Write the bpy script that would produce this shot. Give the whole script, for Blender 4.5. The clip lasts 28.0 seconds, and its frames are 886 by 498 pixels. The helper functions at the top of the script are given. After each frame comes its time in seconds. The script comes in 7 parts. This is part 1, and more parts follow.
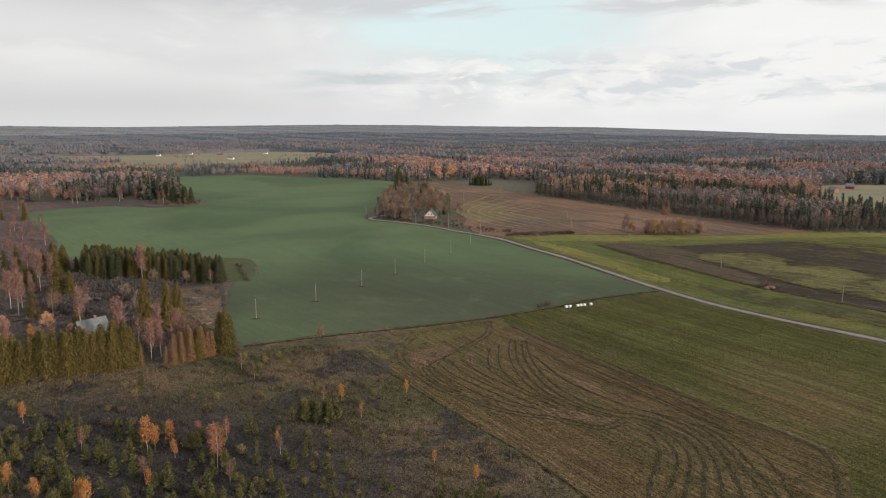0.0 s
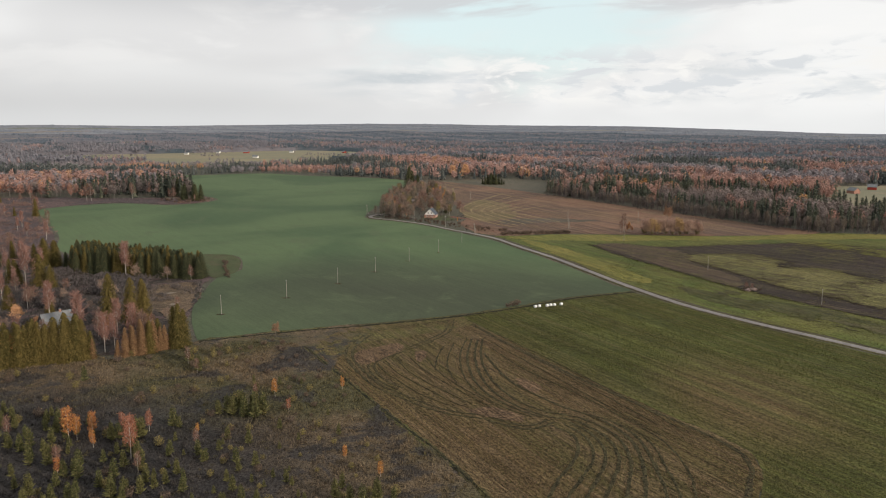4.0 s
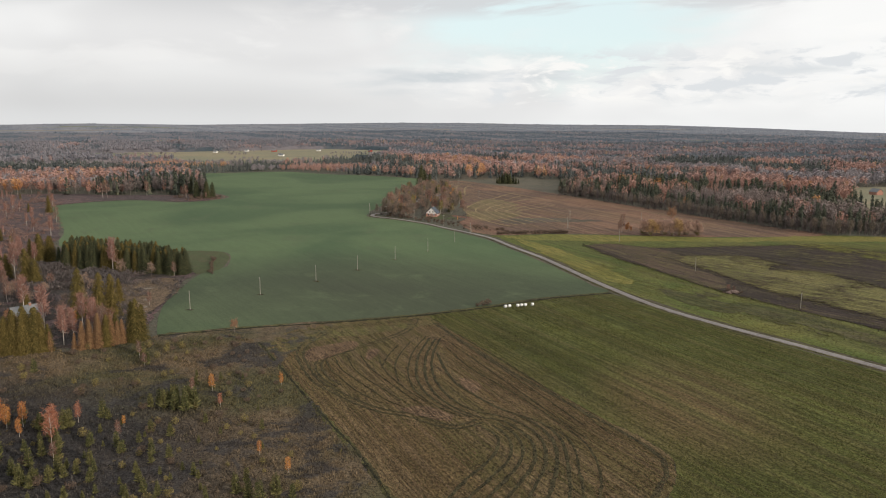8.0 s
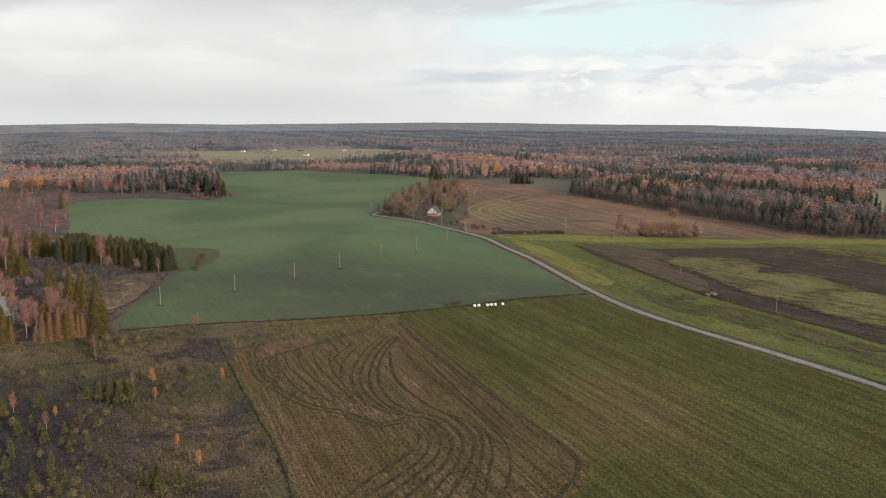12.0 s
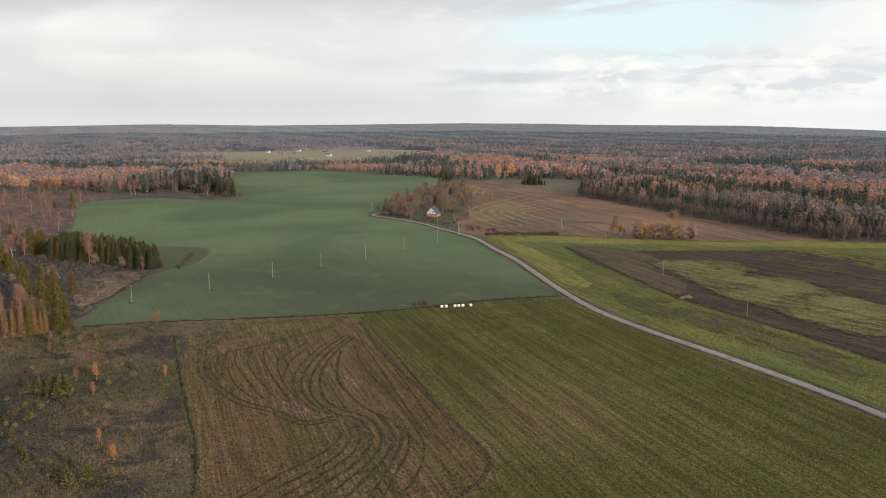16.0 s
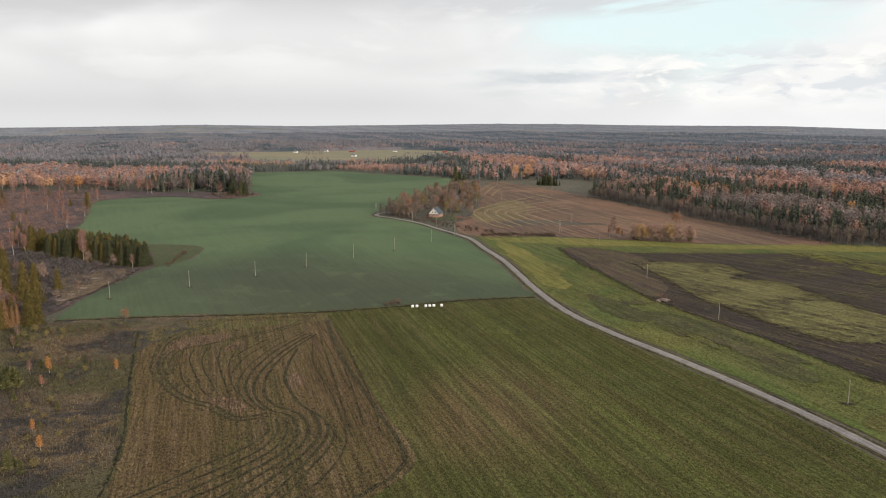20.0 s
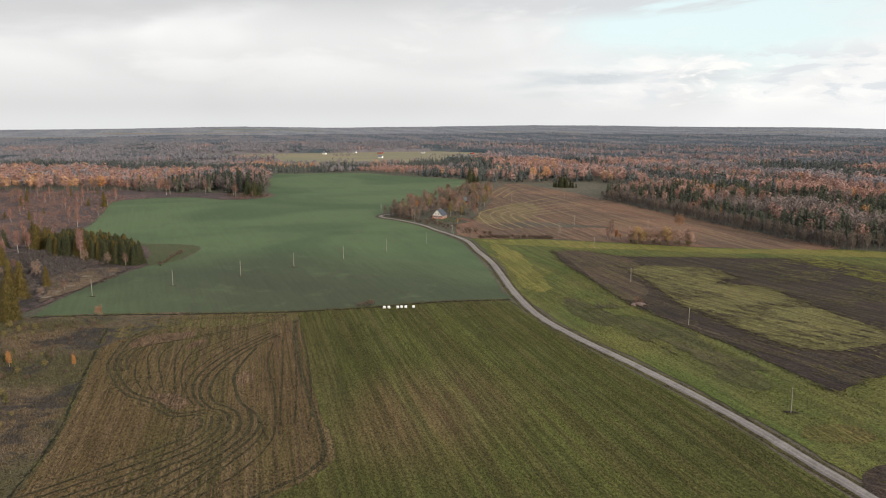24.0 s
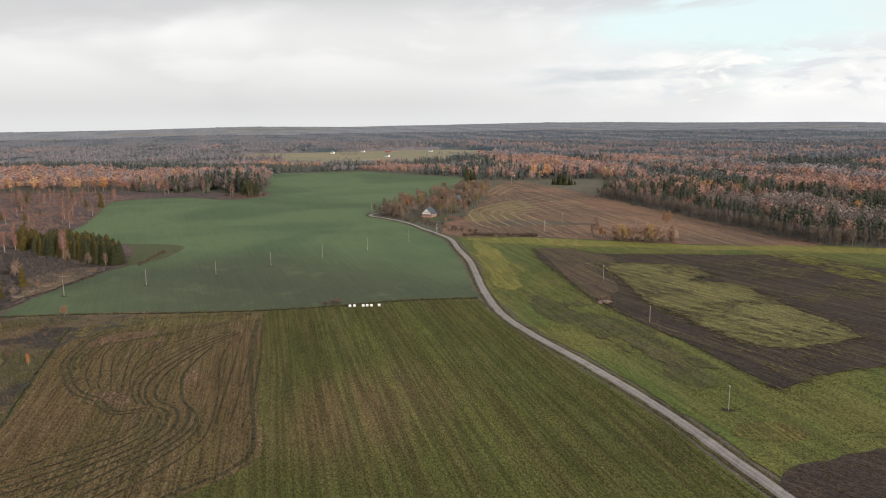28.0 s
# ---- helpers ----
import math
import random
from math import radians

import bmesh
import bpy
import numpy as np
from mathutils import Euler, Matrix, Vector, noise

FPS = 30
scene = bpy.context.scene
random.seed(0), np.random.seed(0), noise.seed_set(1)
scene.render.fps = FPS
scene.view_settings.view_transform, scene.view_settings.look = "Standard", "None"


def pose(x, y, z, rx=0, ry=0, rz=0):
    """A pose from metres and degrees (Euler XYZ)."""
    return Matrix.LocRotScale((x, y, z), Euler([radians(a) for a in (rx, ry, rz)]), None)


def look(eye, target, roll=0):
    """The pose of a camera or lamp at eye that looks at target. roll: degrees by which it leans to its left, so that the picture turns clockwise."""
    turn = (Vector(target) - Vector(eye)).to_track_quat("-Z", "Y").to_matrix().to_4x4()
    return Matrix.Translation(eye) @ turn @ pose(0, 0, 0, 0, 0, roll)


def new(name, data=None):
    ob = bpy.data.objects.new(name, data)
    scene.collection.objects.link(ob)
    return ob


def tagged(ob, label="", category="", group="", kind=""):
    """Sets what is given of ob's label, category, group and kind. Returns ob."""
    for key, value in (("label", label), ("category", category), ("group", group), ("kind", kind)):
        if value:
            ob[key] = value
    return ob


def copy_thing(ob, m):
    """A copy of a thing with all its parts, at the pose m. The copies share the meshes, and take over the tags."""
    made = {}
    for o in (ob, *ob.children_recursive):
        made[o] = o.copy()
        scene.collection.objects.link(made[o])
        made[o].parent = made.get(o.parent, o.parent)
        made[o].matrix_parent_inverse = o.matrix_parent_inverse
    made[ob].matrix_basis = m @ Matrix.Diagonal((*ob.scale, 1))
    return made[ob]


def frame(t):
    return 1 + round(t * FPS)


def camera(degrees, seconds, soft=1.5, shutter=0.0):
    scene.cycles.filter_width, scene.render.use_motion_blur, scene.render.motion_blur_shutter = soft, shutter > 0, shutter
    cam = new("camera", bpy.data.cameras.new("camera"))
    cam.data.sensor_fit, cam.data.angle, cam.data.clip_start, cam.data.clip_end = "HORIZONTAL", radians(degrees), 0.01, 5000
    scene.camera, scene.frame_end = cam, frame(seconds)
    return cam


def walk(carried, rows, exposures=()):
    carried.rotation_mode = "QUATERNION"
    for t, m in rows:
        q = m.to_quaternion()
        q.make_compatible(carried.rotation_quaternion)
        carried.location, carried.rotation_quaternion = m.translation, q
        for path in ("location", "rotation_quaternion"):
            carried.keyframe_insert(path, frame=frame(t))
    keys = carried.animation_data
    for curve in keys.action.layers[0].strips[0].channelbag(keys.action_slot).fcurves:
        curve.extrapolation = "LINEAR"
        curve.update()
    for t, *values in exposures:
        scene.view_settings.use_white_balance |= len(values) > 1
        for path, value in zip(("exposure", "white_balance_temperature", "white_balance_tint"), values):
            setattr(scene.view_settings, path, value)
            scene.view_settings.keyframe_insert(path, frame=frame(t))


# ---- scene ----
cam = camera(63.0, 28.0, soft=1.05)
METRES, EYE, TILT, LEAN, TURN = 185.0, 75.1, -9.85, 0.0, 0.0
ROWS = [
    (0.0, 0.0, 0.0, 0.0, 0.0, 0.0, -0.0),
    (0.5, 0.0185, -0.0004, -0.0001, 0.35, -0.0, -0.08),
    (1.0, 0.0368, -0.0009, -0.0005, 0.68, -0.0, -0.13),
    (1.5, 0.0551, -0.0006, -0.0005, 1.01, -0.02, -0.2),
    (2.0, 0.0735, -0.0006, -0.0007, 1.35, -0.03, -0.24),
    (2.5, 0.0917, -0.0003, -0.0008, 1.68, -0.03, -0.33),
    (3.0, 0.11, 0.0, -0.0009, 2.02, -0.05, -0.4),
    (3.5, 0.1285, -0.0, -0.0013, 2.37, -0.06, -0.43),
    (5.5, 0.2018, 0.0028, 0.0006, 3.8, -0.16, -0.72),
    (6.0, 0.2202, 0.004, 0.0002, 4.15, -0.15, -0.77),
    (6.5, 0.2384, 0.0053, 0.0003, 4.49, -0.15, -0.84),
    (7.0, 0.2568, 0.0068, 0.0002, 4.85, -0.18, -0.91),
    (7.5, 0.2752, 0.0081, 0.0003, 5.22, -0.19, -0.96),
    (8.0, 0.2934, 0.0097, 0.0006, 5.57, -0.2, -1.02),
    (8.5, 0.3122, 0.0108, 0.0006, 5.94, -0.2, -1.06),
    (9.0, 0.3298, 0.0131, 0.0009, 6.28, -0.22, -1.15),
    (9.5, 0.3482, 0.0147, 0.001, 6.63, -0.24, -1.18),
    (10.0, 0.3663, 0.0171, 0.0013, 6.99, -0.26, -1.28),
    (10.5, 0.3846, 0.0191, 0.0012, 7.35, -0.26, -1.32),
    (11.0, 0.4027, 0.0213, 0.0016, 7.7, -0.27, -1.4),
    (11.5, 0.4209, 0.0236, 0.0021, 8.03, -0.27, -1.49),
    (12.0, 0.4396, 0.0255, 0.0019, 8.38, -0.27, -1.5),
    (12.5, 0.4574, 0.028, 0.0031, 8.69, -0.29, -1.59),
    (14.5, 0.5303, 0.0385, 0.005, 10.04, -0.27, -1.75),
    (15.0, 0.5484, 0.0418, 0.0053, 10.37, -0.27, -1.79),
    (15.5, 0.5665, 0.0446, 0.0056, 10.7, -0.28, -1.85),
    (16.0, 0.5846, 0.0479, 0.0061, 11.04, -0.29, -1.9),
    (16.5, 0.6014, 0.0509, 0.0067, 11.36, -0.32, -1.97),
    (17.0, 0.6193, 0.0544, 0.007, 11.71, -0.32, -2.01),
    (17.5, 0.6373, 0.0577, 0.0077, 12.06, -0.33, -2.07),
    (18.0, 0.6554, 0.0613, 0.0081, 12.43, -0.34, -2.12),
    (18.5, 0.6734, 0.0648, 0.0088, 12.8, -0.36, -2.16),
    (19.0, 0.6915, 0.0681, 0.0095, 13.17, -0.37, -2.24),
    (19.5, 0.7096, 0.0715, 0.0102, 13.55, -0.36, -2.3),
    (20.0, 0.7276, 0.0751, 0.0108, 13.92, -0.36, -2.37),
    (20.5, 0.746, 0.0786, 0.0114, 14.3, -0.35, -2.44),
    (21.0, 0.7639, 0.0825, 0.0124, 14.68, -0.36, -2.51),
    (21.5, 0.7819, 0.0865, 0.0134, 15.05, -0.39, -2.58),
    (23.5, 0.8541, 0.103, 0.0173, 16.57, -0.39, -2.75),
    (24.0, 0.8721, 0.1076, 0.0183, 16.94, -0.38, -2.82),
    (24.5, 0.8898, 0.1123, 0.0193, 17.31, -0.38, -2.89),
    (25.0, 0.9076, 0.1171, 0.0203, 17.68, -0.39, -2.98),
    (25.5, 0.9254, 0.1221, 0.0213, 18.04, -0.4, -3.05),
    (26.0, 0.9433, 0.1273, 0.0222, 18.38, -0.43, -3.11),
    (26.5, 0.9605, 0.1323, 0.0234, 18.37, -0.4, -3.24),
    (27.0, 0.9734, 0.1357, 0.0239, 18.37, -0.5, -2.98),
    (27.5, 0.9816, 0.138, 0.0242, 18.35, -0.54, -2.72),
    (28.0, 0.986, 0.1389, 0.0246, 18.3, -0.59, -2.48),
]
walk(cam, [(t, pose(0, 0, EYE, TILT, LEAN, TURN) @ pose(METRES * x, METRES * y, METRES * z, 90 + pitch, roll, yaw)) for t, x, y, z, yaw, pitch, roll in ROWS],
     [(0.0, -0.07), (6.0, -0.02), (12.0, 0.03), (18.0, 0.06), (28.0, 0.08)])

# ---- world, sun ----
SUN_AZ, SUN_EL = 122.0, 15.0        # degrees clockwise from +y, and above the horizon
world = bpy.data.worlds.new("sky")
scene.world = world
world.use_nodes = True
wt = world.node_tree
wt.nodes.clear()


def wn(kind, **sets):
    n = wt.nodes.new(kind)
    for k, v in sets.items():
        if k == "op":
            n.operation = v
        elif k == "blend":
            n.blend_type = v
    return n


def wmath(op, a, b=None, clamp=False):
    n = wn("ShaderNodeMath", op=op)
    n.use_clamp = clamp
    for i, v in enumerate((a, b)):
        if v is None:
            continue
        if isinstance(v, (int, float)):
            n.inputs[i].default_value = v
        else:
            wt.links.new(v, n.inputs[i])
    return n.outputs[0]


def wmix(fac, a, b):
    n = wt.nodes.new("ShaderNodeMix")
    n.data_type = "RGBA"
    for sock, v in ((n.inputs[0], fac), (n.inputs[6], a), (n.inputs[7], b)):
        if isinstance(v, tuple):
            sock.default_value = (*v, 1)
        elif isinstance(v, (int, float)):
            sock.default_value = v
        else:
            wt.links.new(v, sock)
    return n.outputs[2]


def wramp(v, lo, hi):
    n = wt.nodes.new("ShaderNodeMapRange")
    n.interpolation_type = "SMOOTHSTEP"
    wt.links.new(v, n.inputs[0])
    n.inputs[1].default_value, n.inputs[2].default_value = lo, hi
    return n.outputs[0]


def wnoise(vec, scale, detail, rough, stretch, shift=0.0, warp=0.0):
    m = wt.nodes.new("ShaderNodeMapping")
    m.inputs["Scale"].default_value = stretch
    m.inputs["Location"].default_value = (shift, shift * 0.7, shift * 0.3)
    wt.links.new(vec, m.inputs[0])
    n = wt.nodes.new("ShaderNodeTexNoise")
    n.inputs["Scale"].default_value, n.inputs["Detail"].default_value = scale, detail
    n.inputs["Roughness"].default_value, n.inputs["Distortion"].default_value = rough, warp
    wt.links.new(m.outputs[0], n.inputs[0])
    return n.outputs[0]


tc = wt.nodes.new("ShaderNodeTexCoord").outputs["Generated"]
sep = wt.nodes.new("ShaderNodeSeparateXYZ")
wt.links.new(tc, sep.inputs[0])
dx, dy, dz = sep.outputs
across = wmath("DIVIDE", dx, wmath("MAXIMUM", wmath("ABSOLUTE", dy), 0.15))
nishita = wt.nodes.new("ShaderNodeTexSky")
nishita.sky_type = "NISHITA"
nishita.sun_disc = False
nishita.sun_elevation, nishita.sun_rotation = radians(SUN_EL), radians(SUN_AZ)
blue = wt.nodes.new("ShaderNodeVectorMath")
blue.operation = "SCALE"
wt.links.new(nishita.outputs[0], blue.inputs[0])
blue.inputs[3].default_value = 0.13
soft_cloud = wnoise(tc, 2.6, 3, 0.5, (1, 1, 2.6), 1.3, 0.3)
fine_cloud = wnoise(tc, 5.5, 7, 0.52, (1, 1, 3.4), 4.1, 0.3)
streaks = wnoise(tc, 6.0, 6, 0.5, (1, 1, 6.0), 7.7, 0.2)
# cloud sheet: bright top, grey bases, grey towards the horizon on one side
cloud = wmix(wramp(soft_cloud, 0.36, 0.60), (0.80, 0.797, 0.795), (0.955, 0.955, 0.945))
cloud = wmix(wmath("MULTIPLY", wramp(fine_cloud, 0.52, 0.66), 0.5), cloud, (1.0, 0.99, 0.97))
low = wmath("MULTIPLY", wramp(dz, 0.12, 0.0), wramp(across, 0.15, -0.40))
cloud = wmix(wmath("MULTIPLY", low, 0.85), cloud, (0.62, 0.62, 0.62))
high = wmath("MULTIPLY", wmath("MULTIPLY", wramp(dz, 0.110, 0.165), wramp(across, 0.05, -0.35)), wramp(soft_cloud, 0.62, 0.42))
cloud = wmix(wmath("MULTIPLY", high, 0.7), cloud, (0.60, 0.605, 0.615))
slope = wmath("SUBTRACT", dz, wmath("ADD", wmath("MULTIPLY", wmath("MAXIMUM", across, -1.3), 0.096), 0.197))
slope = wmath("ADD", slope, wmath("MULTIPLY", wmath("SUBTRACT", fine_cloud, 0.5), 0.10))
cloud = wmix(wmath("MULTIPLY", wmath("MULTIPLY", wramp(slope, -0.012, 0.03), wramp(across, -0.20, -0.42)), 0.75), cloud, (0.60, 0.60, 0.612))
# the opening with thin blue
ox = wmath("DIVIDE", wmath("SUBTRACT", across, 0.05), 0.21)
oz = wmath("DIVIDE", wmath("SUBTRACT", dz, 0.150), 0.085)
open_r = wmath("ADD", wmath("MULTIPLY", ox, ox), wmath("MULTIPLY", oz, oz))
open_r = wmath("ADD", open_r, wmath("MULTIPLY", wmath("SUBTRACT", fine_cloud, 0.5), 3.6))
front = wramp(dy, 0.2, 0.5)
hole = wmath("MULTIPLY", wramp(open_r, 1.8, 0.1), front)
thin = wmix(0.80, blue.outputs[0], (0.85, 0.99, 1.0))
skyc = wmix(hole, cloud, thin)
# grey-blue streaks under the opening
band = wmath("MULTIPLY", wramp(dz, 0.020, 0.045), wramp(dz, 0.105, 0.06))
band = wmath("MULTIPLY", band, wramp(streaks, 0.40, 0.70))
band = wmath("MULTIPLY", band, wmath("MULTIPLY", wramp(across, -0.38, -0.10), front))
skyc = wmix(wmath("MULTIPLY", band, 0.75), skyc, (0.58, 0.63, 0.66))
puff_zone = wmath("MULTIPLY", wmath("MULTIPLY", wramp(dz, 0.015, 0.035), wramp(dz, 0.11, 0.07)), wmath("MULTIPLY", wramp(across, -0.20, 0.05), front))
puffs = wnoise(tc, 15.0, 7, 0.58, (1, 1, 3.2), 2.9, 0.4)
skyc = wmix(wmath("MULTIPLY", puff_zone, wramp(puffs, 0.50, 0.40)), skyc, (0.75, 0.775, 0.795))
skyc = wmix(wmath("MULTIPLY", puff_zone, wramp(puffs, 0.53, 0.64)), skyc, (0.96, 0.95, 0.925))
# grey cloud edges across the top of the opening
edge_n = wnoise(tc, 4.2, 6, 0.55, (1, 1, 5.0), 9.3, 0.5)
edge_z = wmath("MULTIPLY", wramp(dz, 0.125, 0.150), wmath("MULTIPLY", wramp(across, -0.48, -0.25), front))
skyc = wmix(wmath("MULTIPLY", wmath("MULTIPLY", edge_z, wramp(edge_n, 0.48, 0.60)), 0.85), skyc, (0.66, 0.668, 0.685))
# pale band right over the horizon
skyc = wmix(wmath("MULTIPLY", wramp(dz, 0.030, 0.0), 0.45), skyc, (0.83, 0.84, 0.84))
skyc = wmix(wramp(dz, -0.03, -0.07), skyc, (0.12, 0.11, 0.10))
bg = wt.nodes.new("ShaderNodeBackground")
bg.inputs[1].default_value = 1.0
wt.links.new(skyc, bg.inputs[0])
wo = wt.nodes.new("ShaderNodeOutputWorld")
wt.links.new(bg.outputs[0], wo.inputs[0])

sun = new("sun", bpy.data.lights.new("sun", "SUN"))
sun.data.energy, sun.data.angle, sun.data.color = 2.85, radians(4), (1.0, 0.86, 0.70)
_a, _e = radians(SUN_AZ), radians(SUN_EL)
sun.matrix_world = look(Vector((math.sin(_a) * math.cos(_e), math.cos(_a) * math.cos(_e), math.sin(_e))) * 900, (0, 0, 0))


# ---- materials ----
class Mat:
    """A small builder for node materials."""

    def __init__(self, name, rough=0.95, spec=0.15, metal=0.0):
        self.m = bpy.data.materials.new(name)
        self.m.use_nodes = True
        self.t = self.m.node_tree
        self.b = self.t.nodes["Principled BSDF"]
        self.b.inputs["Roughness"].default_value = rough
        self.b.inputs["Specular IOR Level"].default_value = spec
        self.b.inputs["Metallic"].default_value = metal
        self.co = self.t.nodes.new("ShaderNodeTexCoord").outputs["Object"]

    def put(self, v, sock):
        if isinstance(v, tuple):
            sock.default_value = (*v, 1) if len(v) == 3 and sock.type == "RGBA" else v
        elif isinstance(v, (int, float)):
            sock.default_value = v
        else:
            self.t.links.new(v, sock)

    def noise(self, scale, detail=4, rough=0.6, stretch=(1, 1, 1), turn=0.0, warp=0.0, co=None):
        mp = self.t.nodes.new("ShaderNodeMapping")
        mp.vector_type = "TEXTURE"
        mp.inputs["Rotation"].default_value = (0, 0, radians(turn))
        mp.inputs["Scale"].default_value = stretch
        self.put(co or self.co, mp.inputs[0])
        n = self.t.nodes.new("ShaderNodeTexNoise")
        for k, v in (("Scale", scale), ("Detail", detail), ("Roughness", rough), ("Distortion", warp)):
            n.inputs[k].default_value = v
        self.put(mp.outputs[0], n.inputs[0])
        return n.outputs[0]

    def ramp(self, v, lo, hi, a=0.0, b=1.0):
        n = self.t.nodes.new("ShaderNodeMapRange")
        n.interpolation_type = "SMOOTHSTEP"
        self.put(v, n.inputs[0])
        for i, x in enumerate((lo, hi, a, b)):
            n.inputs[i + 1].default_value = x
        return n.outputs[0]

    def math(self, op, a, b):
        n = self.t.nodes.new("ShaderNodeMath")
        n.operation = op
        self.put(a, n.inputs[0]), self.put(b, n.inputs[1])
        return n.outputs[0]

    def mix(self, f, a, b):
        n = self.t.nodes.new("ShaderNodeMix")
        n.data_type = "RGBA"
        self.put(f, n.inputs[0]), self.put(a, n.inputs[6]), self.put(b, n.inputs[7])
        return n.outputs[2]

    def scaled(self, c, f):
        n = self.t.nodes.new("ShaderNodeVectorMath")
        n.operation = "SCALE"
        self.put(c, n.inputs[0]), self.put(f, n.inputs[3])
        return n.outputs[0]

    def attr(self, name):
        n = self.t.nodes.new("ShaderNodeAttribute")
        n.attribute_name = name
        return n.outputs["Fac"]

    def rand(self):
        return self.t.nodes.new("ShaderNodeObjectInfo").outputs["Random"]

    def island(self):
        return self.t.nodes.new("ShaderNodeNewGeometry").outputs["Random Per Island"]

    def col(self, c):
        self.put(c, self.b.inputs["Base Color"])
        return self

    def bump(self, v, dist, strength=1.0):
        n = self.t.nodes.new("ShaderNodeBump")
        n.inputs["Distance"].default_value, n.inputs["Strength"].default_value = dist, strength
        self.put(v, n.inputs["Height"])
        self.t.links.new(n.outputs[0], self.b.inputs["Normal"])
        return self


def field_mat(name, a, b, c, turn=None, rows=2.0, row_f=0.5, big=0.012, bump=0.12, d=None, patch=(0.5, 0.68), grain=0.35, warp=0.0, thin=None):
    """Ground cover: two colours in broad patches, a third in streaks along the rows, and fine grain. thin: (colour, x, y, radius x, radius y) of a poor spot."""
    k = Mat(name)
    n1 = k.noise(big, 4, 0.55, warp=0.6)
    n2 = k.noise(big * 6, 5, 0.65, warp=0.5)
    col = k.mix(k.ramp(n1, 0.36, 0.62), a, b)
    if thin:
        sep = k.t.nodes.new("ShaderNodeSeparateXYZ")
        k.put(k.co, sep.inputs[0])
        ex = k.math("DIVIDE", k.math("SUBTRACT", sep.outputs[0], thin[1]), thin[3])
        ey = k.math("DIVIDE", k.math("SUBTRACT", sep.outputs[1], thin[2]), thin[4])
        rr = k.math("ADD", k.math("ADD", k.math("MULTIPLY", ex, ex), k.math("MULTIPLY", ey, ey)), k.math("MULTIPLY", n1, 1.2))
        col = k.mix(k.ramp(rr, 2.5, 0.2, 0.0, 0.9), col, thin[0])
    col = k.mix(k.ramp(n2, *patch, 0.0, 0.8), col, c)
    if turn is None:
        fine, mid = k.noise(1.9, 3, 0.75), k.noise(0.4, 4, 0.7)
        relief = fine
    else:
        fine, mid = k.noise(2.0, 3, 0.75, (1, 2.0, 1), turn), k.noise(0.4, 4, 0.7, (1, 4, 1), turn)
        r1 = k.noise(1.0 / rows, 2, 0.5, (1, 45, 1), turn, warp)
        r2 = k.noise(0.22 / rows, 3, 0.6, (1, 30, 1), turn + 0.6, warp)
        r3 = k.noise(2.2 / rows, 1, 0.5, (1, 45, 1), turn, warp)
        col = k.mix(k.math("MULTIPLY", k.ramp(r2, 0.47, 0.60), row_f), col, d or b)
        col = k.mix(k.math("MULTIPLY", k.ramp(r1, 0.47, 0.57), row_f), col, c)
        col = k.scaled(col, k.ramp(r3, 0.40, 0.60, 1 - row_f * 0.4, 1 + row_f * 0.4))
        relief = k.math("ADD", fine, k.math("MULTIPLY", r1, 1.2))
    soft = grain * (0.5 if turn is None else 0.22)
    crumb = k.noise(4.6, 2, 0.7) if turn is None else k.noise(4.6, 2, 0.7, (1, 1.6, 1), turn)
    lum = k.math("ADD", k.ramp(fine, 0.36, 0.64, 1 - grain, 1 + grain), k.ramp(mid, 0.35, 0.65, -soft, soft))
    lum = k.math("ADD", lum, k.ramp(crumb, 0.36, 0.64, -grain * 0.7, grain * 0.7))
    lum = k.math("MAXIMUM", lum, 0.15)
    col = k.scaled(col, lum)
    k.col(col).bump(relief, bump)
    return k.m


def rough_mat(name, tan, olive, dark, tuft=False):
    """Rough pasture in large uneven patches of dead grass, green grass and dark heather; tussocks take the same pattern."""
    k = Mat(name)
    sep = k.t.nodes.new("ShaderNodeSeparateXYZ")
    k.put(k.co, sep.inputs[0])
    flat = k.t.nodes.new("ShaderNodeCombineXYZ")
    k.put(sep.outputs[0], flat.inputs[0]), k.put(sep.outputs[1], flat.inputs[1])
    flat = flat.outputs[0]
    n1, n2, n3 = k.noise(0.045, 5, 0.62, warp=0.8, co=flat), k.noise(0.030, 3, 0.5, warp=0.4, turn=40, co=flat), k.noise(0.25, 4, 0.7, co=flat)
    col = k.mix(k.ramp(n2, 0.42, 0.60), tan, olive)
    col = k.mix(k.ramp(k.math("ADD", n1, k.math("MULTIPLY", k.math("SUBTRACT", n3, 0.5), 0.35)), 0.50, 0.60, 0.0, 0.85), col, dark)
    # an oval around (-86, 138) where the dark colour takes over
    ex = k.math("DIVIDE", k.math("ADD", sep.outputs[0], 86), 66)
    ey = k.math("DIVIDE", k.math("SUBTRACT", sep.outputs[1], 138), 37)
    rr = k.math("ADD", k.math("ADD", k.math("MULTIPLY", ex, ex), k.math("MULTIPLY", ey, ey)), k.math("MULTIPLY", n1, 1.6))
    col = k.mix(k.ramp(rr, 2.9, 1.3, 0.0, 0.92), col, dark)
    if tuft:
        k.col(k.scaled(col, k.ramp(k.island(), 0, 1, 0.6, 1.75)))
    else:
        fine = k.noise(1.9, 3, 0.75)
        k.col(k.scaled(col, k.math("ADD", k.math("ADD", k.ramp(fine, 0.36, 0.64, 0.5, 1.4), k.ramp(k.noise(4.6, 2, 0.7), 0.36, 0.64, -0.3, 0.3)), k.ramp(n3, 0.35, 0.65, -0.2, 0.2)))).bump(fine, 0.4)
    return k.m


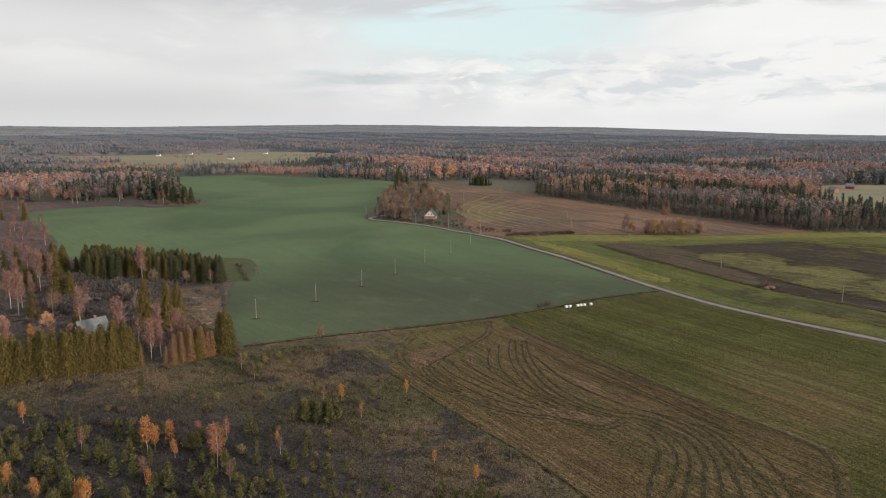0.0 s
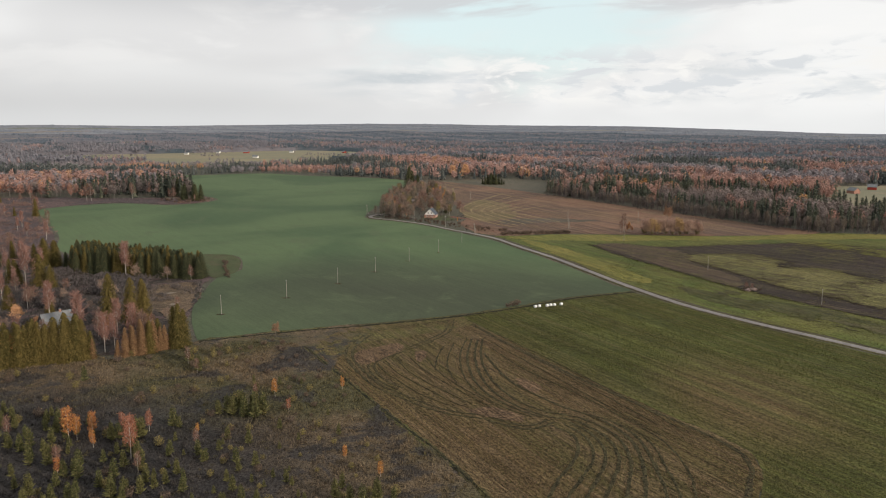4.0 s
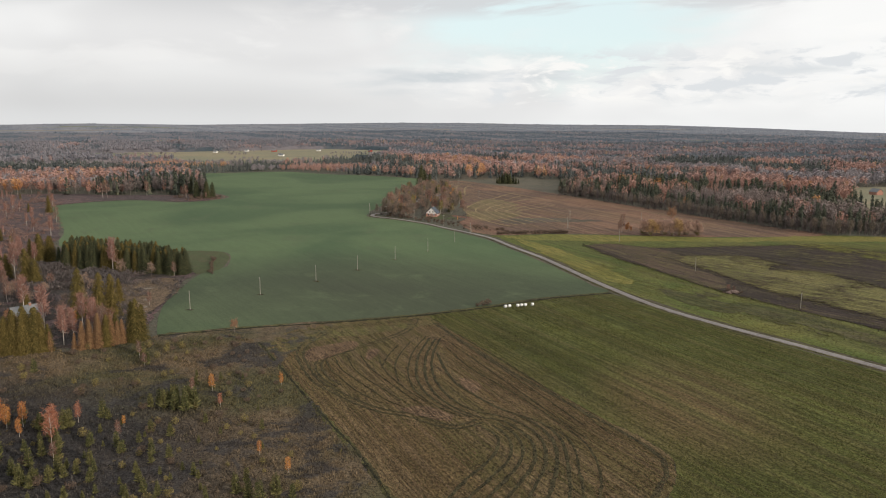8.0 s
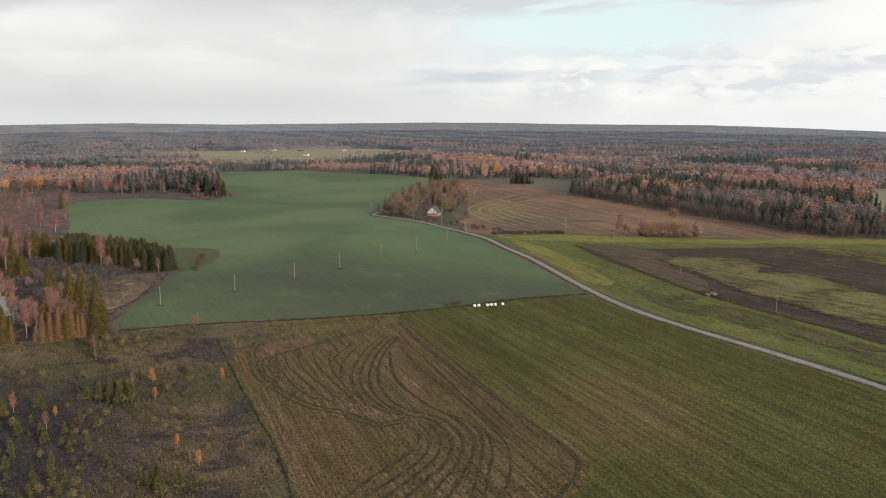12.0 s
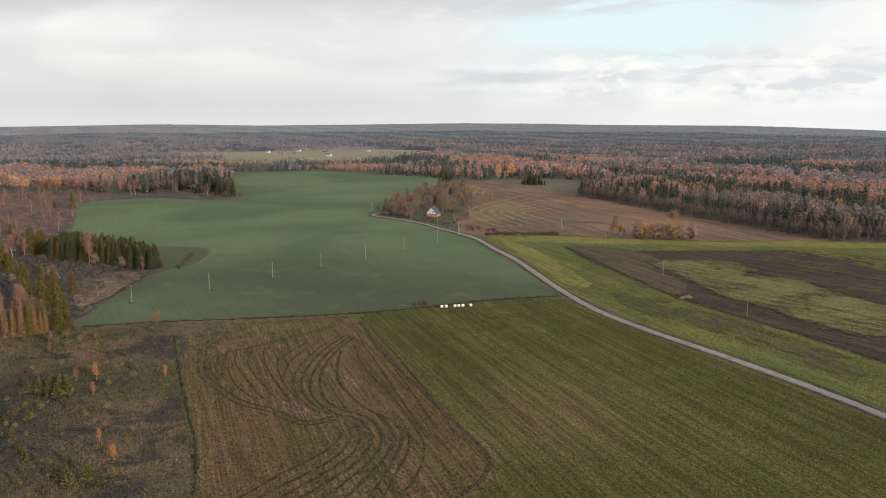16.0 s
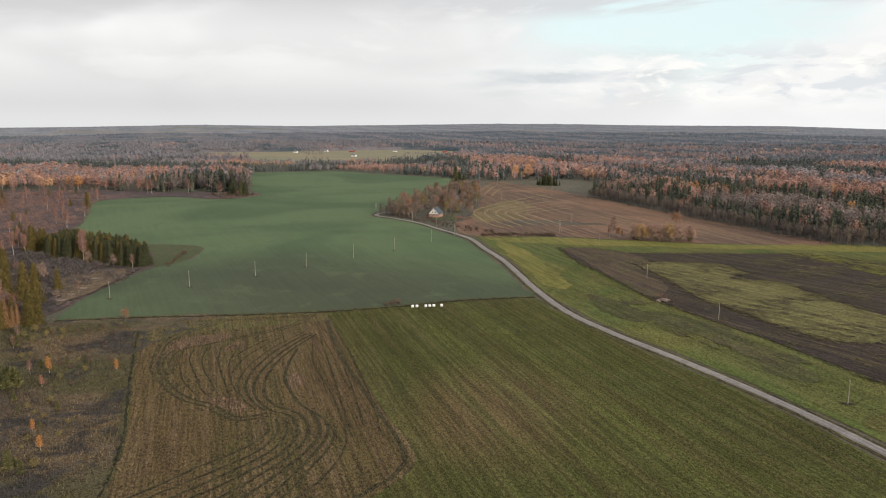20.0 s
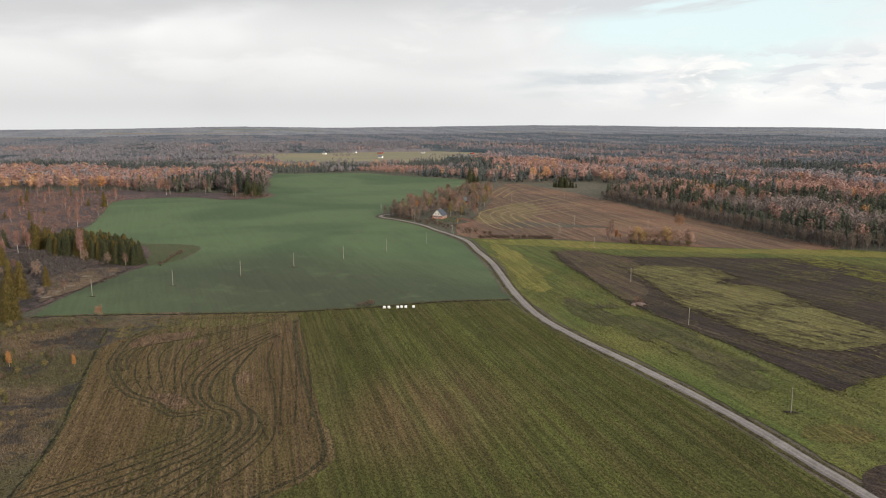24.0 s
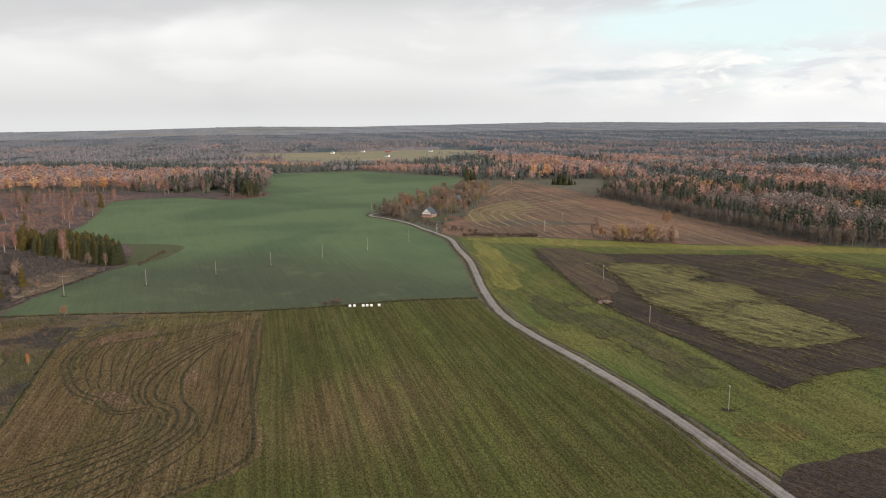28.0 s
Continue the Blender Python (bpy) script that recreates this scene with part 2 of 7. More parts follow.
def leaf_mat(name, a, b, c=None, tint=None, vary=0.28):
    """Foliage: colour by tree (attribute or object) and by clump."""
    k = Mat(name, 0.9, 0.1)
    by_tree = k.attr("tint") if tint else k.rand()
    col = k.mix(by_tree, a, b)
    isl = k.island()
    if c:
        col = k.mix(k.ramp(isl, 0.55, 1.0), col, c)
    col = k.scaled(col, k.ramp(isl, 0, 1, 1 - vary, 1 + vary))
    k.col(col)
    return k.m


def canopy_mat(name, a, b):
    k = Mat(name, 0.95, 0.05)
    n1 = k.noise(0.05, 4, 0.65)
    k.col(k.scaled(k.mix(k.attr("tint"), a, b), k.ramp(n1, 0.3, 0.7, 0.84, 1.16)))
    return k.m


def plain_mat(name, a, b, scale=1.5, rough=0.8, bump=0.01, spec=0.3, metal=0.0, stretch=(1, 1, 1)):
    k = Mat(name, rough, spec, metal)
    n1, n2 = k.noise(scale, 4, 0.6, stretch), k.noise(scale * 7, 3, 0.6, stretch)
    col = k.mix(k.ramp(n1, 0.35, 0.65), a, b)
    k.col(k.scaled(col, k.ramp(n2, 0.3, 0.7, 0.82, 1.18))).bump(n2, bump)
    return k.m


M_GROUND = field_mat("forest_floor_and_scrub", (0.105, 0.092, 0.068), (0.088, 0.088, 0.066), (0.130, 0.104, 0.080), big=0.006, bump=0.3)
M_WHEAT = field_mat("winter_cereal", (0.067, 0.106, 0.053), (0.104, 0.147, 0.071), (0.093, 0.116, 0.064), 40.0, 3.0, 0.07, big=0.0075, bump=0.03, patch=(0.52, 0.74), grain=0.10, thin=((0.058, 0.063, 0.042), 5, 305, 120, 90))
M_PADDOCK = field_mat("paddock_grass", (0.066, 0.082, 0.038), (0.080, 0.088, 0.042), (0.09, 0.078, 0.045), big=0.03, bump=0.08, grain=0.2)
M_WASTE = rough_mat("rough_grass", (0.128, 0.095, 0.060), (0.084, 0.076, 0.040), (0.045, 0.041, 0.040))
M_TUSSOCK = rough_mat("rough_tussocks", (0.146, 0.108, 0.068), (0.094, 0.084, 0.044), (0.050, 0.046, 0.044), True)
M_STUBBLE = field_mat("stubble", (0.106, 0.072, 0.034), (0.090, 0.069, 0.029), (0.128, 0.088, 0.050), 32.0, 1.6, 0.55, big=0.02, bump=0.25, d=(0.066, 0.058, 0.021), grain=0.5, patch=(0.62, 0.76))
M_HEADLAND = field_mat("headland_grass", (0.104, 0.084, 0.034), (0.088, 0.078, 0.028), (0.120, 0.088, 0.046), 32.0, 1.8, 0.5, big=0.03, bump=0.2, grain=0.5)
M_LUSH = field_mat("green_fallow", (0.061, 0.063, 0.019), (0.070, 0.076, 0.020), (0.088, 0.074, 0.029), 32.0, 2.6, 0.52, big=0.012, bump=0.2, d=(0.096, 0.102, 0.028), patch=(0.66, 0.84), grain=0.4, thin=((0.122, 0.076, 0.040), 104, 196, 24, 34))
M_MEADOW = field_mat("yellow_meadow", (0.116, 0.114, 0.032), (0.076, 0.097, 0.025), (0.090, 0.084, 0.032), 33.0, 5.0, 0.34, big=0.020, bump=0.12, d=(0.124, 0.114, 0.037), patch=(0.56, 0.74), grain=0.40)
M_PLOUGH = field_mat("ploughed_soil", (0.037, 0.028, 0.024), (0.050, 0.036, 0.031), (0.076, 0.062, 0.034), 46.0, 1.6, 0.5, big=0.02, bump=0.25, d=(0.027, 0.022, 0.020), patch=(0.60, 0.74), grain=0.45)
M_WEEDY = field_mat("weedy_brown_soil", (0.084, 0.056, 0.040), (0.064, 0.046, 0.035), (0.10, 0.085, 0.036), 32.0, 1.8, 0.45, big=0.03, bump=0.2, grain=0.45)
M_CORNER = field_mat("red_brown_soil", (0.046, 0.034, 0.029), (0.037, 0.029, 0.026), (0.070, 0.048, 0.035), 60.0, 1.4, 0.3, big=0.03, bump=0.2, grain=0.45)
M_DULL = field_mat("dull_grass", (0.074, 0.064, 0.034), (0.064, 0.068, 0.026), (0.082, 0.080, 0.028), 33.0, 4.0, 0.4, big=0.04, bump=0.12, grain=0.4)
M_OCHRE = field_mat("ochre_grass", (0.122, 0.096, 0.034), (0.100, 0.088, 0.027), (0.082, 0.082, 0.024), 27.0, 2.6, 0.45, big=0.05, bump=0.12, grain=0.45)
M_YELLOW = field_mat("yellowed_grass", (0.188, 0.158, 0.045), (0.148, 0.142, 0.037), (0.118, 0.122, 0.033), 27.0, 2.6, 0.35, big=0.03, bump=0.12, grain=0.4)
M_PATCH = field_mat("olive_regrowth", (0.160, 0.142, 0.054), (0.132, 0.126, 0.046), (0.092, 0.078, 0.040), 46.0, 2.6, 0.45, big=0.025, bump=0.15, patch=(0.50, 0.66), d=(0.108, 0.096, 0.038), grain=0.45)
M_BACK = field_mat("russet_stubble", (0.196, 0.110, 0.074), (0.116, 0.074, 0.056), (0.180, 0.126, 0.072), 30.0, 3.0, 0.48, big=0.011, bump=0.12, d=(0.104, 0.072, 0.058), grain=0.35, patch=(0.55, 0.72))
M_SWATH = field_mat("pale_straw_swath", (0.270, 0.205, 0.108), (0.225, 0.168, 0.092), (0.18, 0.126, 0.074), big=0.04, bump=0.1)
M_OLST = field_mat("olive_stubble", (0.160, 0.112, 0.066), (0.138, 0.108, 0.056), (0.180, 0.145, 0.070), 30.0, 3.5, 0.45, big=0.02, bump=0.12, d=(0.118, 0.082, 0.058), grain=0.3)
M_DKST = field_mat("dull_green_stubble", (0.098, 0.078, 0.062), (0.086, 0.080, 0.058), (0.125, 0.088, 0.066), 30.0, 3.5, 0.45, big=0.02, bump=0.12, grain=0.3)
M_GREYM = field_mat("grey_meadow", (0.12, 0.105, 0.078), (0.10, 0.095, 0.070), (0.14, 0.12, 0.085), big=0.02, bump=0.1)
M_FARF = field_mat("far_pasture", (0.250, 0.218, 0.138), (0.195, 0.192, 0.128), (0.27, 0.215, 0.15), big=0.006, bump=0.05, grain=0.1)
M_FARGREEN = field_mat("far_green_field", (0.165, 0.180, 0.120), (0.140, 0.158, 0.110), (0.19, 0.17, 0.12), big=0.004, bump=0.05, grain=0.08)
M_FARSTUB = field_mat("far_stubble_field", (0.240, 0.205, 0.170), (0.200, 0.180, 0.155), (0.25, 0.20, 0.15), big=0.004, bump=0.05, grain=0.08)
M_HEATH = field_mat("red_heath", (0.132, 0.086, 0.080), (0.088, 0.068, 0.067), (0.066, 0.054, 0.054), big=0.022, bump=0.4, grain=0.5, patch=(0.48, 0.62))
M_VERGE = field_mat("verge_grass", (0.062, 0.052, 0.026), (0.084, 0.078, 0.029), (0.050, 0.045, 0.026), big=0.05, bump=0.3, grain=0.5)
M_BED = field_mat("red_earth", (0.165, 0.082, 0.062), (0.13, 0.07, 0.052), (0.17, 0.10, 0.07), big=0.06, bump=0.1)
M_PINKSTRAW = field_mat("pink_stubble", (0.122, 0.078, 0.046), (0.098, 0.064, 0.036), (0.14, 0.09, 0.055), 32.0, 0.8, 0.6, big=0.05, bump=0.2, grain=0.6)
M_RUT = field_mat("rut_soil", (0.044, 0.038, 0.019), (0.055, 0.047, 0.023), (0.070, 0.056, 0.031), big=0.09, bump=0.15, grain=0.6, patch=(0.54, 0.68))
M_DITCH = field_mat("dark_ditch_grass", (0.021, 0.021, 0.012), (0.029, 0.029, 0.015), (0.040, 0.037, 0.020), big=0.06, bump=0.15, grain=0.5)
M_ROAD = field_mat("road_gravel", (0.212, 0.188, 0.180), (0.250, 0.224, 0.214), (0.170, 0.150, 0.144), big=0.05, bump=0.03, grain=0.15)
M_TRACK = field_mat("packed_gravel", (0.255, 0.238, 0.225), (0.285, 0.265, 0.250), (0.22, 0.205, 0.19), big=0.05, bump=0.02, grain=0.12)
M_BARK = plain_mat("spruce_bark", (0.10, 0.075, 0.055), (0.07, 0.055, 0.045), 3.0, bump=0.03)
M_BIRCHBARK = plain_mat("birch_bark", (0.52, 0.49, 0.44), (0.34, 0.30, 0.26), 2.0, stretch=(1, 1, 0.3))
M_GREYBARK = plain_mat("grey_bark", (0.16, 0.13, 0.11), (0.22, 0.19, 0.16), 2.0)
L_SPRUCE = leaf_mat("spruce_needles", (0.084, 0.071, 0.024), (0.118, 0.089, 0.029), (0.136, 0.101, 0.034))
L_DARK = leaf_mat("dark_spruce_needles", (0.046, 0.054, 0.030), (0.072, 0.074, 0.036), (0.085, 0.082, 0.040))
L_BROWN = leaf_mat("withered_leaves", (0.30, 0.17, 0.10), (0.27, 0.15, 0.095), (0.33, 0.20, 0.12))
L_PINK = leaf_mat("pink_birch_twigs", (0.285, 0.150, 0.122), (0.225, 0.132, 0.114), (0.32, 0.182, 0.145))
L_LARCH = leaf_mat("brown_larch_needles", (0.215, 0.122, 0.064), (0.175, 0.105, 0.056), (0.24, 0.145, 0.075))
L_PINE = leaf_mat("pine_needles", (0.074, 0.080, 0.034), (0.108, 0.102, 0.040), (0.13, 0.118, 0.050))
L_SHRUB = leaf_mat("shrub_twigs", (0.135, 0.098, 0.074), (0.105, 0.078, 0.064), (0.165, 0.12, 0.08))
L_GOLD = leaf_mat("golden_birch_leaves", (0.44, 0.205, 0.060), (0.38, 0.145, 0.065), (0.46, 0.25, 0.08))
L_RUST = leaf_mat("rust_birch_twigs", (0.215, 0.115, 0.09), (0.165, 0.11, 0.092), (0.26, 0.15, 0.11))
L_BARE = leaf_mat("bare_twigs", (0.290, 0.198, 0.152), (0.220, 0.160, 0.130), (0.33, 0.225, 0.165))
L_GREY = leaf_mat("grey_twigs", (0.150, 0.124, 0.102), (0.195, 0.160, 0.128), (0.20, 0.165, 0.125))
M_HSCRUB = leaf_mat("heath_scrub", (0.225, 0.132, 0.116), (0.150, 0.112, 0.106), (0.245, 0.165, 0.125), True)
L_OLIVE = leaf_mat("olive_willow_leaves", (0.205, 0.168, 0.068), (0.155, 0.128, 0.056), (0.235, 0.185, 0.072))
FOREST = [  # by distance: needles, rust birch, bare, golden; haze put into outer rings' colours
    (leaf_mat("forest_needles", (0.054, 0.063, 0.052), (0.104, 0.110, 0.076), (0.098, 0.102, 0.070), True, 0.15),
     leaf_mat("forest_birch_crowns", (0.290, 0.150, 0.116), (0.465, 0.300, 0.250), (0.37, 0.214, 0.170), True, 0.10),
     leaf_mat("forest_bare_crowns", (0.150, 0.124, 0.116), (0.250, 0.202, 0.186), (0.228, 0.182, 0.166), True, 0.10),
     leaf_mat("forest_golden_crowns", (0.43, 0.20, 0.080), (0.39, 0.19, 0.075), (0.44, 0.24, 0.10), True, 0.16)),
    (leaf_mat("hazed_mid_needles", (0.076, 0.089, 0.090), (0.132, 0.142, 0.130), (0.122, 0.130, 0.121), True, 0.15),
     leaf_mat("hazed_mid_birch_crowns", (0.310, 0.186, 0.156), (0.440, 0.290, 0.252), (0.37, 0.232, 0.196), True, 0.08),
     leaf_mat("hazed_mid_bare_crowns", (0.192, 0.180, 0.192), (0.286, 0.258, 0.264), (0.260, 0.234, 0.242), True, 0.08),
     leaf_mat("hazed_mid_golden_crowns", (0.45, 0.255, 0.15), (0.42, 0.245, 0.15), (0.48, 0.32, 0.19), True, 0.12)),
    (leaf_mat("hazed_distant_needles", (0.090, 0.110, 0.124), (0.118, 0.136, 0.150), (0.118, 0.136, 0.150), True, 0.1),
     leaf_mat("hazed_distant_birch_crowns", (0.218, 0.172, 0.176), (0.306, 0.228, 0.218), (0.28, 0.214, 0.208), True, 0.08),
     leaf_mat("hazed_distant_bare_crowns", (0.164, 0.162, 0.182), (0.212, 0.202, 0.220), (0.198, 0.190, 0.208), True, 0.08),
     leaf_mat("hazed_distant_golden_crowns", (0.34, 0.245, 0.175), (0.32, 0.235, 0.175), (0.33, 0.25, 0.18), True, 0.08)),
    (leaf_mat("hazed_far_needles", (0.082, 0.104, 0.128), (0.108, 0.128, 0.152), (0.108, 0.128, 0.152), True, 0.05),
     leaf_mat("hazed_far_birch_crowns", (0.185, 0.168, 0.178), (0.235, 0.200, 0.200), (0.215, 0.188, 0.192), True, 0.05),
     leaf_mat("hazed_far_bare_crowns", (0.146, 0.146, 0.166), (0.180, 0.176, 0.194), (0.170, 0.168, 0.186), True, 0.05),
     leaf_mat("hazed_far_golden_crowns", (0.24, 0.20, 0.185), (0.23, 0.195, 0.185), (0.235, 0.205, 0.19), True, 0.05)),
    (leaf_mat("hazed_skyline_needles", (0.150, 0.168, 0.198), (0.182, 0.198, 0.226), None, True, 0.03),
     leaf_mat("hazed_skyline_birch_crowns", (0.215, 0.210, 0.226), (0.250, 0.236, 0.246), None, True, 0.03),
     leaf_mat("hazed_skyline_bare_crowns", (0.205, 0.212, 0.234), (0.236, 0.240, 0.260), None, True, 0.03),
     leaf_mat("hazed_skyline_golden_crowns", (0.245, 0.230, 0.236), (0.240, 0.228, 0.236), None, True, 0.03))]
M_GRASS = leaf_mat("dry_grass_tufts", (0.170, 0.125, 0.065), (0.075, 0.060, 0.042), (0.11, 0.105, 0.040), True)
M_MGRASS = leaf_mat("meadow_tufts", (0.098, 0.096, 0.027), (0.060, 0.071, 0.020), (0.112, 0.092, 0.034), True)
M_CLOD = leaf_mat("dark_soil_clods", (0.040, 0.031, 0.027), (0.056, 0.042, 0.034), None, True, 0.4)
M_BWEED = leaf_mat("olive_weeds", (0.135, 0.112, 0.048), (0.100, 0.092, 0.036), None, True, 0.4)
M_STRAW = leaf_mat("stubble_straw", (0.172, 0.114, 0.068), (0.108, 0.076, 0.042), (0.18, 0.122, 0.076), True, 0.45)
M_AFTER = leaf_mat("stubble_aftergrowth", (0.070, 0.070, 0.022), (0.092, 0.084, 0.028), (0.05, 0.054, 0.018), True, 0.5)
M_LEAFY = leaf_mat("fallow_leaves", (0.061, 0.064, 0.019), (0.090, 0.096, 0.027), (0.106, 0.091, 0.036), True, 0.45)
M_SCRUB = leaf_mat("scrub_twigs", (0.118, 0.102, 0.098), (0.084, 0.075, 0.074), (0.155, 0.126, 0.11), True)
M_FARM = field_mat("farm_undergrowth", (0.062, 0.052, 0.046), (0.049, 0.043, 0.040), (0.092, 0.068, 0.052), big=0.03, bump=0.4, grain=0.5)
M_TRAMPLED = field_mat("trampled_dry_grass", (0.135, 0.096, 0.064), (0.098, 0.074, 0.052), (0.16, 0.115, 0.07), big=0.05, bump=0.25, grain=0.5)
M_BLACK = leaf_mat("blackthorn_twigs", (0.082, 0.072, 0.071), (0.118, 0.102, 0.097), None, True, 0.35)
M_RIM = leaf_mat("rim_twigs", (0.105, 0.090, 0.088), (0.165, 0.132, 0.118), None, True, 0.2)
M_FGREY = leaf_mat("grey_forest_stems", (0.22, 0.195, 0.175), (0.34, 0.31, 0.275), None, True)
M_BALE = plain_mat("white_bale_wrap", (0.80, 0.80, 0.79), (0.72, 0.73, 0.73), 1.2, 0.35, 0.01, 0.5)
M_POLE = plain_mat("weathered_pole", (0.36, 0.335, 0.29), (0.27, 0.25, 0.22), 2.0, 0.85, stretch=(1, 1, 0.15))
M_INS = plain_mat("porcelain_insulator", (0.70, 0.68, 0.64), (0.6, 0.58, 0.55), 8.0, 0.3)
M_WALLW = plain_mat("white_plaster", (0.78, 0.76, 0.72), (0.70, 0.68, 0.64), 0.8)
M_BRICK = plain_mat("pale_red_brick", (0.37, 0.205, 0.155), (0.31, 0.165, 0.125), 1.6, 0.9)
M_ROOFB = plain_mat("blue_grey_roof", (0.072, 0.088, 0.108), (0.058, 0.070, 0.088), 1.0, 0.7, 0.02)
M_ROOFG = plain_mat("grey_slate_roof", (0.205, 0.215, 0.222), (0.155, 0.160, 0.165), 0.9, 0.8, 0.03)
M_RED = plain_mat("red_paint", (0.38, 0.055, 0.035), (0.30, 0.05, 0.035), 0.8)
M_WOODG = plain_mat("grey_boards", (0.24, 0.21, 0.18), (0.18, 0.155, 0.135), 1.5, 0.9, 0.02, stretch=(1, 1, 0.1))
M_GLASS = plain_mat("window_glass", (0.03, 0.035, 0.04), (0.045, 0.05, 0.055), 0.5, 0.08, 0.0, 0.6)
M_STONE = plain_mat("field_stone", (0.300, 0.222, 0.190), (0.12, 0.092, 0.080), 1.5, 0.9, 0.05)


# ---- geometry helpers ----
def sig(v):
    return 1.0 / (1.0 + np.exp(-np.clip(v, -60, 60)))


def smooth(v):
    v = np.clip(v, 0, 1)
    return v * v * (3 - 2 * v)


SKYLINE_AZ = (-60, -50, -44, -38, -31, -24, -17, -8, 0, 5, 12, 19, 25, 31, 45)
SKYLINE_Z = (34, 36, 39, 43, 51, 44, 51, 58, 55, 51, 44, 22, 2, -6, -8)      # height of the far rim of the land, fitted to the camera's skyline


def height(x, y):
    """The lie of the land, in metres; the far rise fits the camera's horizon."""
    x, y = np.asarray(x, float), np.asarray(y, float)
    r = np.hypot(x, y)
    az = np.degrees(np.arctan2(x, np.maximum(y, 1.0)))
    rim_z = np.interp(az, SKYLINE_AZ, SKYLINE_Z)
    rise = rim_z * np.clip((r - 2000) / 2900, 0, 1.0) ** 1.35
    roll = 3.0 * np.sin(x / 410 + 1.1) * np.sin(y / 530 + 0.4) * smooth((r - 1000) / 900)
    far = (3.0 * np.sin(az * 0.33 + r / 700) * np.sin(r / 430 + az * 0.12) + 2.0 * np.sin(az * 0.9 + 1.0 + r / 520) * np.sin(r / 260 - az * 0.2)) * smooth((r - 2300) / 900) * smooth((5200 - r) / 700)
    return (5.0 * sig((-8 - x) / 20) * sig((y - 110) / 40) * (1 - 0.52 * sig((y - 275) / 22)) - 1.0 + 1.6 * sig((y - 470) / 60)
            + roll + far + rise)


def mesh_object(name, V, F, mats, parent=None, label="", tint=None, mat_index=None, shade=False):
    me = bpy.data.meshes.new(name)
    V, F = np.asarray(V, np.float32), np.asarray(F, np.int32)
    k = F.shape[1]
    me.vertices.add(len(V))
    me.vertices.foreach_set("co", V.ravel())
    me.loops.add(F.size)
    me.loops.foreach_set("vertex_index", F.ravel())
    me.polygons.add(len(F))
    me.polygons.foreach_set("loop_start", np.arange(0, F.size, k, dtype=np.int32))
    for m in (mats if isinstance(mats, (list, tuple)) else [mats]):
        me.materials.append(m)
    if mat_index is not None:
        me.polygons.foreach_set("material_index", np.asarray(mat_index, np.int32))
    if tint is not None:
        me.attributes.new("tint", "FLOAT", "POINT").data.foreach_set("value", np.asarray(tint, np.float32))
    me.polygons.foreach_set("use_smooth", np.full(len(F), shade))
    me.update(calc_edges=True)
    ob = new(name, me)
    if parent is not None:
        ob.parent = parent
    if label:
        tagged(ob, label)
    return ob


def part(name, bm, material, parent, label=""):
    """Link a bmesh as one mesh object under a thing or a part."""
    me = bpy.data.meshes.new(name)
    bm.to_mesh(me)
    bm.free()
    me.materials.append(material)
    ob = new(name, me)
    if parent is not None:
        ob.parent = parent
    if label:
        tagged(ob, label)
    return ob


def thing(name, label, category, m=None, group="", kind=""):
    ob = new(name)
    ob.empty_display_size = 0.5
    if m is not None:
        ob.matrix_world = m
    return tagged(ob, label, category, group, kind)


def at(x, y, turn=0.0, scale=1.0, dz=0.0):
    return pose(x, y, float(height(x, y)) + dz, 0, 0, turn) @ Matrix.Scale(scale, 4)


def curve_pts(pts, step):
    """A Catmull-Rom line through plan points, sampled about every step metres."""
    P = np.array(pts, float)
    Q = np.vstack([2 * P[0] - P[1], P, 2 * P[-1] - P[-2]])
    out = []
    for i in range(1, len(Q) - 2):
        p0, p1, p2, p3 = Q[i - 1:i + 3]
        n = max(1, int(np.hypot(*(p2 - p1)) / step))
        for s in np.arange(n) / n:
            out.append(0.5 * (2 * p1 + (p2 - p0) * s + (2 * p0 - 5 * p1 + 4 * p2 - p3) * s ** 2 + (3 * p1 - p0 - 3 * p2 + p3) * s ** 3))
    out.append(P[-1])
    return np.array(out)


def side(L):
    d = np.gradient(L, axis=0)
    d /= np.maximum(np.hypot(d[:, 0], d[:, 1]), 1e-6)[:, None]
    return np.stack([d[:, 1], -d[:, 0]], 1)       # to the right of the way


def ribbon(name, L, profile, mat, lift=0.0, parent=None, ragged=0.0, seed=0):
    """A strip along the plan line L; profile: rows of (offset to the right, height)."""
    rng = np.random.default_rng(seed)
    N, k = side(L), len(profile)
    V = np.zeros((len(L), k, 3))
    for j, (o, z) in enumerate(profile):
        wob = rng.normal(0, ragged, len(L)) if ragged and j in (0, k - 1) else 0.0
        xy = L + N * (o + wob)[:, None] if ragged and j in (0, k - 1) else L + N * o
        V[:, j, :2] = xy
        V[:, j, 2] = height(xy[:, 0], xy[:, 1]) + z + lift
    i = np.arange(len(L) - 1)[:, None] * k + np.arange(k - 1)[None]
    F = np.stack([i, i + 1, i + k + 1, i + k], -1).reshape(-1, 4)
    return mesh_object(name, V.reshape(-1, 3), F, mat, parent, shade=True)


def inside(poly, x, y):
    poly = np.asarray(poly, float)
    x, y = np.asarray(x, float), np.asarray(y, float)
    hit = np.zeros(x.shape, bool)
    for (x1, y1), (x2, y2) in zip(poly, np.roll(poly, -1, 0)):
        if y1 == y2:
            continue
        c = ((y1 > y) != (y2 > y)) & (x < (x2 - x1) * (y - y1) / (y2 - y1) + x1)
        hit ^= c
    return hit


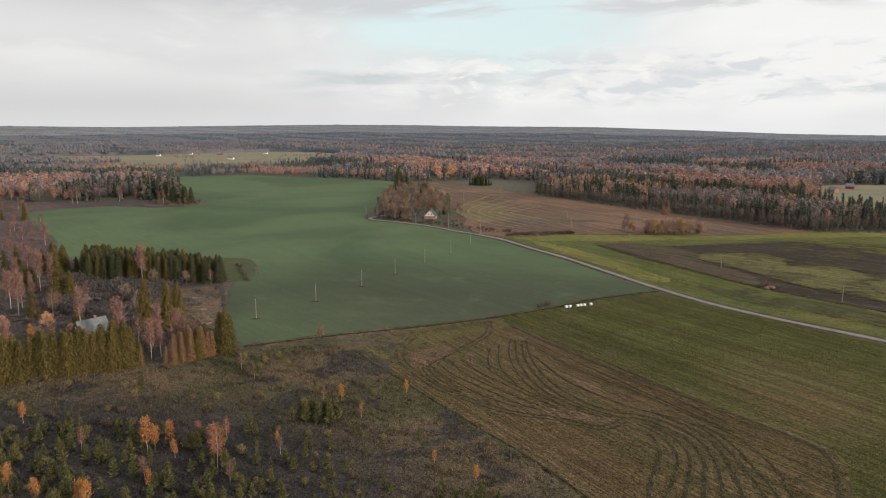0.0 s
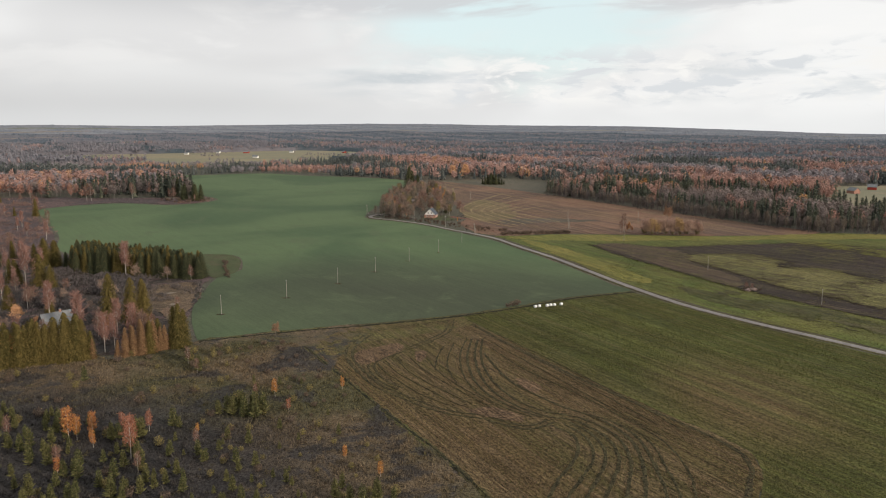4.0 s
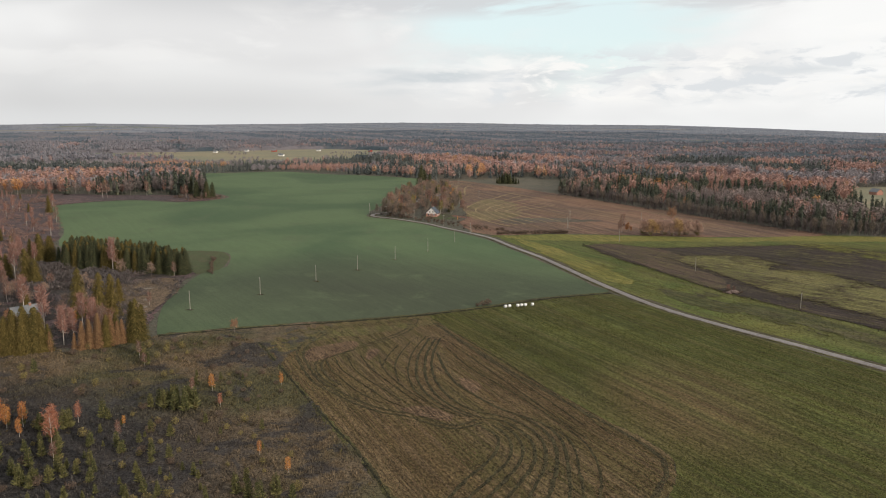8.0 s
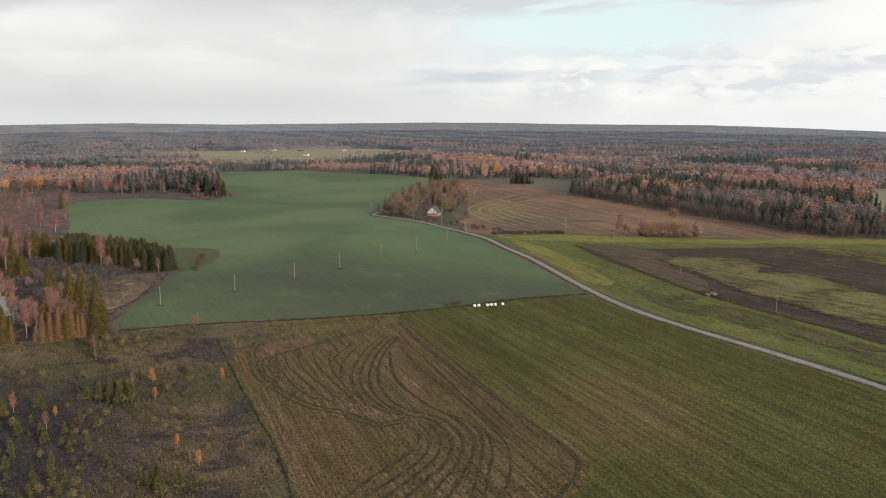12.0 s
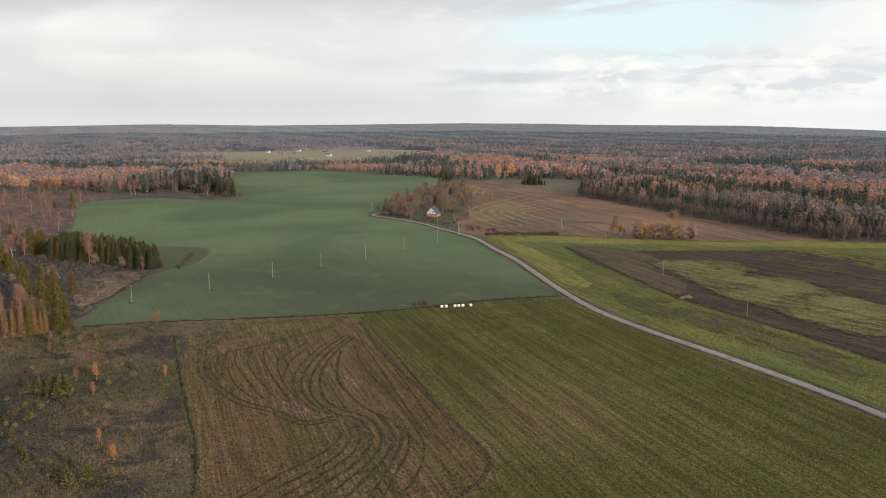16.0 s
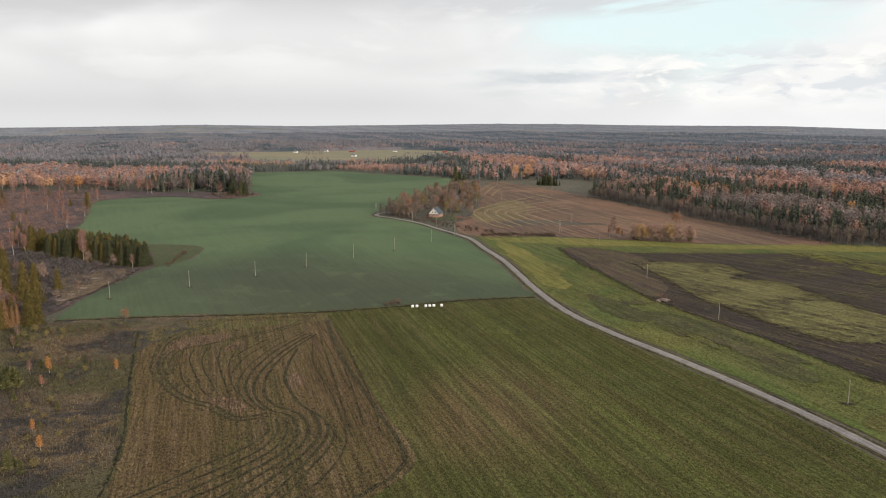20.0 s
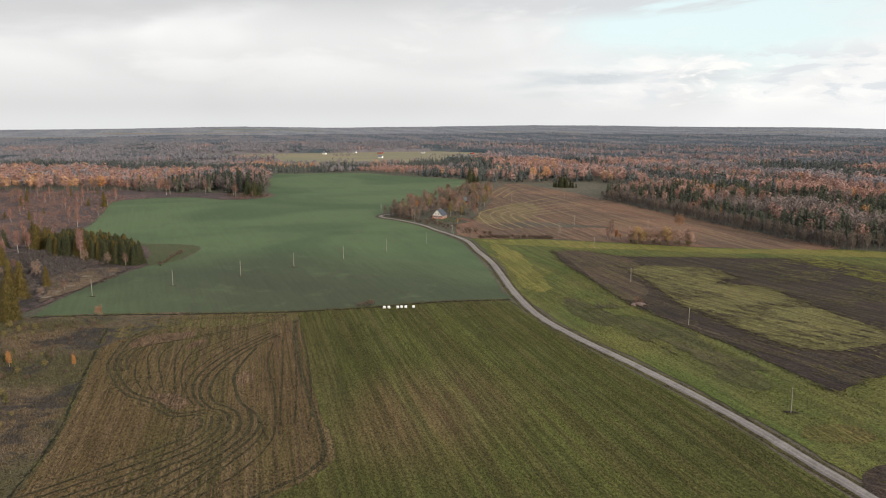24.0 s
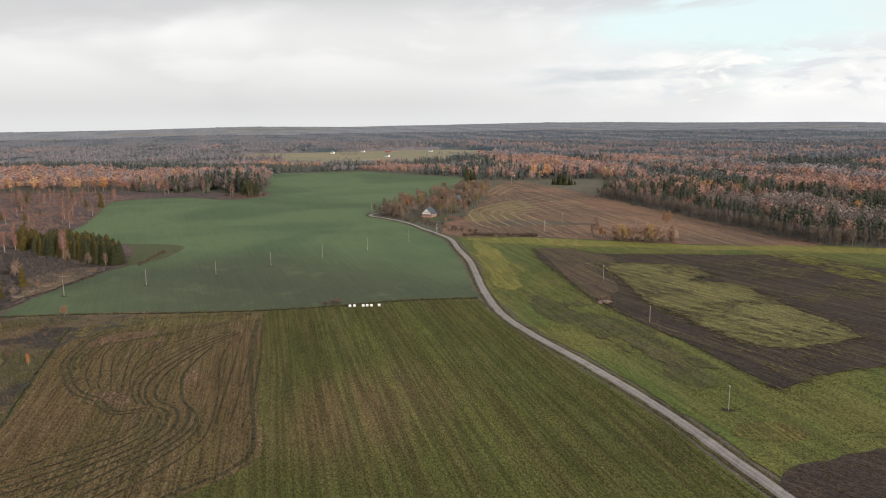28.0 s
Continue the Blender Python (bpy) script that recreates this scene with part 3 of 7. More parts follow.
def field(name, outline, mat, lift, step, label, rough_edge=0.6, seed=1, relief=0.0):
    """A sheet of ground cover over the land, within a plan outline."""
    from mathutils.geometry import delaunay_2d_cdt
    rng = np.random.default_rng(seed)
    L = curve_pts(list(outline) + [outline[0]], max(2.0, step * 0.6))[:-1]
    s = np.arange(len(L)) * max(2.0, step * 0.6)
    wob = sum(np.sin(s / k + rng.uniform(0, 6.3)) * w for k, w in ((2.1, 0.35), (4.7, 0.5), (11.0, 0.8)))
    L = L + side(L) * (wob * rough_edge)[:, None] + rng.normal(0, rough_edge * 0.3, L.shape)
    lo, hi = L.min(0), L.max(0)
    gx, gy = np.meshgrid(np.arange(lo[0], hi[0], step), np.arange(lo[1], hi[1], step))
    G = np.stack([gx.ravel(), gy.ravel()], 1)
    G = G + rng.uniform(-0.3, 0.3, G.shape) * step
    G = G[inside(L, G[:, 0], G[:, 1])]
    pts = [Vector(p) for p in np.vstack([L, G])]
    n = len(L)
    v, _, f, *_ = delaunay_2d_cdt(pts, [], [list(range(n))], 1, 1e-4)
    A = np.array([(p.x, p.y) for p in v])
    z = height(A[:, 0], A[:, 1]) + lift
    if relief:
        z = z + rng.uniform(0, relief, len(A))
    F = np.array([t for t in f if len(t) == 3])
    e1, e2 = A[F[:, 1]] - A[F[:, 0]], A[F[:, 2]] - A[F[:, 0]]
    flip = e1[:, 0] * e2[:, 1] - e1[:, 1] * e2[:, 0] < 0
    F[flip] = F[flip][:, ::-1]
    return tagged(mesh_object(name, np.column_stack([A, z]), F, mat, shade=True), label, "field", kind="structure")


# ---- ground and fields ----
def ground_axis(c, fine, n_fine, reach):
    a = [0.0]
    s = fine
    while a[-1] < reach:
        a.append(a[-1] + s)
        if len(a) > n_fine:
            s *= 1.06
    a = np.array(a)
    return c + np.concatenate([-a[:0:-1], a])


gx, gy = ground_axis(0, 9, 45, 5600), ground_axis(420, 9, 45, 5600)
X, Y = np.meshgrid(gx, gy)
GV = np.stack([X, Y, height(X, Y) - 0.10], -1).reshape(-1, 3)
nx = len(gx)
i = (np.arange(len(gy) - 1)[:, None] * nx + np.arange(nx - 1)[None]).ravel()
tagged(mesh_object("ground", GV, np.stack([i, i + 1, i + nx + 1, i + nx], 1), M_GROUND, shade=True),
       "brown autumn land with forest floor and scrub", "ground", kind="structure")

NEAR_EDGE = [(-65.2, 227.3), (-43.8, 239.3), (-16.2, 254.4), (17.1, 274.6), (44.1, 292.6), (68, 310), (98, 324)]
ROAD = [(-34.1, 763), (-33.2, 703.2), (-36.2, 644), (-40.3, 604.9), (-47.5, 576), (-54.6, 565.7), (-56.7, 557), (-51.7, 548.1), (-36.4, 540.4), (-11.1, 523.7), (6, 505.6), (22.1, 489.5), (39.1, 468.8), (54.1, 437.4), (70, 406), (83, 374),
        (97.3, 337.6), (114, 302), (131.5, 277), (154.6, 249.6), (171.8, 227.8), (185.2, 208.9), (195.8, 192), (204.3, 178.7), (220, 152), (240, 112), (266, 50), (314, -60)]
DITCH = [(-29.4, 226), (-15.1, 204.8), (-4, 188.1), (9, 169.6), (19, 155.3), (29, 138), (42, 112), (60, 80), (90, 30)]
road_l = curve_pts(ROAD, 3.0)
wheat = [(-65.2, 227.3), (-80.1, 257.7), (-89.3, 289.6), (-97.2, 332.3), (-91.8, 352.8), (-109.1, 391.9), (-148.7, 391.1), (-204.9, 392.1), (-253.7, 465.3), (-330.4, 567.6), (-338.9, 591.8), (-321.1, 621.1), (-292.6, 635.8), (-242.3, 626), (-217.7, 669.2),
         (-259.7, 724.7), (-301.7, 804.6), (-402.1, 950), (-345.8, 990.2), (-279.5, 1023.3), (-201, 981.1), (-138.7, 960), (-66.3, 910.4), (-58.3, 774), (-60.5, 645), (-61.8, 566.9), (-55.8, 544.4), (-37.5, 535.6), (-13.1, 519.5), (3, 502), (18.1, 485.8),
         (35.1, 464.9), (50.1, 434.5), (66, 403), (79, 371), (92, 338), (98, 324), (68, 310), (44.1, 292.6), (17.1, 274.6), (-16.2, 254.4), (-43.8, 239.3)]
field("green_field", wheat, M_WHEAT, 0.0, 12, "even dark green winter cereal field with faint rows", 0.4, 2)
waste = [(-65.2, 227.3), (-43.8, 240.3), (-14.2, 255.3), (-12.1, 237.3), (-15.1, 217), (-15.1, 204.8), (-4, 188.1), (9, 169.6), (19, 155.3), (29, 138), (60, 80), (90, 30), (125, -140), (-230, -140), (-240, 60), (-218.3, 162.5), (-162.7, 179), (-122.1, 191.3), (-97.8, 203.7), (-81.5, 209.8), (-71.3, 218)]
field("rough_meadow", waste, M_WASTE, -0.03, 2.2, "rough tussocky brown autumn grassland with scrub", 0.8, 3, relief=0.35)
stubble = [(-29.4, 227), (-16.2, 253.3), (17.1, 273.5), (26.1, 265.9), (53, 220), (73, 190), (89, 166), (91, 155), (87, 144), (80, 128), (72, 110), (78, 85), (95, 30), (128, -138), (118, -138), (88, 28), (60, 80), (42, 112), (29, 138), (19, 155.3), (9, 169.6), (-4, 188.1), (-15.1, 204.8)]
field("stubble_field", stubble, M_STUBBLE, 0.02, 1.6, "brown stubble field with curved tractor tracks", 0.4, 4, relief=0.10)
field("headland", [(-28, 228), (-16.2, 252), (16, 271), (24, 264), (14, 252), (2, 243), (-8, 236), (-16, 226), (-22, 216)], M_HEADLAND, 0.09, 2, "olive-green unploughed headland of the stubble field", 1.4, 36, relief=0.08)
lush = [(17.1, 273.5), (44.1, 291.6), (68, 309), (96, 322), (110, 302), (128, 275.5), (151, 247.5), (168.5, 225.5), (182, 206.5), (192.5, 189.5), (201, 176.5), (216.5, 150), (236.5, 110), (262, 48), (330, -140), (135, -140), (97, 30), (78, 85), (72, 110), (80, 128), (87, 144), (91, 155), (89, 166), (73, 190), (53, 220), (26.1, 265.9)]
field("fallow_field", lush, M_LUSH, 0.03, 2.2, "yellow-green fallow field with straight drill rows", 0.25, 5, relief=0.04)
meadow = [(101, 333), (87, 373), (74, 408), (58, 440.4), (43.1, 472.6), (40.1, 478.7), (79, 489), (125, 490), (180, 487), (225, 493), (262, 502), (300, 500), (420, 470), (430, 300), (400, 150), (300, 60), (270, 52), (243.5, 114), (223.5, 154), (207.5, 181), (199, 194.5), (188.5, 211.5), (175, 230.5), (158, 252), (135, 279.5), (118, 304.5)]
field("meadow", meadow, M_MEADOW, 0.0, 5, "yellow-green mown meadow beside the gravel road", 0.5, 6, relief=0.06)
plough = [(98, 447), (116, 454), (136, 444), (159, 446), (181, 452), (206, 456), (246, 463), (273, 440), (340, 415), (360, 340), (300, 305), (235, 267), (218, 251), (210, 243), (201, 257), (184, 284), (165, 307), (149, 332), (138, 353), (124, 384), (109, 415)]
field("ploughed_field", plough, M_PLOUGH, 0.10, 3, "dark brown freshly ploughed soil with thin regrowth", 0.5, 7, relief=0.10)
olive = [(138, 416), (158, 418), (184, 421), (192, 409), (198, 399), (190, 392), (186, 384), (196, 382), (207, 381), (216, 365), (226, 342), (234, 327), (243, 311), (241, 302), (230, 292), (219, 284), (206, 286), (196, 297), (186, 312), (178, 324), (171, 333), (162, 361), (149, 392)]
field("regrowth_patch", olive, M_PATCH, 0.20, 3, "olive-yellow weedy regrowth inside the ploughed soil", 0.8, 8, relief=0.08)
field("weedy_soil", [(99.2, 447.2), (114, 454), (136, 444), (145, 432), (149.2, 413.6), (143.7, 389.5), (156, 361), (147.7, 335.9), (134.9, 362), (118, 405)], M_WEEDY, 0.21, 3, "brown weedy soil at the corner of the ploughed field", 0.6, 31, relief=0.08)
field("dull_strip", [(144, 310.3), (160.6, 305.1), (178.7, 280.4), (193.9, 248.2), (190.7, 238.8), (181, 245.6), (167.5, 271.5), (153.5, 284.5)], M_DULL, 0.08, 3, "dull trodden grass along the ploughed soil", 1.6, 32, relief=0.05)
field("dull_strip", [(120, 335), (128, 330), (138, 322), (146.9, 302.4), (142.5, 292.7), (132.7, 302.3), (122, 318)], M_DULL, 0.08, 3, "dull trodden grass in the meadow", 1.4, 33, relief=0.05)
field("meadow_strip", [(47, 477), (80, 487), (125, 488.5), (180, 485.5), (225, 491.5), (262, 500), (300, 498), (340, 488), (345, 470), (300, 478), (255, 478), (200, 471), (150, 468), (105, 464), (72, 463), (58, 466)], M_YELLOW, 0.07, 4, "bright yellow-green meadow strip along the russet field", 1.6, 39, relief=0.05)
field("yellow_patch", [(197, 214), (204, 218), (211, 218), (214, 213), (209, 208), (199, 206)], M_OCHRE, 0.08, 3, "yellowed grass beside the gravel road", 1.6, 34, relief=0.05)
field("yellow_patch", [(55, 466), (71.1, 452.5), (90, 410), (108, 364.6), (109.7, 343), (98, 350), (84, 390), (69.5, 422.7)], M_YELLOW, 0.08, 4, "yellowed grass strip along the gravel road", 1.2, 35, relief=0.05)
field("corner_field", [(204.6, 181), (205, 186), (207.5, 191), (216, 198), (223, 204), (232, 210), (262, 214), (290, 188), (296, 130), (250, 113), (228, 148), (213, 170)], M_CORNER, 0.08, 3, "brown ploughed corner beside the gravel road", 0.6, 9, relief=0.10)
back = [(25.1, 491.3), (44.1, 480.6), (79, 492), (130, 492), (182, 489), (262, 504), (228, 555), (160, 660), (97, 763), (40, 850), (-20, 902.2), (-22.1, 802.3), (0, 701.2), (8, 641.1), (22, 580.9), (14, 536.6)]
field("russet_field", back, M_BACK, 0.05, 8, "russet brown harvested field with pale curved swaths", 0.8, 10)
field("olive_stubble", [(9, 628), (31, 702), (53.7, 666.1), (58, 612), (56, 572.8), (34, 549), (16, 580)], M_OLST, 0.09, 6, "olive-yellow stubble among curved swaths", 2.5, 37)
field("dark_stubble", [(45, 552), (67.4, 570), (97, 567), (120, 556), (97.4, 547.8), (63.5, 540.4), (46, 534.9)], M_DKST, 0.12, 5, "dull dark green strip in the russet field", 2.5, 38)
field("grey_meadow", [(97, 765), (118, 939), (66, 976), (20, 940.4), (-18, 904.1), (40, 850)], M_GREYM, 0.0, 12, "grey-brown meadow at the edge of the forest", 1.0, 11)
field("forest_clearing", [(345, 632), (430, 612), (740, 600), (780, 860), (600, 885), (439, 872), (378, 738)], M_FARF, 0.0, 20, "pale green clearing with farm buildings", 2.0, 12)
field("heath", [(-101.4, 336.5), (-148.8, 387.1), (-205, 388.1), (-255.8, 464.4), (-334.5, 567.6), (-341.9, 594.7), (-323.1, 624), (-292.6, 639.7), (-242.3, 629.9), (-227.9, 649.5), (-276, 683), (-342.6, 677.1), (-433.3, 675.1), (-648.7, 567.6), (-436.6, 395), (-246.7, 257), (-162.8, 188.2), (-122.2, 195.4), (-97.8, 206.8), (-73.4, 222.2), (-82.2, 260), (-92.5, 291.9)], M_HEATH, -0.05, 6, "reddish brown heath with felled-forest scrub", 1.0, 14, relief=0.4)

tagged(ribbon("road", road_l, [(-1.8, -0.10), (-1.5, 0.06), (-0.72, 0.13), (0, 0.16), (0.72, 0.13), (1.5, 0.06), (1.8, -0.10)], M_ROAD, 0.08, ragged=0.10, seed=3),
       "pale grey gravel road curving between the fields", "road", kind="structure")
for s in (-1, 1):
    tagged(ribbon("wheel_path", road_l, [(s * 0.75 - 0.28, 0.125), (s * 0.75, 0.14), (s * 0.75 + 0.28, 0.125)], M_TRACK, 0.10, ragged=0.06, seed=9), "pale packed wheel path on the gravel road", "road", kind="structure")
    tagged(ribbon("verge", road_l, sorted([(s * 1.75, 0.03), (s * 2.1, 0.0), (s * 2.5, 0.0), (s * 3.0, -0.07)]), M_VERGE, 0.08, ragged=0.16, seed=5),
           "dark grassy verge along the gravel road", "verge", kind="structure")
tagged(ribbon("field_margin", curve_pts(NEAR_EDGE, 2.0), [(-1.8, 0.0), (-1.0, 0.12), (0.2, -0.02), (1.0, 0.10), (1.8, 0.0)], M_VERGE, 0.07, ragged=0.4, seed=6),
       "dark grassy strip between green field and stubble", "field margin", kind="structure")
tagged(ribbon("margin_ditch", curve_pts(NEAR_EDGE, 1.5) + np.array([0.5, -0.9]), [(-0.62, 0.0), (0.0, 0.05), (0.62, 0.0)], M_DITCH, 0.22, ragged=0.22, seed=18),
       "dark furrow between green field and stubble", "ditch", kind="structure")
tagged(ribbon("ditch", curve_pts(DITCH, 1.5), [(-0.9, 0.0), (-0.45, 0.12), (0.0, -0.02), (0.45, 0.13), (0.9, 0.0)], M_VERGE, 0.10, ragged=0.3, seed=7),
       "narrow dark ditch between stubble and rough grass", "ditch", kind="structure")

field("paddock", [(-98.2, 331.2), (-92.9, 352.8), (-110.2, 390.9), (-148.7, 390.1), (-137.6, 372.2), (-117, 353)], M_PADDOCK, 0.02, 6, "small olive-green grass paddock beside the spruces", 0.6, 15)


# ---- streaks that break up the borders of soil, regrowth and grass ----
def streaks(name, label, spots, length, width, turn, mat, seed, lift=0.32):
    """Thin ragged slivers of ground cover lying along the working direction."""
    rng = np.random.default_rng(seed)
    n = len(spots)
    a = np.radians(turn + rng.normal(0, 5, n))
    l, w = rng.uniform(*length, n) * rng.uniform(0.5, 1, n), rng.uniform(*width, n)
    u, v = np.stack([np.cos(a), np.sin(a)], 1), np.stack([-np.sin(a), np.cos(a)], 1)
    along, across = np.array([-0.5, -0.22, 0.08, 0.31, 0.5]), np.array([0.05, 0.34, 0.5, 0.33, 0.05])
    top = across[None] * rng.uniform(0.5, 1.25, (n, 5))
    low = across[None] * rng.uniform(0.5, 1.25, (n, 5))
    bend = rng.normal(0, 0.35, (n, 5))
    P = np.asarray(spots)[:, None, :] + u[:, None] * (along[None] * l[:, None])[..., None]
    A = P + v[:, None] * ((bend + top) * w[:, None])[..., None]
    B = P + v[:, None] * ((bend - low) * w[:, None])[..., None]
    V = np.concatenate([B, A], 1).reshape(-1, 2)
    V = np.column_stack([V, height(V[:, 0], V[:, 1]) + lift + np.repeat(rng.uniform(0, 0.06, n), 10)])
    k = np.arange(4)
    F = (np.stack([k, k + 1, k + 6, k + 5], 1)[None] + (np.arange(n) * 10)[:, None, None]).reshape(-1, 4)
    return tagged(mesh_object(name, V, F, mat), label, "ground cover", kind="stuff")


def scatter(poly, n, seed, scale=22.0, cut=0.1):
    """Random spots in a plan outline, gathered in loose groups."""
    rng = np.random.default_rng(seed)
    P = np.array(poly, float)
    q = rng.uniform(P.min(0), P.max(0), (n * 14, 2))
    g = np.sin(q[:, 0] / scale * 2.1 + seed) * np.cos(q[:, 1] / scale * 1.7 - seed) + 0.7 * np.sin((q[:, 0] - q[:, 1]) / scale * 3.3 + seed * 2) + rng.normal(0, 0.25, len(q))
    return q[inside(P, q[:, 0], q[:, 1]) & (g > cut)][:n]


def brink(poly, n, spread, seed):
    """Random spots on both sides of a plan outline."""
    rng = np.random.default_rng(seed)
    L = curve_pts(list(poly) + [poly[0]], 1.0)
    i = rng.integers(0, len(L), n)
    return L[i] + rng.normal(0, spread, (n, 2))


streaks("regrowth_streaks", "olive streaks of regrowth fraying into the soil", brink(olive, 300, 1.9, 1), (2, 7), (0.3, 0.9), -30, M_PATCH, 2, 0.42)
streaks("soil_streaks", "dark soil streaks cutting into the regrowth", brink(olive, 230, 1.4, 3), (2, 6), (0.3, 0.8), -30, M_PLOUGH, 4, 0.44)
streaks("soil_streaks", "dark bare streaks in the olive regrowth", scatter(olive, 190, 5, 17, 0.6), (2, 8), (0.25, 0.9), -28, M_PLOUGH, 6, 0.44)
streaks("soil_streaks", "brown thin streaks in the olive regrowth", scatter(olive, 200, 7, 24, 0.3), (3, 9), (0.4, 1.2), -28, M_WEEDY, 8, 0.40)
wet = [(228, 456), (262, 464), (276, 452), (345, 408), (352, 345), (300, 312), (252, 300), (250, 318), (236, 345), (220, 384), (206, 400), (204, 436)]
streaks("weed_streaks", "thin olive weed streaks on the ploughed soil", scatter(wet, 900, 9, 26, 0.15), (3, 12), (0.25, 0.9), -28, M_PATCH, 10)
streaks("weed_streaks", "green weed strip through the ploughed soil", scatter([(230, 459), (246, 466), (262, 442), (284, 412), (278, 398), (262, 404), (250, 422), (238, 446)], 330, 11, 20, -0.5), (3, 11), (0.5, 1.6), -30, M_YELLOW, 12, 0.36)
streaks("weed_streaks", "sparse olive weeds along the near ploughed soil", scatter([(150, 336), (168, 316), (196, 290), (214, 280), (240, 296), (246, 280), (214, 248), (186, 284), (166, 308)], 90, 13, 14, 0.3), (2, 8), (0.25, 0.7), -48, M_HEADLAND, 14)
streaks("dull_streaks", "dull brown trodden streaks in the meadow grass", scatter([(126, 326), (141, 328), (152, 308), (167, 290), (178, 277), (190, 264), (199, 252), (192, 242), (178, 256), (164, 270), (150, 284), (136, 302)], 120, 15, 15, 0.1), (4, 11), (0.8, 2.4), -57, M_DULL, 16, 0.22)
streaks("grass_streaks", "green grass streaks fraying over the ploughed border", brink(plough, 300, 1.2, 17), (2, 6), (0.25, 0.7), -50, M_MEADOW, 18, 0.30)
streaks("soil_streaks", "dark soil streaks dragged over the grass border", brink(plough, 300, 1.0, 19), (2, 6), (0.25, 0.7), -50, M_PLOUGH, 20, 0.31)
field("farmyard", [(-101.4, 330.2), (-123.4, 336.6), (-172.5, 342.9), (-198.4, 360.2), (-250.9, 345), (-247.1, 262.6), (-162.8, 189.3), (-122.2, 196.5), (-97.8, 207.8), (-74.4, 223.2), (-82.1, 256.6), (-91.4, 291.9)], M_FARM, 0.02, 4, "dark overgrown farmyard ground with dead grass", 1.0, 16, relief=0.35)
field("trampled_yard", [(-101.5, 321), (-114, 318), (-121, 306), (-119, 290), (-106, 274), (-92, 259), (-81.5, 246), (-83.4, 258), (-91, 290)], M_TRAMPLED, 0.42, 3, "pale brown trampled grass at the field edge", 0.8, 17, relief=0.1)
field("garden", [(-16.1, 557), (-8, 550.3), (6, 547.1), (14, 557.4), (12, 571.4), (-4, 576.5), (-14.1, 571.5)], M_PADDOCK, 0.06, 3, "short green lawn round the white house", 0.6, 18)
field("garden_bed", [(4, 568), (10, 561.6), (18, 559.2), (22, 563), (14, 569.3), (7, 573.7)], M_BED, 0.10, 2, "reddish earth bed beside the lawn", 0.4, 19)
tagged(ribbon("ditch_bed", curve_pts(DITCH, 1.5), [(-0.30, 0.0), (0.0, 0.05), (0.30, 0.0)], M_DITCH, 0.22, ragged=0.16, seed=8), "dark bed of the narrow ditch", "ditch", kind="structure")


# ---- tractor tracks ----
def ruts(name, pts, offsets, gauge, width, mat, label, lift=0.12):
    L = curve_pts(pts, 1.2)
    for o in offsets:
        for g in ((-gauge / 2, gauge / 2) if gauge else (0,)):
            M2 = L + side(L) * (o + g)
            tagged(ribbon("wheel_track", M2, [(-width, 0.0), (-width * 0.55, 0.07), (0, -0.01), (width * 0.55, 0.07), (width, 0.0)], mat, lift, ragged=0.12, seed=int(o * 7) % 97 + 1),
                   label, "wheel track", "tractor tracks", "structure")


RL = "dark curved tractor rut pressed into the stubble"
RUTS = []


def rut(pts, width=0.34, gauge=0):
    RUTS.append(curve_pts(pts, 0.8))
    ruts("rut", pts, (0,), gauge, width * 1.08, M_RUT, RL)


rut([(17.3, 269.7), (17.2, 259.6), (15.4, 250.5), (8.7, 237.4), (1.9, 227.3), (-3.6, 218.7), (-5.2, 213.4), (-3.7, 206.3), (0.7, 198.6), (5.8, 194.0)], 0.36, 1.8)
rut([(-10.3, 245.5), (-12.8, 235.3), (-14.2, 225.5), (-12.3, 215.9), (-7.1, 205.2), (-1.0, 195.4), (6.3, 189.1), (13.5, 183.3), (21.2, 179.1), (28.6, 177.5), (36.5, 173.0), (41.6, 172.4), (46.5, 176.5)], 0.42, 2.0)
rut([(23.9, 246.8), (21.9, 229.7), (22.5, 213.7), (25.2, 200.3), (29.2, 191.6), (35.5, 183.7), (41.9, 178.5)], 0.24)
rut([(25.5, 246), (24.2, 226.9), (25.3, 211.5), (28.2, 198.9), (32.2, 190.6), (38.2, 183.4), (44.4, 178.6)], 0.40)
rut([(27.5, 244.5), (26.6, 227.4), (27.9, 212.1), (30.7, 199.5), (35, 190), (40.8, 183.2), (46.4, 178.9), (52.1, 177.5), (57.9, 170.1), (60, 162.5), (59.6, 154.4), (56.7, 145.9), (53.5, 138), (47, 126), (40, 114)], 0.42)
rut([(29.2, 246.1), (28.6, 227.9), (30.1, 212.6), (33.6, 199.6), (38.7, 189.6), (44.8, 182.9), (50.7, 180.7), (55.3, 178), (60.7, 170.6), (62.5, 162.9), (62.2, 154.1), (60.1, 145.7), (58, 138.5), (53, 125), (46, 112)], 0.40)
rut([(29.7, 229.9), (34.1, 213.5), (38.6, 201.9), (43.8, 194.6), (50.6, 186.1), (58.4, 179.4), (63.4, 171.1), (65, 163.3), (64.8, 153.7), (63.3, 144.9), (62.1, 139.2), (58, 124), (51, 110)], 0.46)
rut([(47.2, 173), (50.4, 169.4), (51.5, 166.3), (51.2, 160.2), (48.9, 153.4), (44.6, 144.5), (41.5, 135.8), (35, 122)], 0.40)
rut([(49.7, 174.5), (53.1, 169.3), (54.6, 163.3), (53.8, 155), (49.9, 146.1), (45.3, 136.4), (38, 122)], 0.36)
rut([(51.1, 176.1), (55.4, 169.7), (57.3, 162.1), (56.3, 153.9), (53, 145.3), (49.4, 137.1), (42, 122)], 0.40)
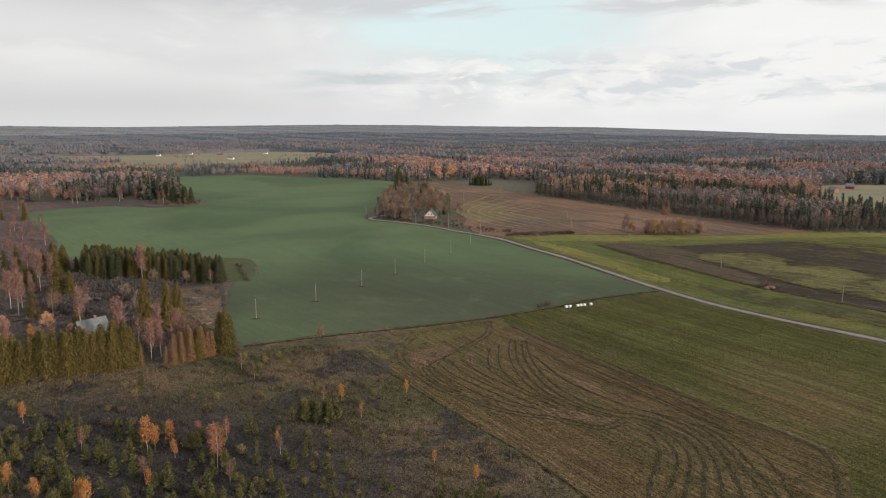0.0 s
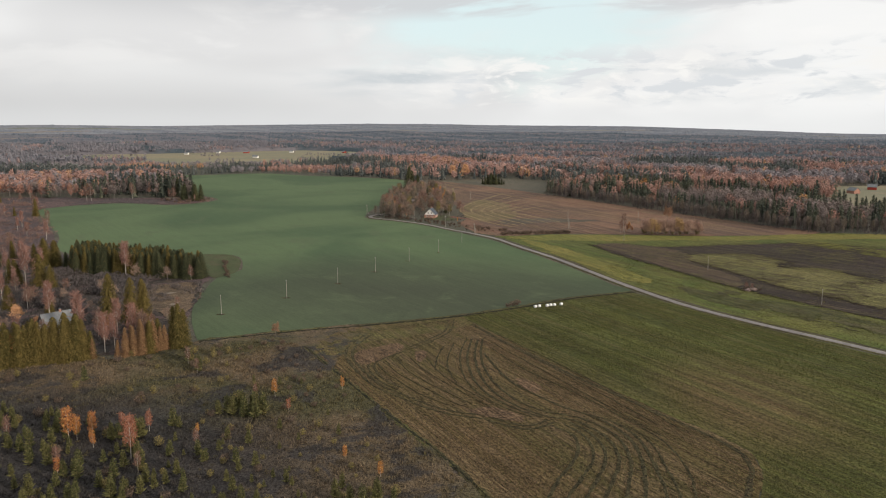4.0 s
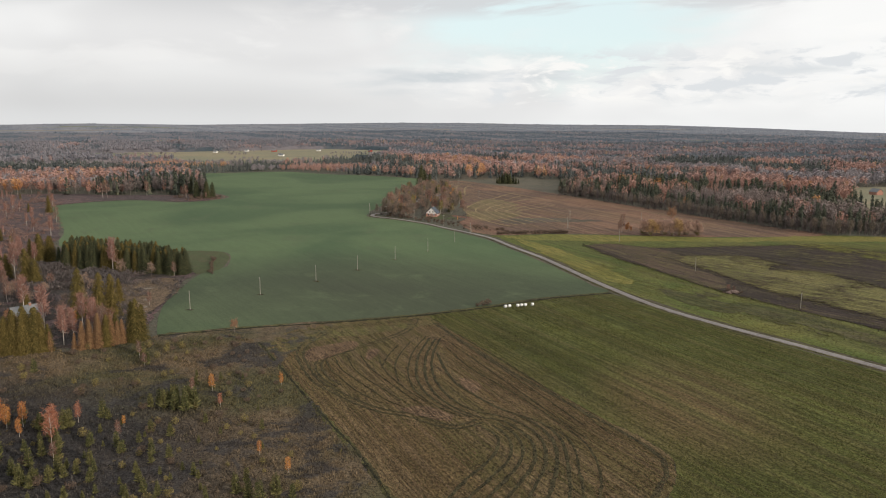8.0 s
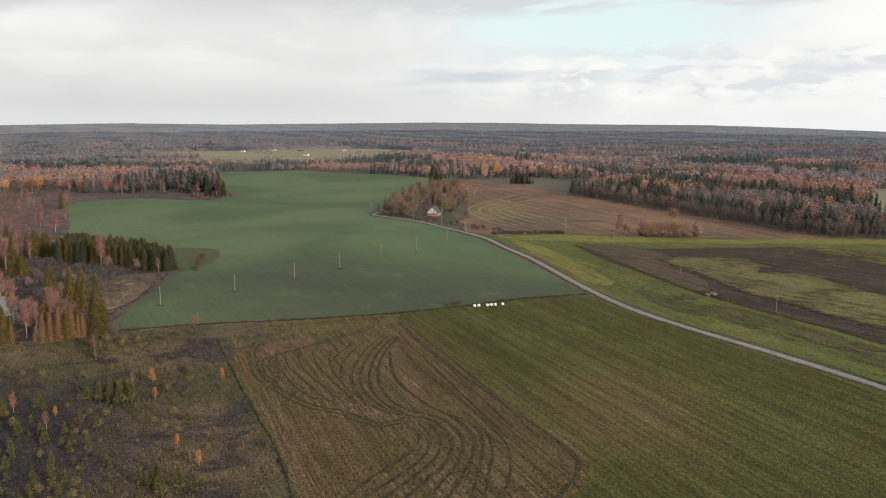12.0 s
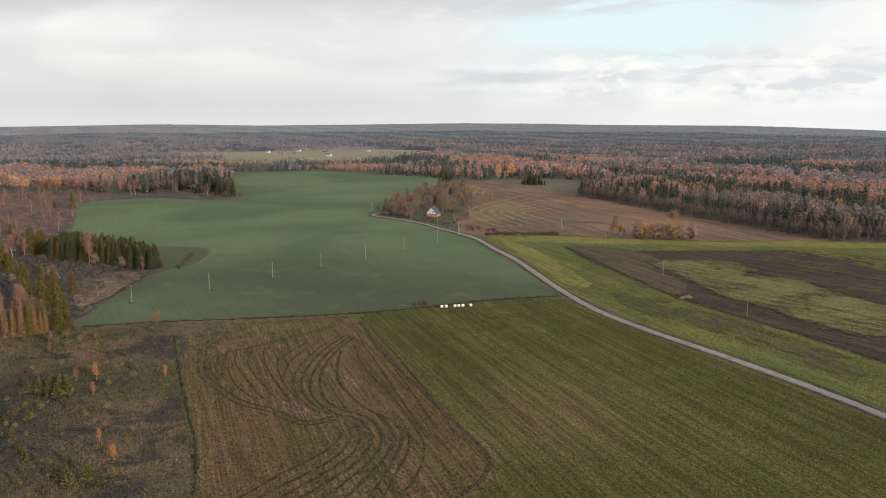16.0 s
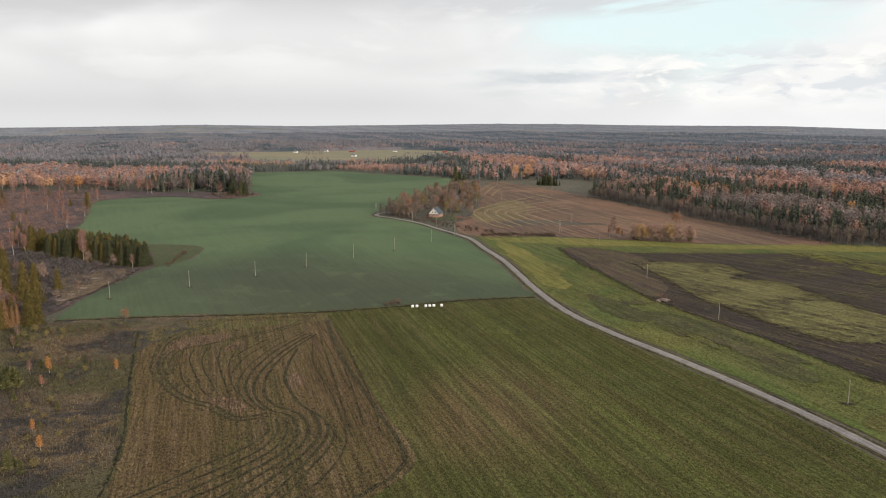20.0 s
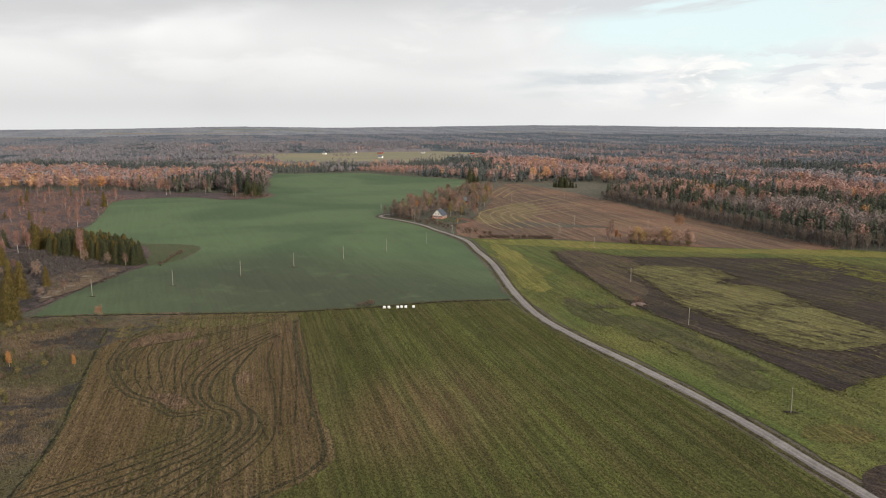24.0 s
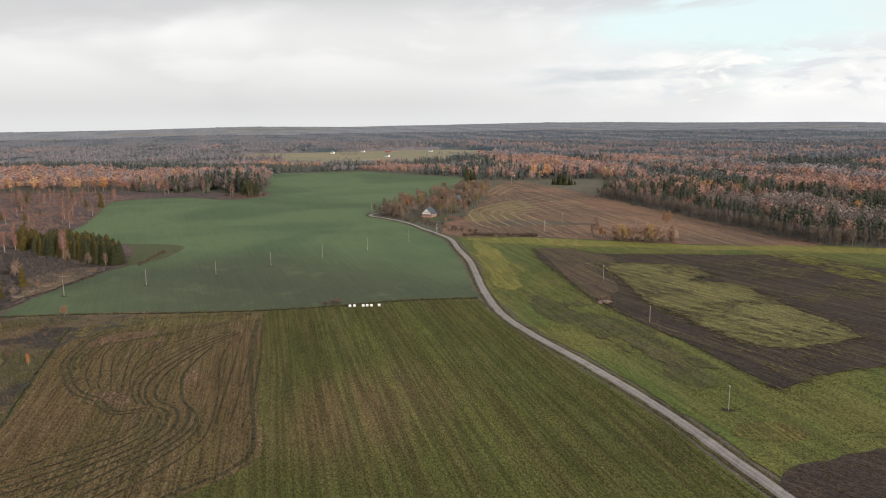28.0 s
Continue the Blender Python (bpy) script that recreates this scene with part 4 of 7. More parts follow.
rut([(56.4, 181.7), (61.9, 177.5), (65.8, 170.5), (67.1, 163.7), (67.3, 152.6), (66.6, 139.9), (63, 124), (57, 108)], 0.40)
rut([(61.9, 177.5), (67.3, 170.8), (69.4, 163.2), (69.6, 153), (69.4, 140.3), (66, 122)], 0.28)
for pts in ([(-3.6, 214.6), (-0.1, 206.8), (5.3, 199.1), (12, 190.7), (19.5, 184.3)], [(-1.4, 217.2), (2.6, 208.2), (7.3, 202.2), (13.2, 195.3), (20.4, 186.8), (25.1, 183.3)],
            [(1.6, 220.4), (6.1, 209.9), (11.7, 201.8), (17.9, 194.7), (26.1, 185.8)], [(5.6, 222.3), (10.5, 212.1), (15.4, 204.7), (23.2, 194.2), (30.9, 184.5)],
            [(10.5, 226), (14.5, 213), (19, 204), (25, 195), (31.5, 187)], [(19.5, 240), (18, 225), (18.5, 213), (21.5, 201)], [(16, 236), (14.6, 224), (14.4, 214)]):
    rut(pts, 0.22)
for pts in ([(33.4, 247.9), (50, 219.6), (63.4, 195.2), (73.3, 175.8)], [(32.5, 242.3), (44.9, 220.2), (60.2, 192.3), (72.9, 168.9)], [(32.1, 236.4), (41.5, 216.5), (52.9, 200.2), (63.8, 182.9), (72.3, 166.2), (74, 150), (71, 132)],
            [(35, 251.4), (52.6, 223.1), (71.6, 188.5), (79, 172)]):
    rut(pts, 0.26)
ruts("edge", [(26.1, 264.9), (53, 219), (73, 189), (88, 166), (90, 155), (86, 144), (79, 128), (71, 110)], (1.2,), 0, 0.7, M_RUT, "dark ploughed edge along the stubble field")
ruts("headland", [(20.1, 268.2), (10.1, 261.7), (-2, 253.2), (-12.1, 245.6), (-22.3, 235.9)], (1.5,), 1.8, 0.32, M_RUT, RL)
for n, pts in enumerate(([(-10, 214.1), (-11.7, 222.1), (-7, 229), (0.2, 234.8), (2.4, 229.6), (-2.2, 219.2), (-6.5, 211.4)], [(6.9, 222.1), (6.6, 228.1), (9.9, 229.8), (10.8, 223.2), (9.4, 217.9)], [(38.6, 207.3), (43.7, 204.8), (45.9, 198.9), (43.9, 196.1), (41.5, 199.1)], [(24.8, 181.4), (30.9, 184.5), (40.1, 178.8), (39.3, 175.1), (30.1, 178.3)])):
    field("pale_stubble_patch", pts, M_PINKSTRAW, 0.13, 1.5, "pale pinkish patch of uncut stubble", 0.5, 50 + n, relief=0.12)
for n, pts in enumerate(([(52, 522), (34, 547), (13.2, 603), (17.7, 654.9), (34.5, 709.3), (54.1, 771.5)], [(57, 528), (38.1, 560.2), (22.1, 605.8), (26.4, 644.2), (41.5, 685.5), (61.1, 737.3)], [(62.9, 535), (44.1, 568.1), (30.9, 606.3), (34.6, 635.6), (47.7, 667.7), (67.4, 708.5)],
                         [(71.1, 541.6), (50.3, 576.1), (39.2, 606.4), (42.6, 627.1), (54.8, 653.2), (73.2, 684.4)], [(80, 545), (58, 583), (48, 606), (51, 620), (62, 642), (82, 672)], [(90, 549), (68, 588), (58, 607), (61, 616), (72, 634), (92, 662)],
                         [(-14, 760), (-17.5, 791.1), (-18.7, 850.2), (-3.8, 868.9)], [(-5, 745), (-8.5, 782.5), (-10.8, 838.7), (2.8, 855.6)], [(4, 735), (1.3, 770.7), (-0.3, 822.6), (9.4, 836.3)])):
    tagged(ribbon("straw_swath", curve_pts(pts, 3.0), [(-0.75, 0.0), (0, 0.12), (0.75, 0.0)], M_SWATH, 0.10, ragged=0.35, seed=40 + n), "pale straw swath curving through the russet field", "swath", "straw swaths", "structure")
ruts("w", [(-108.7, 326.1), (-101.3, 315.3), (-91.5, 294.2), (-88.9, 277.1)], (0,), 1.8, 0.40, M_TRAMPLED, "pale brown wheel track along the field edge")


# ---- trees ----
def tube(p, q, r0, r1, n=4):
    """A tapered limb from p to q."""
    p, q = np.asarray(p, float), np.asarray(q, float)
    d = (q - p) / max(np.linalg.norm(q - p), 1e-6)
    u = np.cross(d, (0.31, 0.95, 0.1))
    u /= np.linalg.norm(u)
    w = np.cross(d, u)
    a = np.arange(n) * 2 * np.pi / n
    ring = np.cos(a)[:, None] * u + np.sin(a)[:, None] * w
    V = np.vstack([p + ring * r0, q + ring * r1])
    F = []
    for k in range(n):
        m = (k + 1) % n
        F += [(k, m, n + m), (k, n + m, n + k)]
    return V, np.array(F)


def join(bits):
    V, F, o = [], [], 0
    for v, f in bits:
        V.append(v), F.append(np.asarray(f) + o)
        o += len(v)
    return np.vstack(V), np.vstack(F)


def clumps(n, c, rad, size, rng, shell=0.5, tall=1.0, loose=0.55):
    """n leaf clumps (small triangles that roughly face outwards) in an ellipsoid; tall: how much longer than wide."""
    d = rng.normal(size=(n, 3))
    d /= np.linalg.norm(d, axis=1)[:, None]
    P = np.asarray(c) + d * (rng.uniform(shell ** 3, 1, n) ** (1 / 3))[:, None] * np.asarray(rad)
    nrm = d / np.asarray(rad)
    nrm /= np.linalg.norm(nrm, axis=1)[:, None]
    nrm = nrm + rng.normal(size=(n, 3)) * loose
    nrm /= np.linalg.norm(nrm, axis=1)[:, None]
    up = np.array([0, 0, 1.0]) + rng.normal(size=(n, 3)) * 0.45
    t1 = np.cross(up, nrm)
    t1 /= np.maximum(np.linalg.norm(t1, axis=1), 1e-3)[:, None]
    t2 = np.cross(nrm, t1)
    a = np.array([0.5, 2.6, 4.7])[None] + rng.uniform(-0.5, 0.5, (n, 3))
    s = (size * rng.uniform(0.6, 1.4, n))[:, None]
    V = P[:, None] + (np.cos(a) * s)[:, :, None] * t1[:, None] + (np.sin(a) * s * tall)[:, :, None] * t2[:, None]
    return V.reshape(-1, 3), np.arange(3 * n).reshape(-1, 3)


def sprays(n_whorl, n_branch, h, r, rng, base=0.06, droop=0.35, wide=0.34, power=0.85, up=0.0, simple=False):
    """Whorls of drooping conifer branches."""
    bits = []
    for k in range(n_whorl):
        s = (k + 0.3) / n_whorl
        z0 = h * (base + (1 - base) * s)
        rr = r * (1 - s) ** power + 0.03 * r
        a0 = rng.uniform(0, 7)
        for b in range(n_branch):
            a = a0 + 2 * np.pi * (b + rng.uniform(-0.3, 0.3)) / n_branch
            L = rr * rng.uniform(0.72, 1.18)
            dirv, sv = np.array([np.cos(a), np.sin(a), 0]), np.array([-np.sin(a), np.cos(a), 0])
            z = z0 + rng.uniform(-0.5, 0.5) * h / n_whorl
            w = L * wide * rng.uniform(0.8, 1.3)
            root = np.array([0, 0, z + 0.10 * L])
            mid = dirv * L * 0.55 + np.array([0, 0, z - droop * L * 0.30 + up * L])
            tip = dirv * L + np.array([0, 0, z - droop * L + up * 1.6 * L])
            low = np.array([0, 0, -0.22 * L])
            V = np.array([root, mid + sv * w + low * 0.6, mid - sv * w + low * 0.6, tip, mid + np.array([0, 0, 0.05 * L])])
            bits.append((V[:4], np.array([(0, 1, 3), (0, 3, 2)])) if simple else (V, np.array([(0, 1, 4), (0, 4, 2), (4, 1, 3), (4, 3, 2)])))
    return join(bits)


def twigs(n, stems, rng, length, width, rise=0.7):
    """Fine twigs standing off a set of limbs: thin tapered blades."""
    bits = []
    for _ in range(n):
        p, q = stems[rng.integers(len(stems))]
        o = p + (q - p) * rng.uniform(0.15, 1.0)
        d = rng.normal(size=3)
        d[2] = abs(d[2]) * rise + 0.35
        d /= np.linalg.norm(d)
        L = length * rng.uniform(0.5, 1.3)
        s = np.cross(d, rng.normal(size=3))
        s *= width / max(np.linalg.norm(s), 1e-3)
        m = o + d * L * 0.5 + rng.normal(size=3) * L * 0.08
        bits.append((np.array([o - s * 0.5, o + s * 0.5, m + s, m - s, o + d * L]), np.array([(0, 1, 2), (0, 2, 3), (3, 2, 4)])))
    return join(bits)


def limbs_of(h, r, rng, n, start=0.3, lean=1.0):
    stems = []
    for k in range(n):
        s = start + (0.95 - start) * (k + rng.uniform(0, 0.8)) / n
        a = k * 2.4 + rng.uniform(-0.4, 0.4)
        L = r * (1.05 - 0.6 * s) * rng.uniform(0.75, 1.2)
        p = np.array([0, 0, h * s])
        stems.append((p, p + np.array([np.cos(a) * L * lean, np.sin(a) * L * lean, L * rng.uniform(0.7, 1.3)])))
    return stems


def make_tree(name, label, category, group, trunk, crown, bark, leaf):
    t = thing(name, label, category, pose(0, 0, -500), group)
    mesh_object("trunk", *trunk, bark, t, shade=True)
    mesh_object("crown", *crown, leaf, t)
    return t


def needles(n, h, r, power, rng, size):
    """Short hanging twigs all over a conifer's cone."""
    q = rng.uniform(0, 1, n) ** 1.25
    a = rng.uniform(0, 6.283, n)
    d = np.stack([np.cos(a), np.sin(a), 0 * a], 1)
    t = np.stack([-np.sin(a), np.cos(a), 0 * a], 1)
    P = d * (r * (1 - q) ** power * rng.uniform(0.72, 1.06, n))[:, None] + np.stack([0 * a, 0 * a, h * (0.02 + 0.96 * q)], 1)
    L = (size * rng.uniform(0.6, 1.4, n))[:, None]
    out = d * 0.75 + np.array([0, 0, -0.65]) + rng.normal(size=(n, 3)) * 0.25
    V = np.stack([P + t * L * 0.38, P - t * L * 0.38, P + out * L], 1)
    return V.reshape(-1, 3), np.arange(3 * n).reshape(-1, 3)


def spruce(label, group, seed, h=15.0, r=3.5, leaf=None, name="spruce_tree", power=0.60):
    rng = np.random.default_rng(seed)
    return make_tree(name, label, "tree", group, tube((0, 0, -0.4), (0, 0, h * 0.97), 0.20, 0.03, 6),
                     join([sprays(26, 10, h, r * 0.96, rng, 0.02, 0.50, 0.17, power, 0.0, True), sprays(14, 7, h, r * 0.72, rng, 0.02, 0.6, 0.36, power, 0.0, True), needles(1150, h, r, power, rng, 0.034 * h)]), M_BARK, leaf or L_SPRUCE)


def pine(label, group, seed, h=5.0, r=1.5):
    rng = np.random.default_rng(seed)
    c = join([sprays(10, 7, h, r * 0.9, rng, 0.08, 0.0, 0.15, 0.75, 0.30), clumps(260, (0, 0, h * 0.5), (r * 0.55, r * 0.55, h * 0.47), 0.12, rng, 0.3, 2.2)])
    return make_tree("pine_sapling", label, "tree", group, tube((0, 0, -0.3), (0, 0, h * 0.95), 0.06, 0.015, 5), c, M_BARK, L_PINE)


def birch(label, group, seed, leaf, h=8.0, r=1.7, leaves=620, size=0.17, n_twig=60, bark=None, low=0.28, shell=0.35):
    rng = np.random.default_rng(seed)
    stems = limbs_of(h, r, rng, 16, low)
    trunk = join([tube((0, 0, -0.4), (0.1, 0.05, h * 0.5), 0.010 * h, 0.007 * h, 6), tube((0.1, 0.05, h * 0.5), (0.0, 0.1, h * 0.97), 0.007 * h, 0.002 * h, 5)]
                 + [tube(p, q, 0.004 * h, 0.0012 * h, 3) for p, q in stems])
    bits = []
    per = max(1, leaves // (len(stems) + 8))
    for p, q in stems:
        bits.append(clumps(per, p + (q - p) * 0.7, (r * 0.45, r * 0.45, h * 0.11), size, rng, 0.1, 1.3))
    bits.append(clumps(per * 8, (0, 0, h * (low + 1) * 0.5), (r * 0.85, r * 0.85, h * (1 - low) * 0.52), size, rng, shell, 1.3))
    if n_twig:
        bits.append(twigs(n_twig, stems, rng, h * 0.14, 0.03 + 0.002 * h))
    return make_tree("birch_tree", label, "tree", group, trunk, join(bits), bark or M_BIRCHBARK, leaf)


def bare_tree(label, group, seed, leaf, h=10.0, r=3.4, n_twig=160, bark=None, name="bare_tree", low=0.18, width=0.075, fuzz=540, lean=1.0, grain=(0.20, 1.6)):
    rng = np.random.default_rng(seed)
    stems = limbs_of(h, r, rng, 18, low, lean)
    more = []
    for p, q in stems:
        for _ in range(2):
            o = p + (q - p) * rng.uniform(0.4, 0.9)
            more.append((o, o + (q - p) * rng.uniform(0.35, 0.6) + rng.normal(size=3) * r * 0.22))
    trunk = join([tube((0, 0, -0.4), (0.1, 0, h * 0.55), 0.014 * h, 0.009 * h, 6), tube((0.1, 0, h * 0.55), (0, 0.1, h * 0.95), 0.009 * h, 0.003 * h, 5)]
                 + [tube(p, q, 0.006 * h, 0.002 * h, 3) for p, q in stems + more])
    bits = [twigs(n_twig, stems + more + [(np.array([0, 0, h * 0.5]), np.array([0, 0, h * 0.95]))], rng, h * 0.16, width)]
    per = fuzz // len(stems)
    for p, q in stems:
        bits.append(clumps(per, p + (q - p) * 0.85, (r * 0.42, r * 0.42, h * 0.13), grain[0], rng, 0.1, grain[1]))
    return make_tree(name, label, "tree", group, trunk, join(bits), bark or M_GREYBARK, leaf)


def shrub(label, group, seed, leaf, h=2.2, r=1.5, leaves=170, n_twig=120, size=0.17):
    rng = np.random.default_rng(seed)
    stems = [(np.array([0, 0, -0.2]), np.array([np.cos(a) * r * 0.6, np.sin(a) * r * 0.6, h * rng.uniform(0.55, 0.9)])) for a in rng.uniform(0, 6.3, 9)]
    bits = [twigs(n_twig, stems, rng, h * 0.35, 0.03)]
    if leaves:
        bits.append(clumps(leaves, (0, 0, h * 0.55), (r, r, h * 0.5), size, rng, 0.4))
    return make_tree("shrub", label, "shrub", group, join([tube(p, q, 0.035, 0.012, 3) for p, q in stems]), join(bits), M_GREYBARK, leaf)


PLACED = np.random.default_rng(77)


def plant(kinds, spots, size=(0.85, 1.15), lean=2.0):
    """Stand copies of the kinds on the spots."""
    for x, y, *s in spots:
        k = kinds[int(PLACED.integers(len(kinds)))]
        f = (s[0] if s else 1.0) * PLACED.uniform(*size)
        copy_thing(k, at(x, y, PLACED.uniform(0, 365.2), f) @ pose(0, 0, 0, PLACED.uniform(-lean, lean), PLACED.uniform(-lean, lean)))


def strew(poly, n, gap, seed, keep=None):
    """Random spots inside a plan outline, some metres apart."""
    rng = np.random.default_rng(seed)
    P = np.array(poly, float)
    lo, hi = P.min(0), P.max(0)
    out = []
    for _ in range(n * 40):
        if len(out) >= n:
            break
        p = rng.uniform(lo, hi)
        if not inside(P, p[:1], p[1:])[0] or (keep and not keep(*p)):
            continue
        if all((p[0] - q[0]) ** 2 + (p[1] - q[1]) ** 2 > gap * gap for q in out):
            out.append((float(p[0]), float(p[1])))
    return out


def drop_master(kinds):
    for k in kinds:
        for o in (*k.children_recursive, k):
            bpy.data.objects.remove(o)


L_BUSH = leaf_mat("pinkish_bush_twigs", (0.430, 0.280, 0.215), (0.360, 0.245, 0.195), (0.46, 0.31, 0.23))
L_WILLOW = leaf_mat("yellow_willow_leaves", (0.42, 0.275, 0.135), (0.36, 0.24, 0.12), (0.45, 0.305, 0.15))
L_RED = leaf_mat("rust_red_leaves", (0.330, 0.135, 0.085), (0.280, 0.125, 0.085), (0.36, 0.165, 0.10))
ORT_LEAF = leaf_mat("amber_leaves", (0.64, 0.36, 0.19), (0.58, 0.31, 0.165), (0.66, 0.40, 0.21))
SPR = [spruce("tall olive-green spruce in a dense farm shelter belt", "shelter belt spruces", s) for s in (1, 2, 3)]
SPB = [spruce("broad free-standing olive-green spruce", "broad spruces", s, 15.0, 4.7) for s in (6, 7)]
ORT = [bare_tree("large round tree in orange autumn leaf", "orange trees", s, ORT_LEAF, 15.0, 5.2, 120, fuzz=2600, low=0.22) for s in (48, 49)]
RED = [birch("slender white-stemmed birch with thin rust-red leaves", "rust-red birches", s, L_RED, 9.5, 2.0, 760, 0.13, 160) for s in (26, 27)]
OLB = [birch("slender birch with thin olive-gold leaves", "olive birches", s, L_OLIVE, 9.5, 2.4, 900, 0.17, 120) for s in (24, 25)]
BUS = [bare_tree("bushy leafless pinkish-brown tree with low branches", "field bushes", s, L_BUSH, 9.0, 2.9, 240, low=0.05, fuzz=760, grain=(0.14, 2.8)) for s in (61, 62)]
OLR = [bare_tree("round willow with thin olive-yellow leaves", "field willows", s, L_WILLOW, 9.0, 3.4, 160, low=0.08, fuzz=1700) for s in (63,)]
ORB = [bare_tree("round lone tree with brown withered leaves", "lone trees", 50, L_BROWN, 12.0, 4.4, 160, fuzz=1500, low=0.25)]
PBI = [bare_tree("white-stemmed birch with a fan of pinkish bare twigs", "pink birches", s, L_PINK, 11.0, 2.1, 300, M_BIRCHBARK, "birch_tree", 0.30, 0.05, 950, 0.55, (0.085, 4.2)) for s in (55, 56, 57)]
SPD = [spruce("dark green spruce standing by itself", "dark spruces", s, 15.0, 4.0, L_DARK) for s in (8, 9)]
LAR = [spruce("slim brown larch losing its needles", "larches", s, 11.0, 2.0, L_LARCH, "larch_tree") for s in (4, 5)]
PIN = [pine("young yellow-green pine among rough grass", "young pines", s) for s in (11, 12, 13)]
GOL = [birch("young birch with glowing orange autumn leaves", "golden birches", s, L_GOLD, 7.5, 1.5, 900, 0.13) for s in (21, 22, 23)]
RUS = [birch("slender white-stemmed birch with sparse rust-red twigs", "rust birches", s, L_RUST, 11.0, 2.5, 640, 0.15, 240) for s in (31, 32, 33)]
BAR = [bare_tree("leafless grey-brown broadleaf tree with fine twigs", "bare trees", s, L_BARE) for s in (41, 42, 43)]
RBA = [bare_tree("leafless reddish broadleaf tree with fine twigs", "bare trees", s, L_RUST, 10, 3.0) for s in (44, 45)]
GRE = [bare_tree("slim leafless grey tree with upright twigs", "slim grey trees", s, L_GREY, 12.0, 2.0, 260, low=0.3, fuzz=360) for s in (46, 47)]
SHR = [shrub("leafless reddish brown shrub in rough grass", "scrub", s, L_SHRUB, 2.0, 1.4, 190) for s in (51, 52)]
SHO = [shrub("olive-yellow willow shrub still in leaf", "willow scrub", s, L_OLIVE, 2.4, 1.2) for s in (53, 54)]

# rough grassland in front
plant(GOL, [(-66, 151.5, 1.1), (-64.8, 152.6, 0.8), (-62.2, 154.8, 0.78), (-59, 149, 0.58), (-102.3, 166.4, 0.75), (-87, 134.5, 0.85), (-68.1, 127.9, 0.9), (-70, 129, 0.75), (-59.3, 135.6, 0.6), (-26.9, 182.5, 0.66), (-38.4, 157.7, 0.4), (-10.1, 190.4, 0.5), (7, 142.4, 0.55), (-2, 149.7, 0.45), (-92, 139, 0.6), (-79, 130, 0.7)], (0.95, 1.05))
plant(RED, [(-48.4, 145, 1.0), (-50.2, 148.5, 0.9), (-50.2, 158.1, 0.55), (-56.6, 157.8, 0.5), (-20.6, 172.9, 0.42)], (0.95, 1.05))
plant(RUS, [ (-59.6, 204.8, 0.45), (-31.3, 180, 0.4), (-53.8, 197, 0.4), (-81.1, 152.1, 0.5), (-96.3, 141.9, 0.45), (-113.7, 160.4, 0.5), (-36.4, 151.6, 0.4), (-119.9, 174.8, 0.5), (-62, 140, 0.42), (-44, 139, 0.4)], (0.95, 1.05))
waste_core = [(-127.2, 189.3), (-97.7, 200.6), (-73.3, 213.8), (-50.8, 208.2), (-38.5, 192.5), (-20.2, 161.3), (-8, 130.6), (0, 110), (-130, 105), (-152.2, 152.2)]
plant(PIN, [(-53.8, 198), (-60, 206.4), (-45.6, 161), (-35.4, 169.9), (-31.3, 169.8), (-29.3, 171.8), (-33.4, 172.9), (-37.4, 169), (-82.4, 188.1), (-50.6, 154.9), (-25.2, 154.4, 0.8), (-34.3, 147.4, 0.8), (-33.8, 168.8, 1.1), (-34.2, 171.4), (-30.8, 168.4, 1.1), (-32.9, 173.7), (-28.6, 170, 1.2), (-29.1, 172.6), (-26.6, 170.5, 1.1), (-27.8, 168), (2.5, 131.2, 0.8), (7.6, 132.7), (11, 132.5, 0.8), (-0.3, 137.2, 0.8), (5.3, 129.5), (-0.7, 132.3)], (0.9, 1.25))
plant(PIN, strew([(-137, 152.2), (-79.2, 162.4), (-48.6, 153.8), (-36.3, 133.2), (-40, 112), (-140, 112)], 40, 3.6, 5), (0.5, 1.3))
plant(PIN, strew([(-44.5, 162), (-18.1, 151.1), (0, 128.5), (-10, 108), (-40, 108)], 20, 4.0, 6), (0.4, 0.85))
plant(PIN, strew([(-106, 170), (-82, 168), (-60, 160), (-46, 151), (-38, 128), (-58, 112), (-112, 112)], 140, 2.0, 66), (0.6, 1.15))
plant(PIN, strew([(-44, 150), (-20, 147), (-8, 134), (-12, 112), (-44, 112)], 42, 2.4, 67), (0.35, 0.85))
plant(PIN, strew([(-48, 204), (-24, 196), (2, 160), (18, 128), (10, 108), (-30, 108), (-40, 150)], 30, 4.5, 68), (0.3, 0.75))
plant(SHO, strew([(-48, 204), (-24, 196), (2, 160), (18, 128), (10, 108), (-30, 108), (-40, 150)], 36, 4.0, 69), (0.4, 0.95))
plant(SHO, strew([(-66, 214), (-50, 222), (-40, 212), (-50, 200), (-62, 204)], 8, 3.2, 70), (0.5, 1.2))
plant(SHR, strew(waste_core, 60, 3.6, 7), (0.6, 1.2))
plant(SHO, strew(waste_core, 60, 3.6, 8), (0.5, 1.0))
plant(SHR, strew([(-67.2, 218.9), (-44.8, 234), (-30.4, 222.9), (-16.1, 199.7), (0, 172.8), (-20.2, 166.4), (-45.7, 203)], 40, 2.8, 9), (0.4, 0.9))

plant(ORB, [(-41.2, 234.9, 0.36)], (1, 1))
plant(RBA, [(151.5, 332.5, 0.3), (154, 332, 0.24)], (0.95, 1.05))

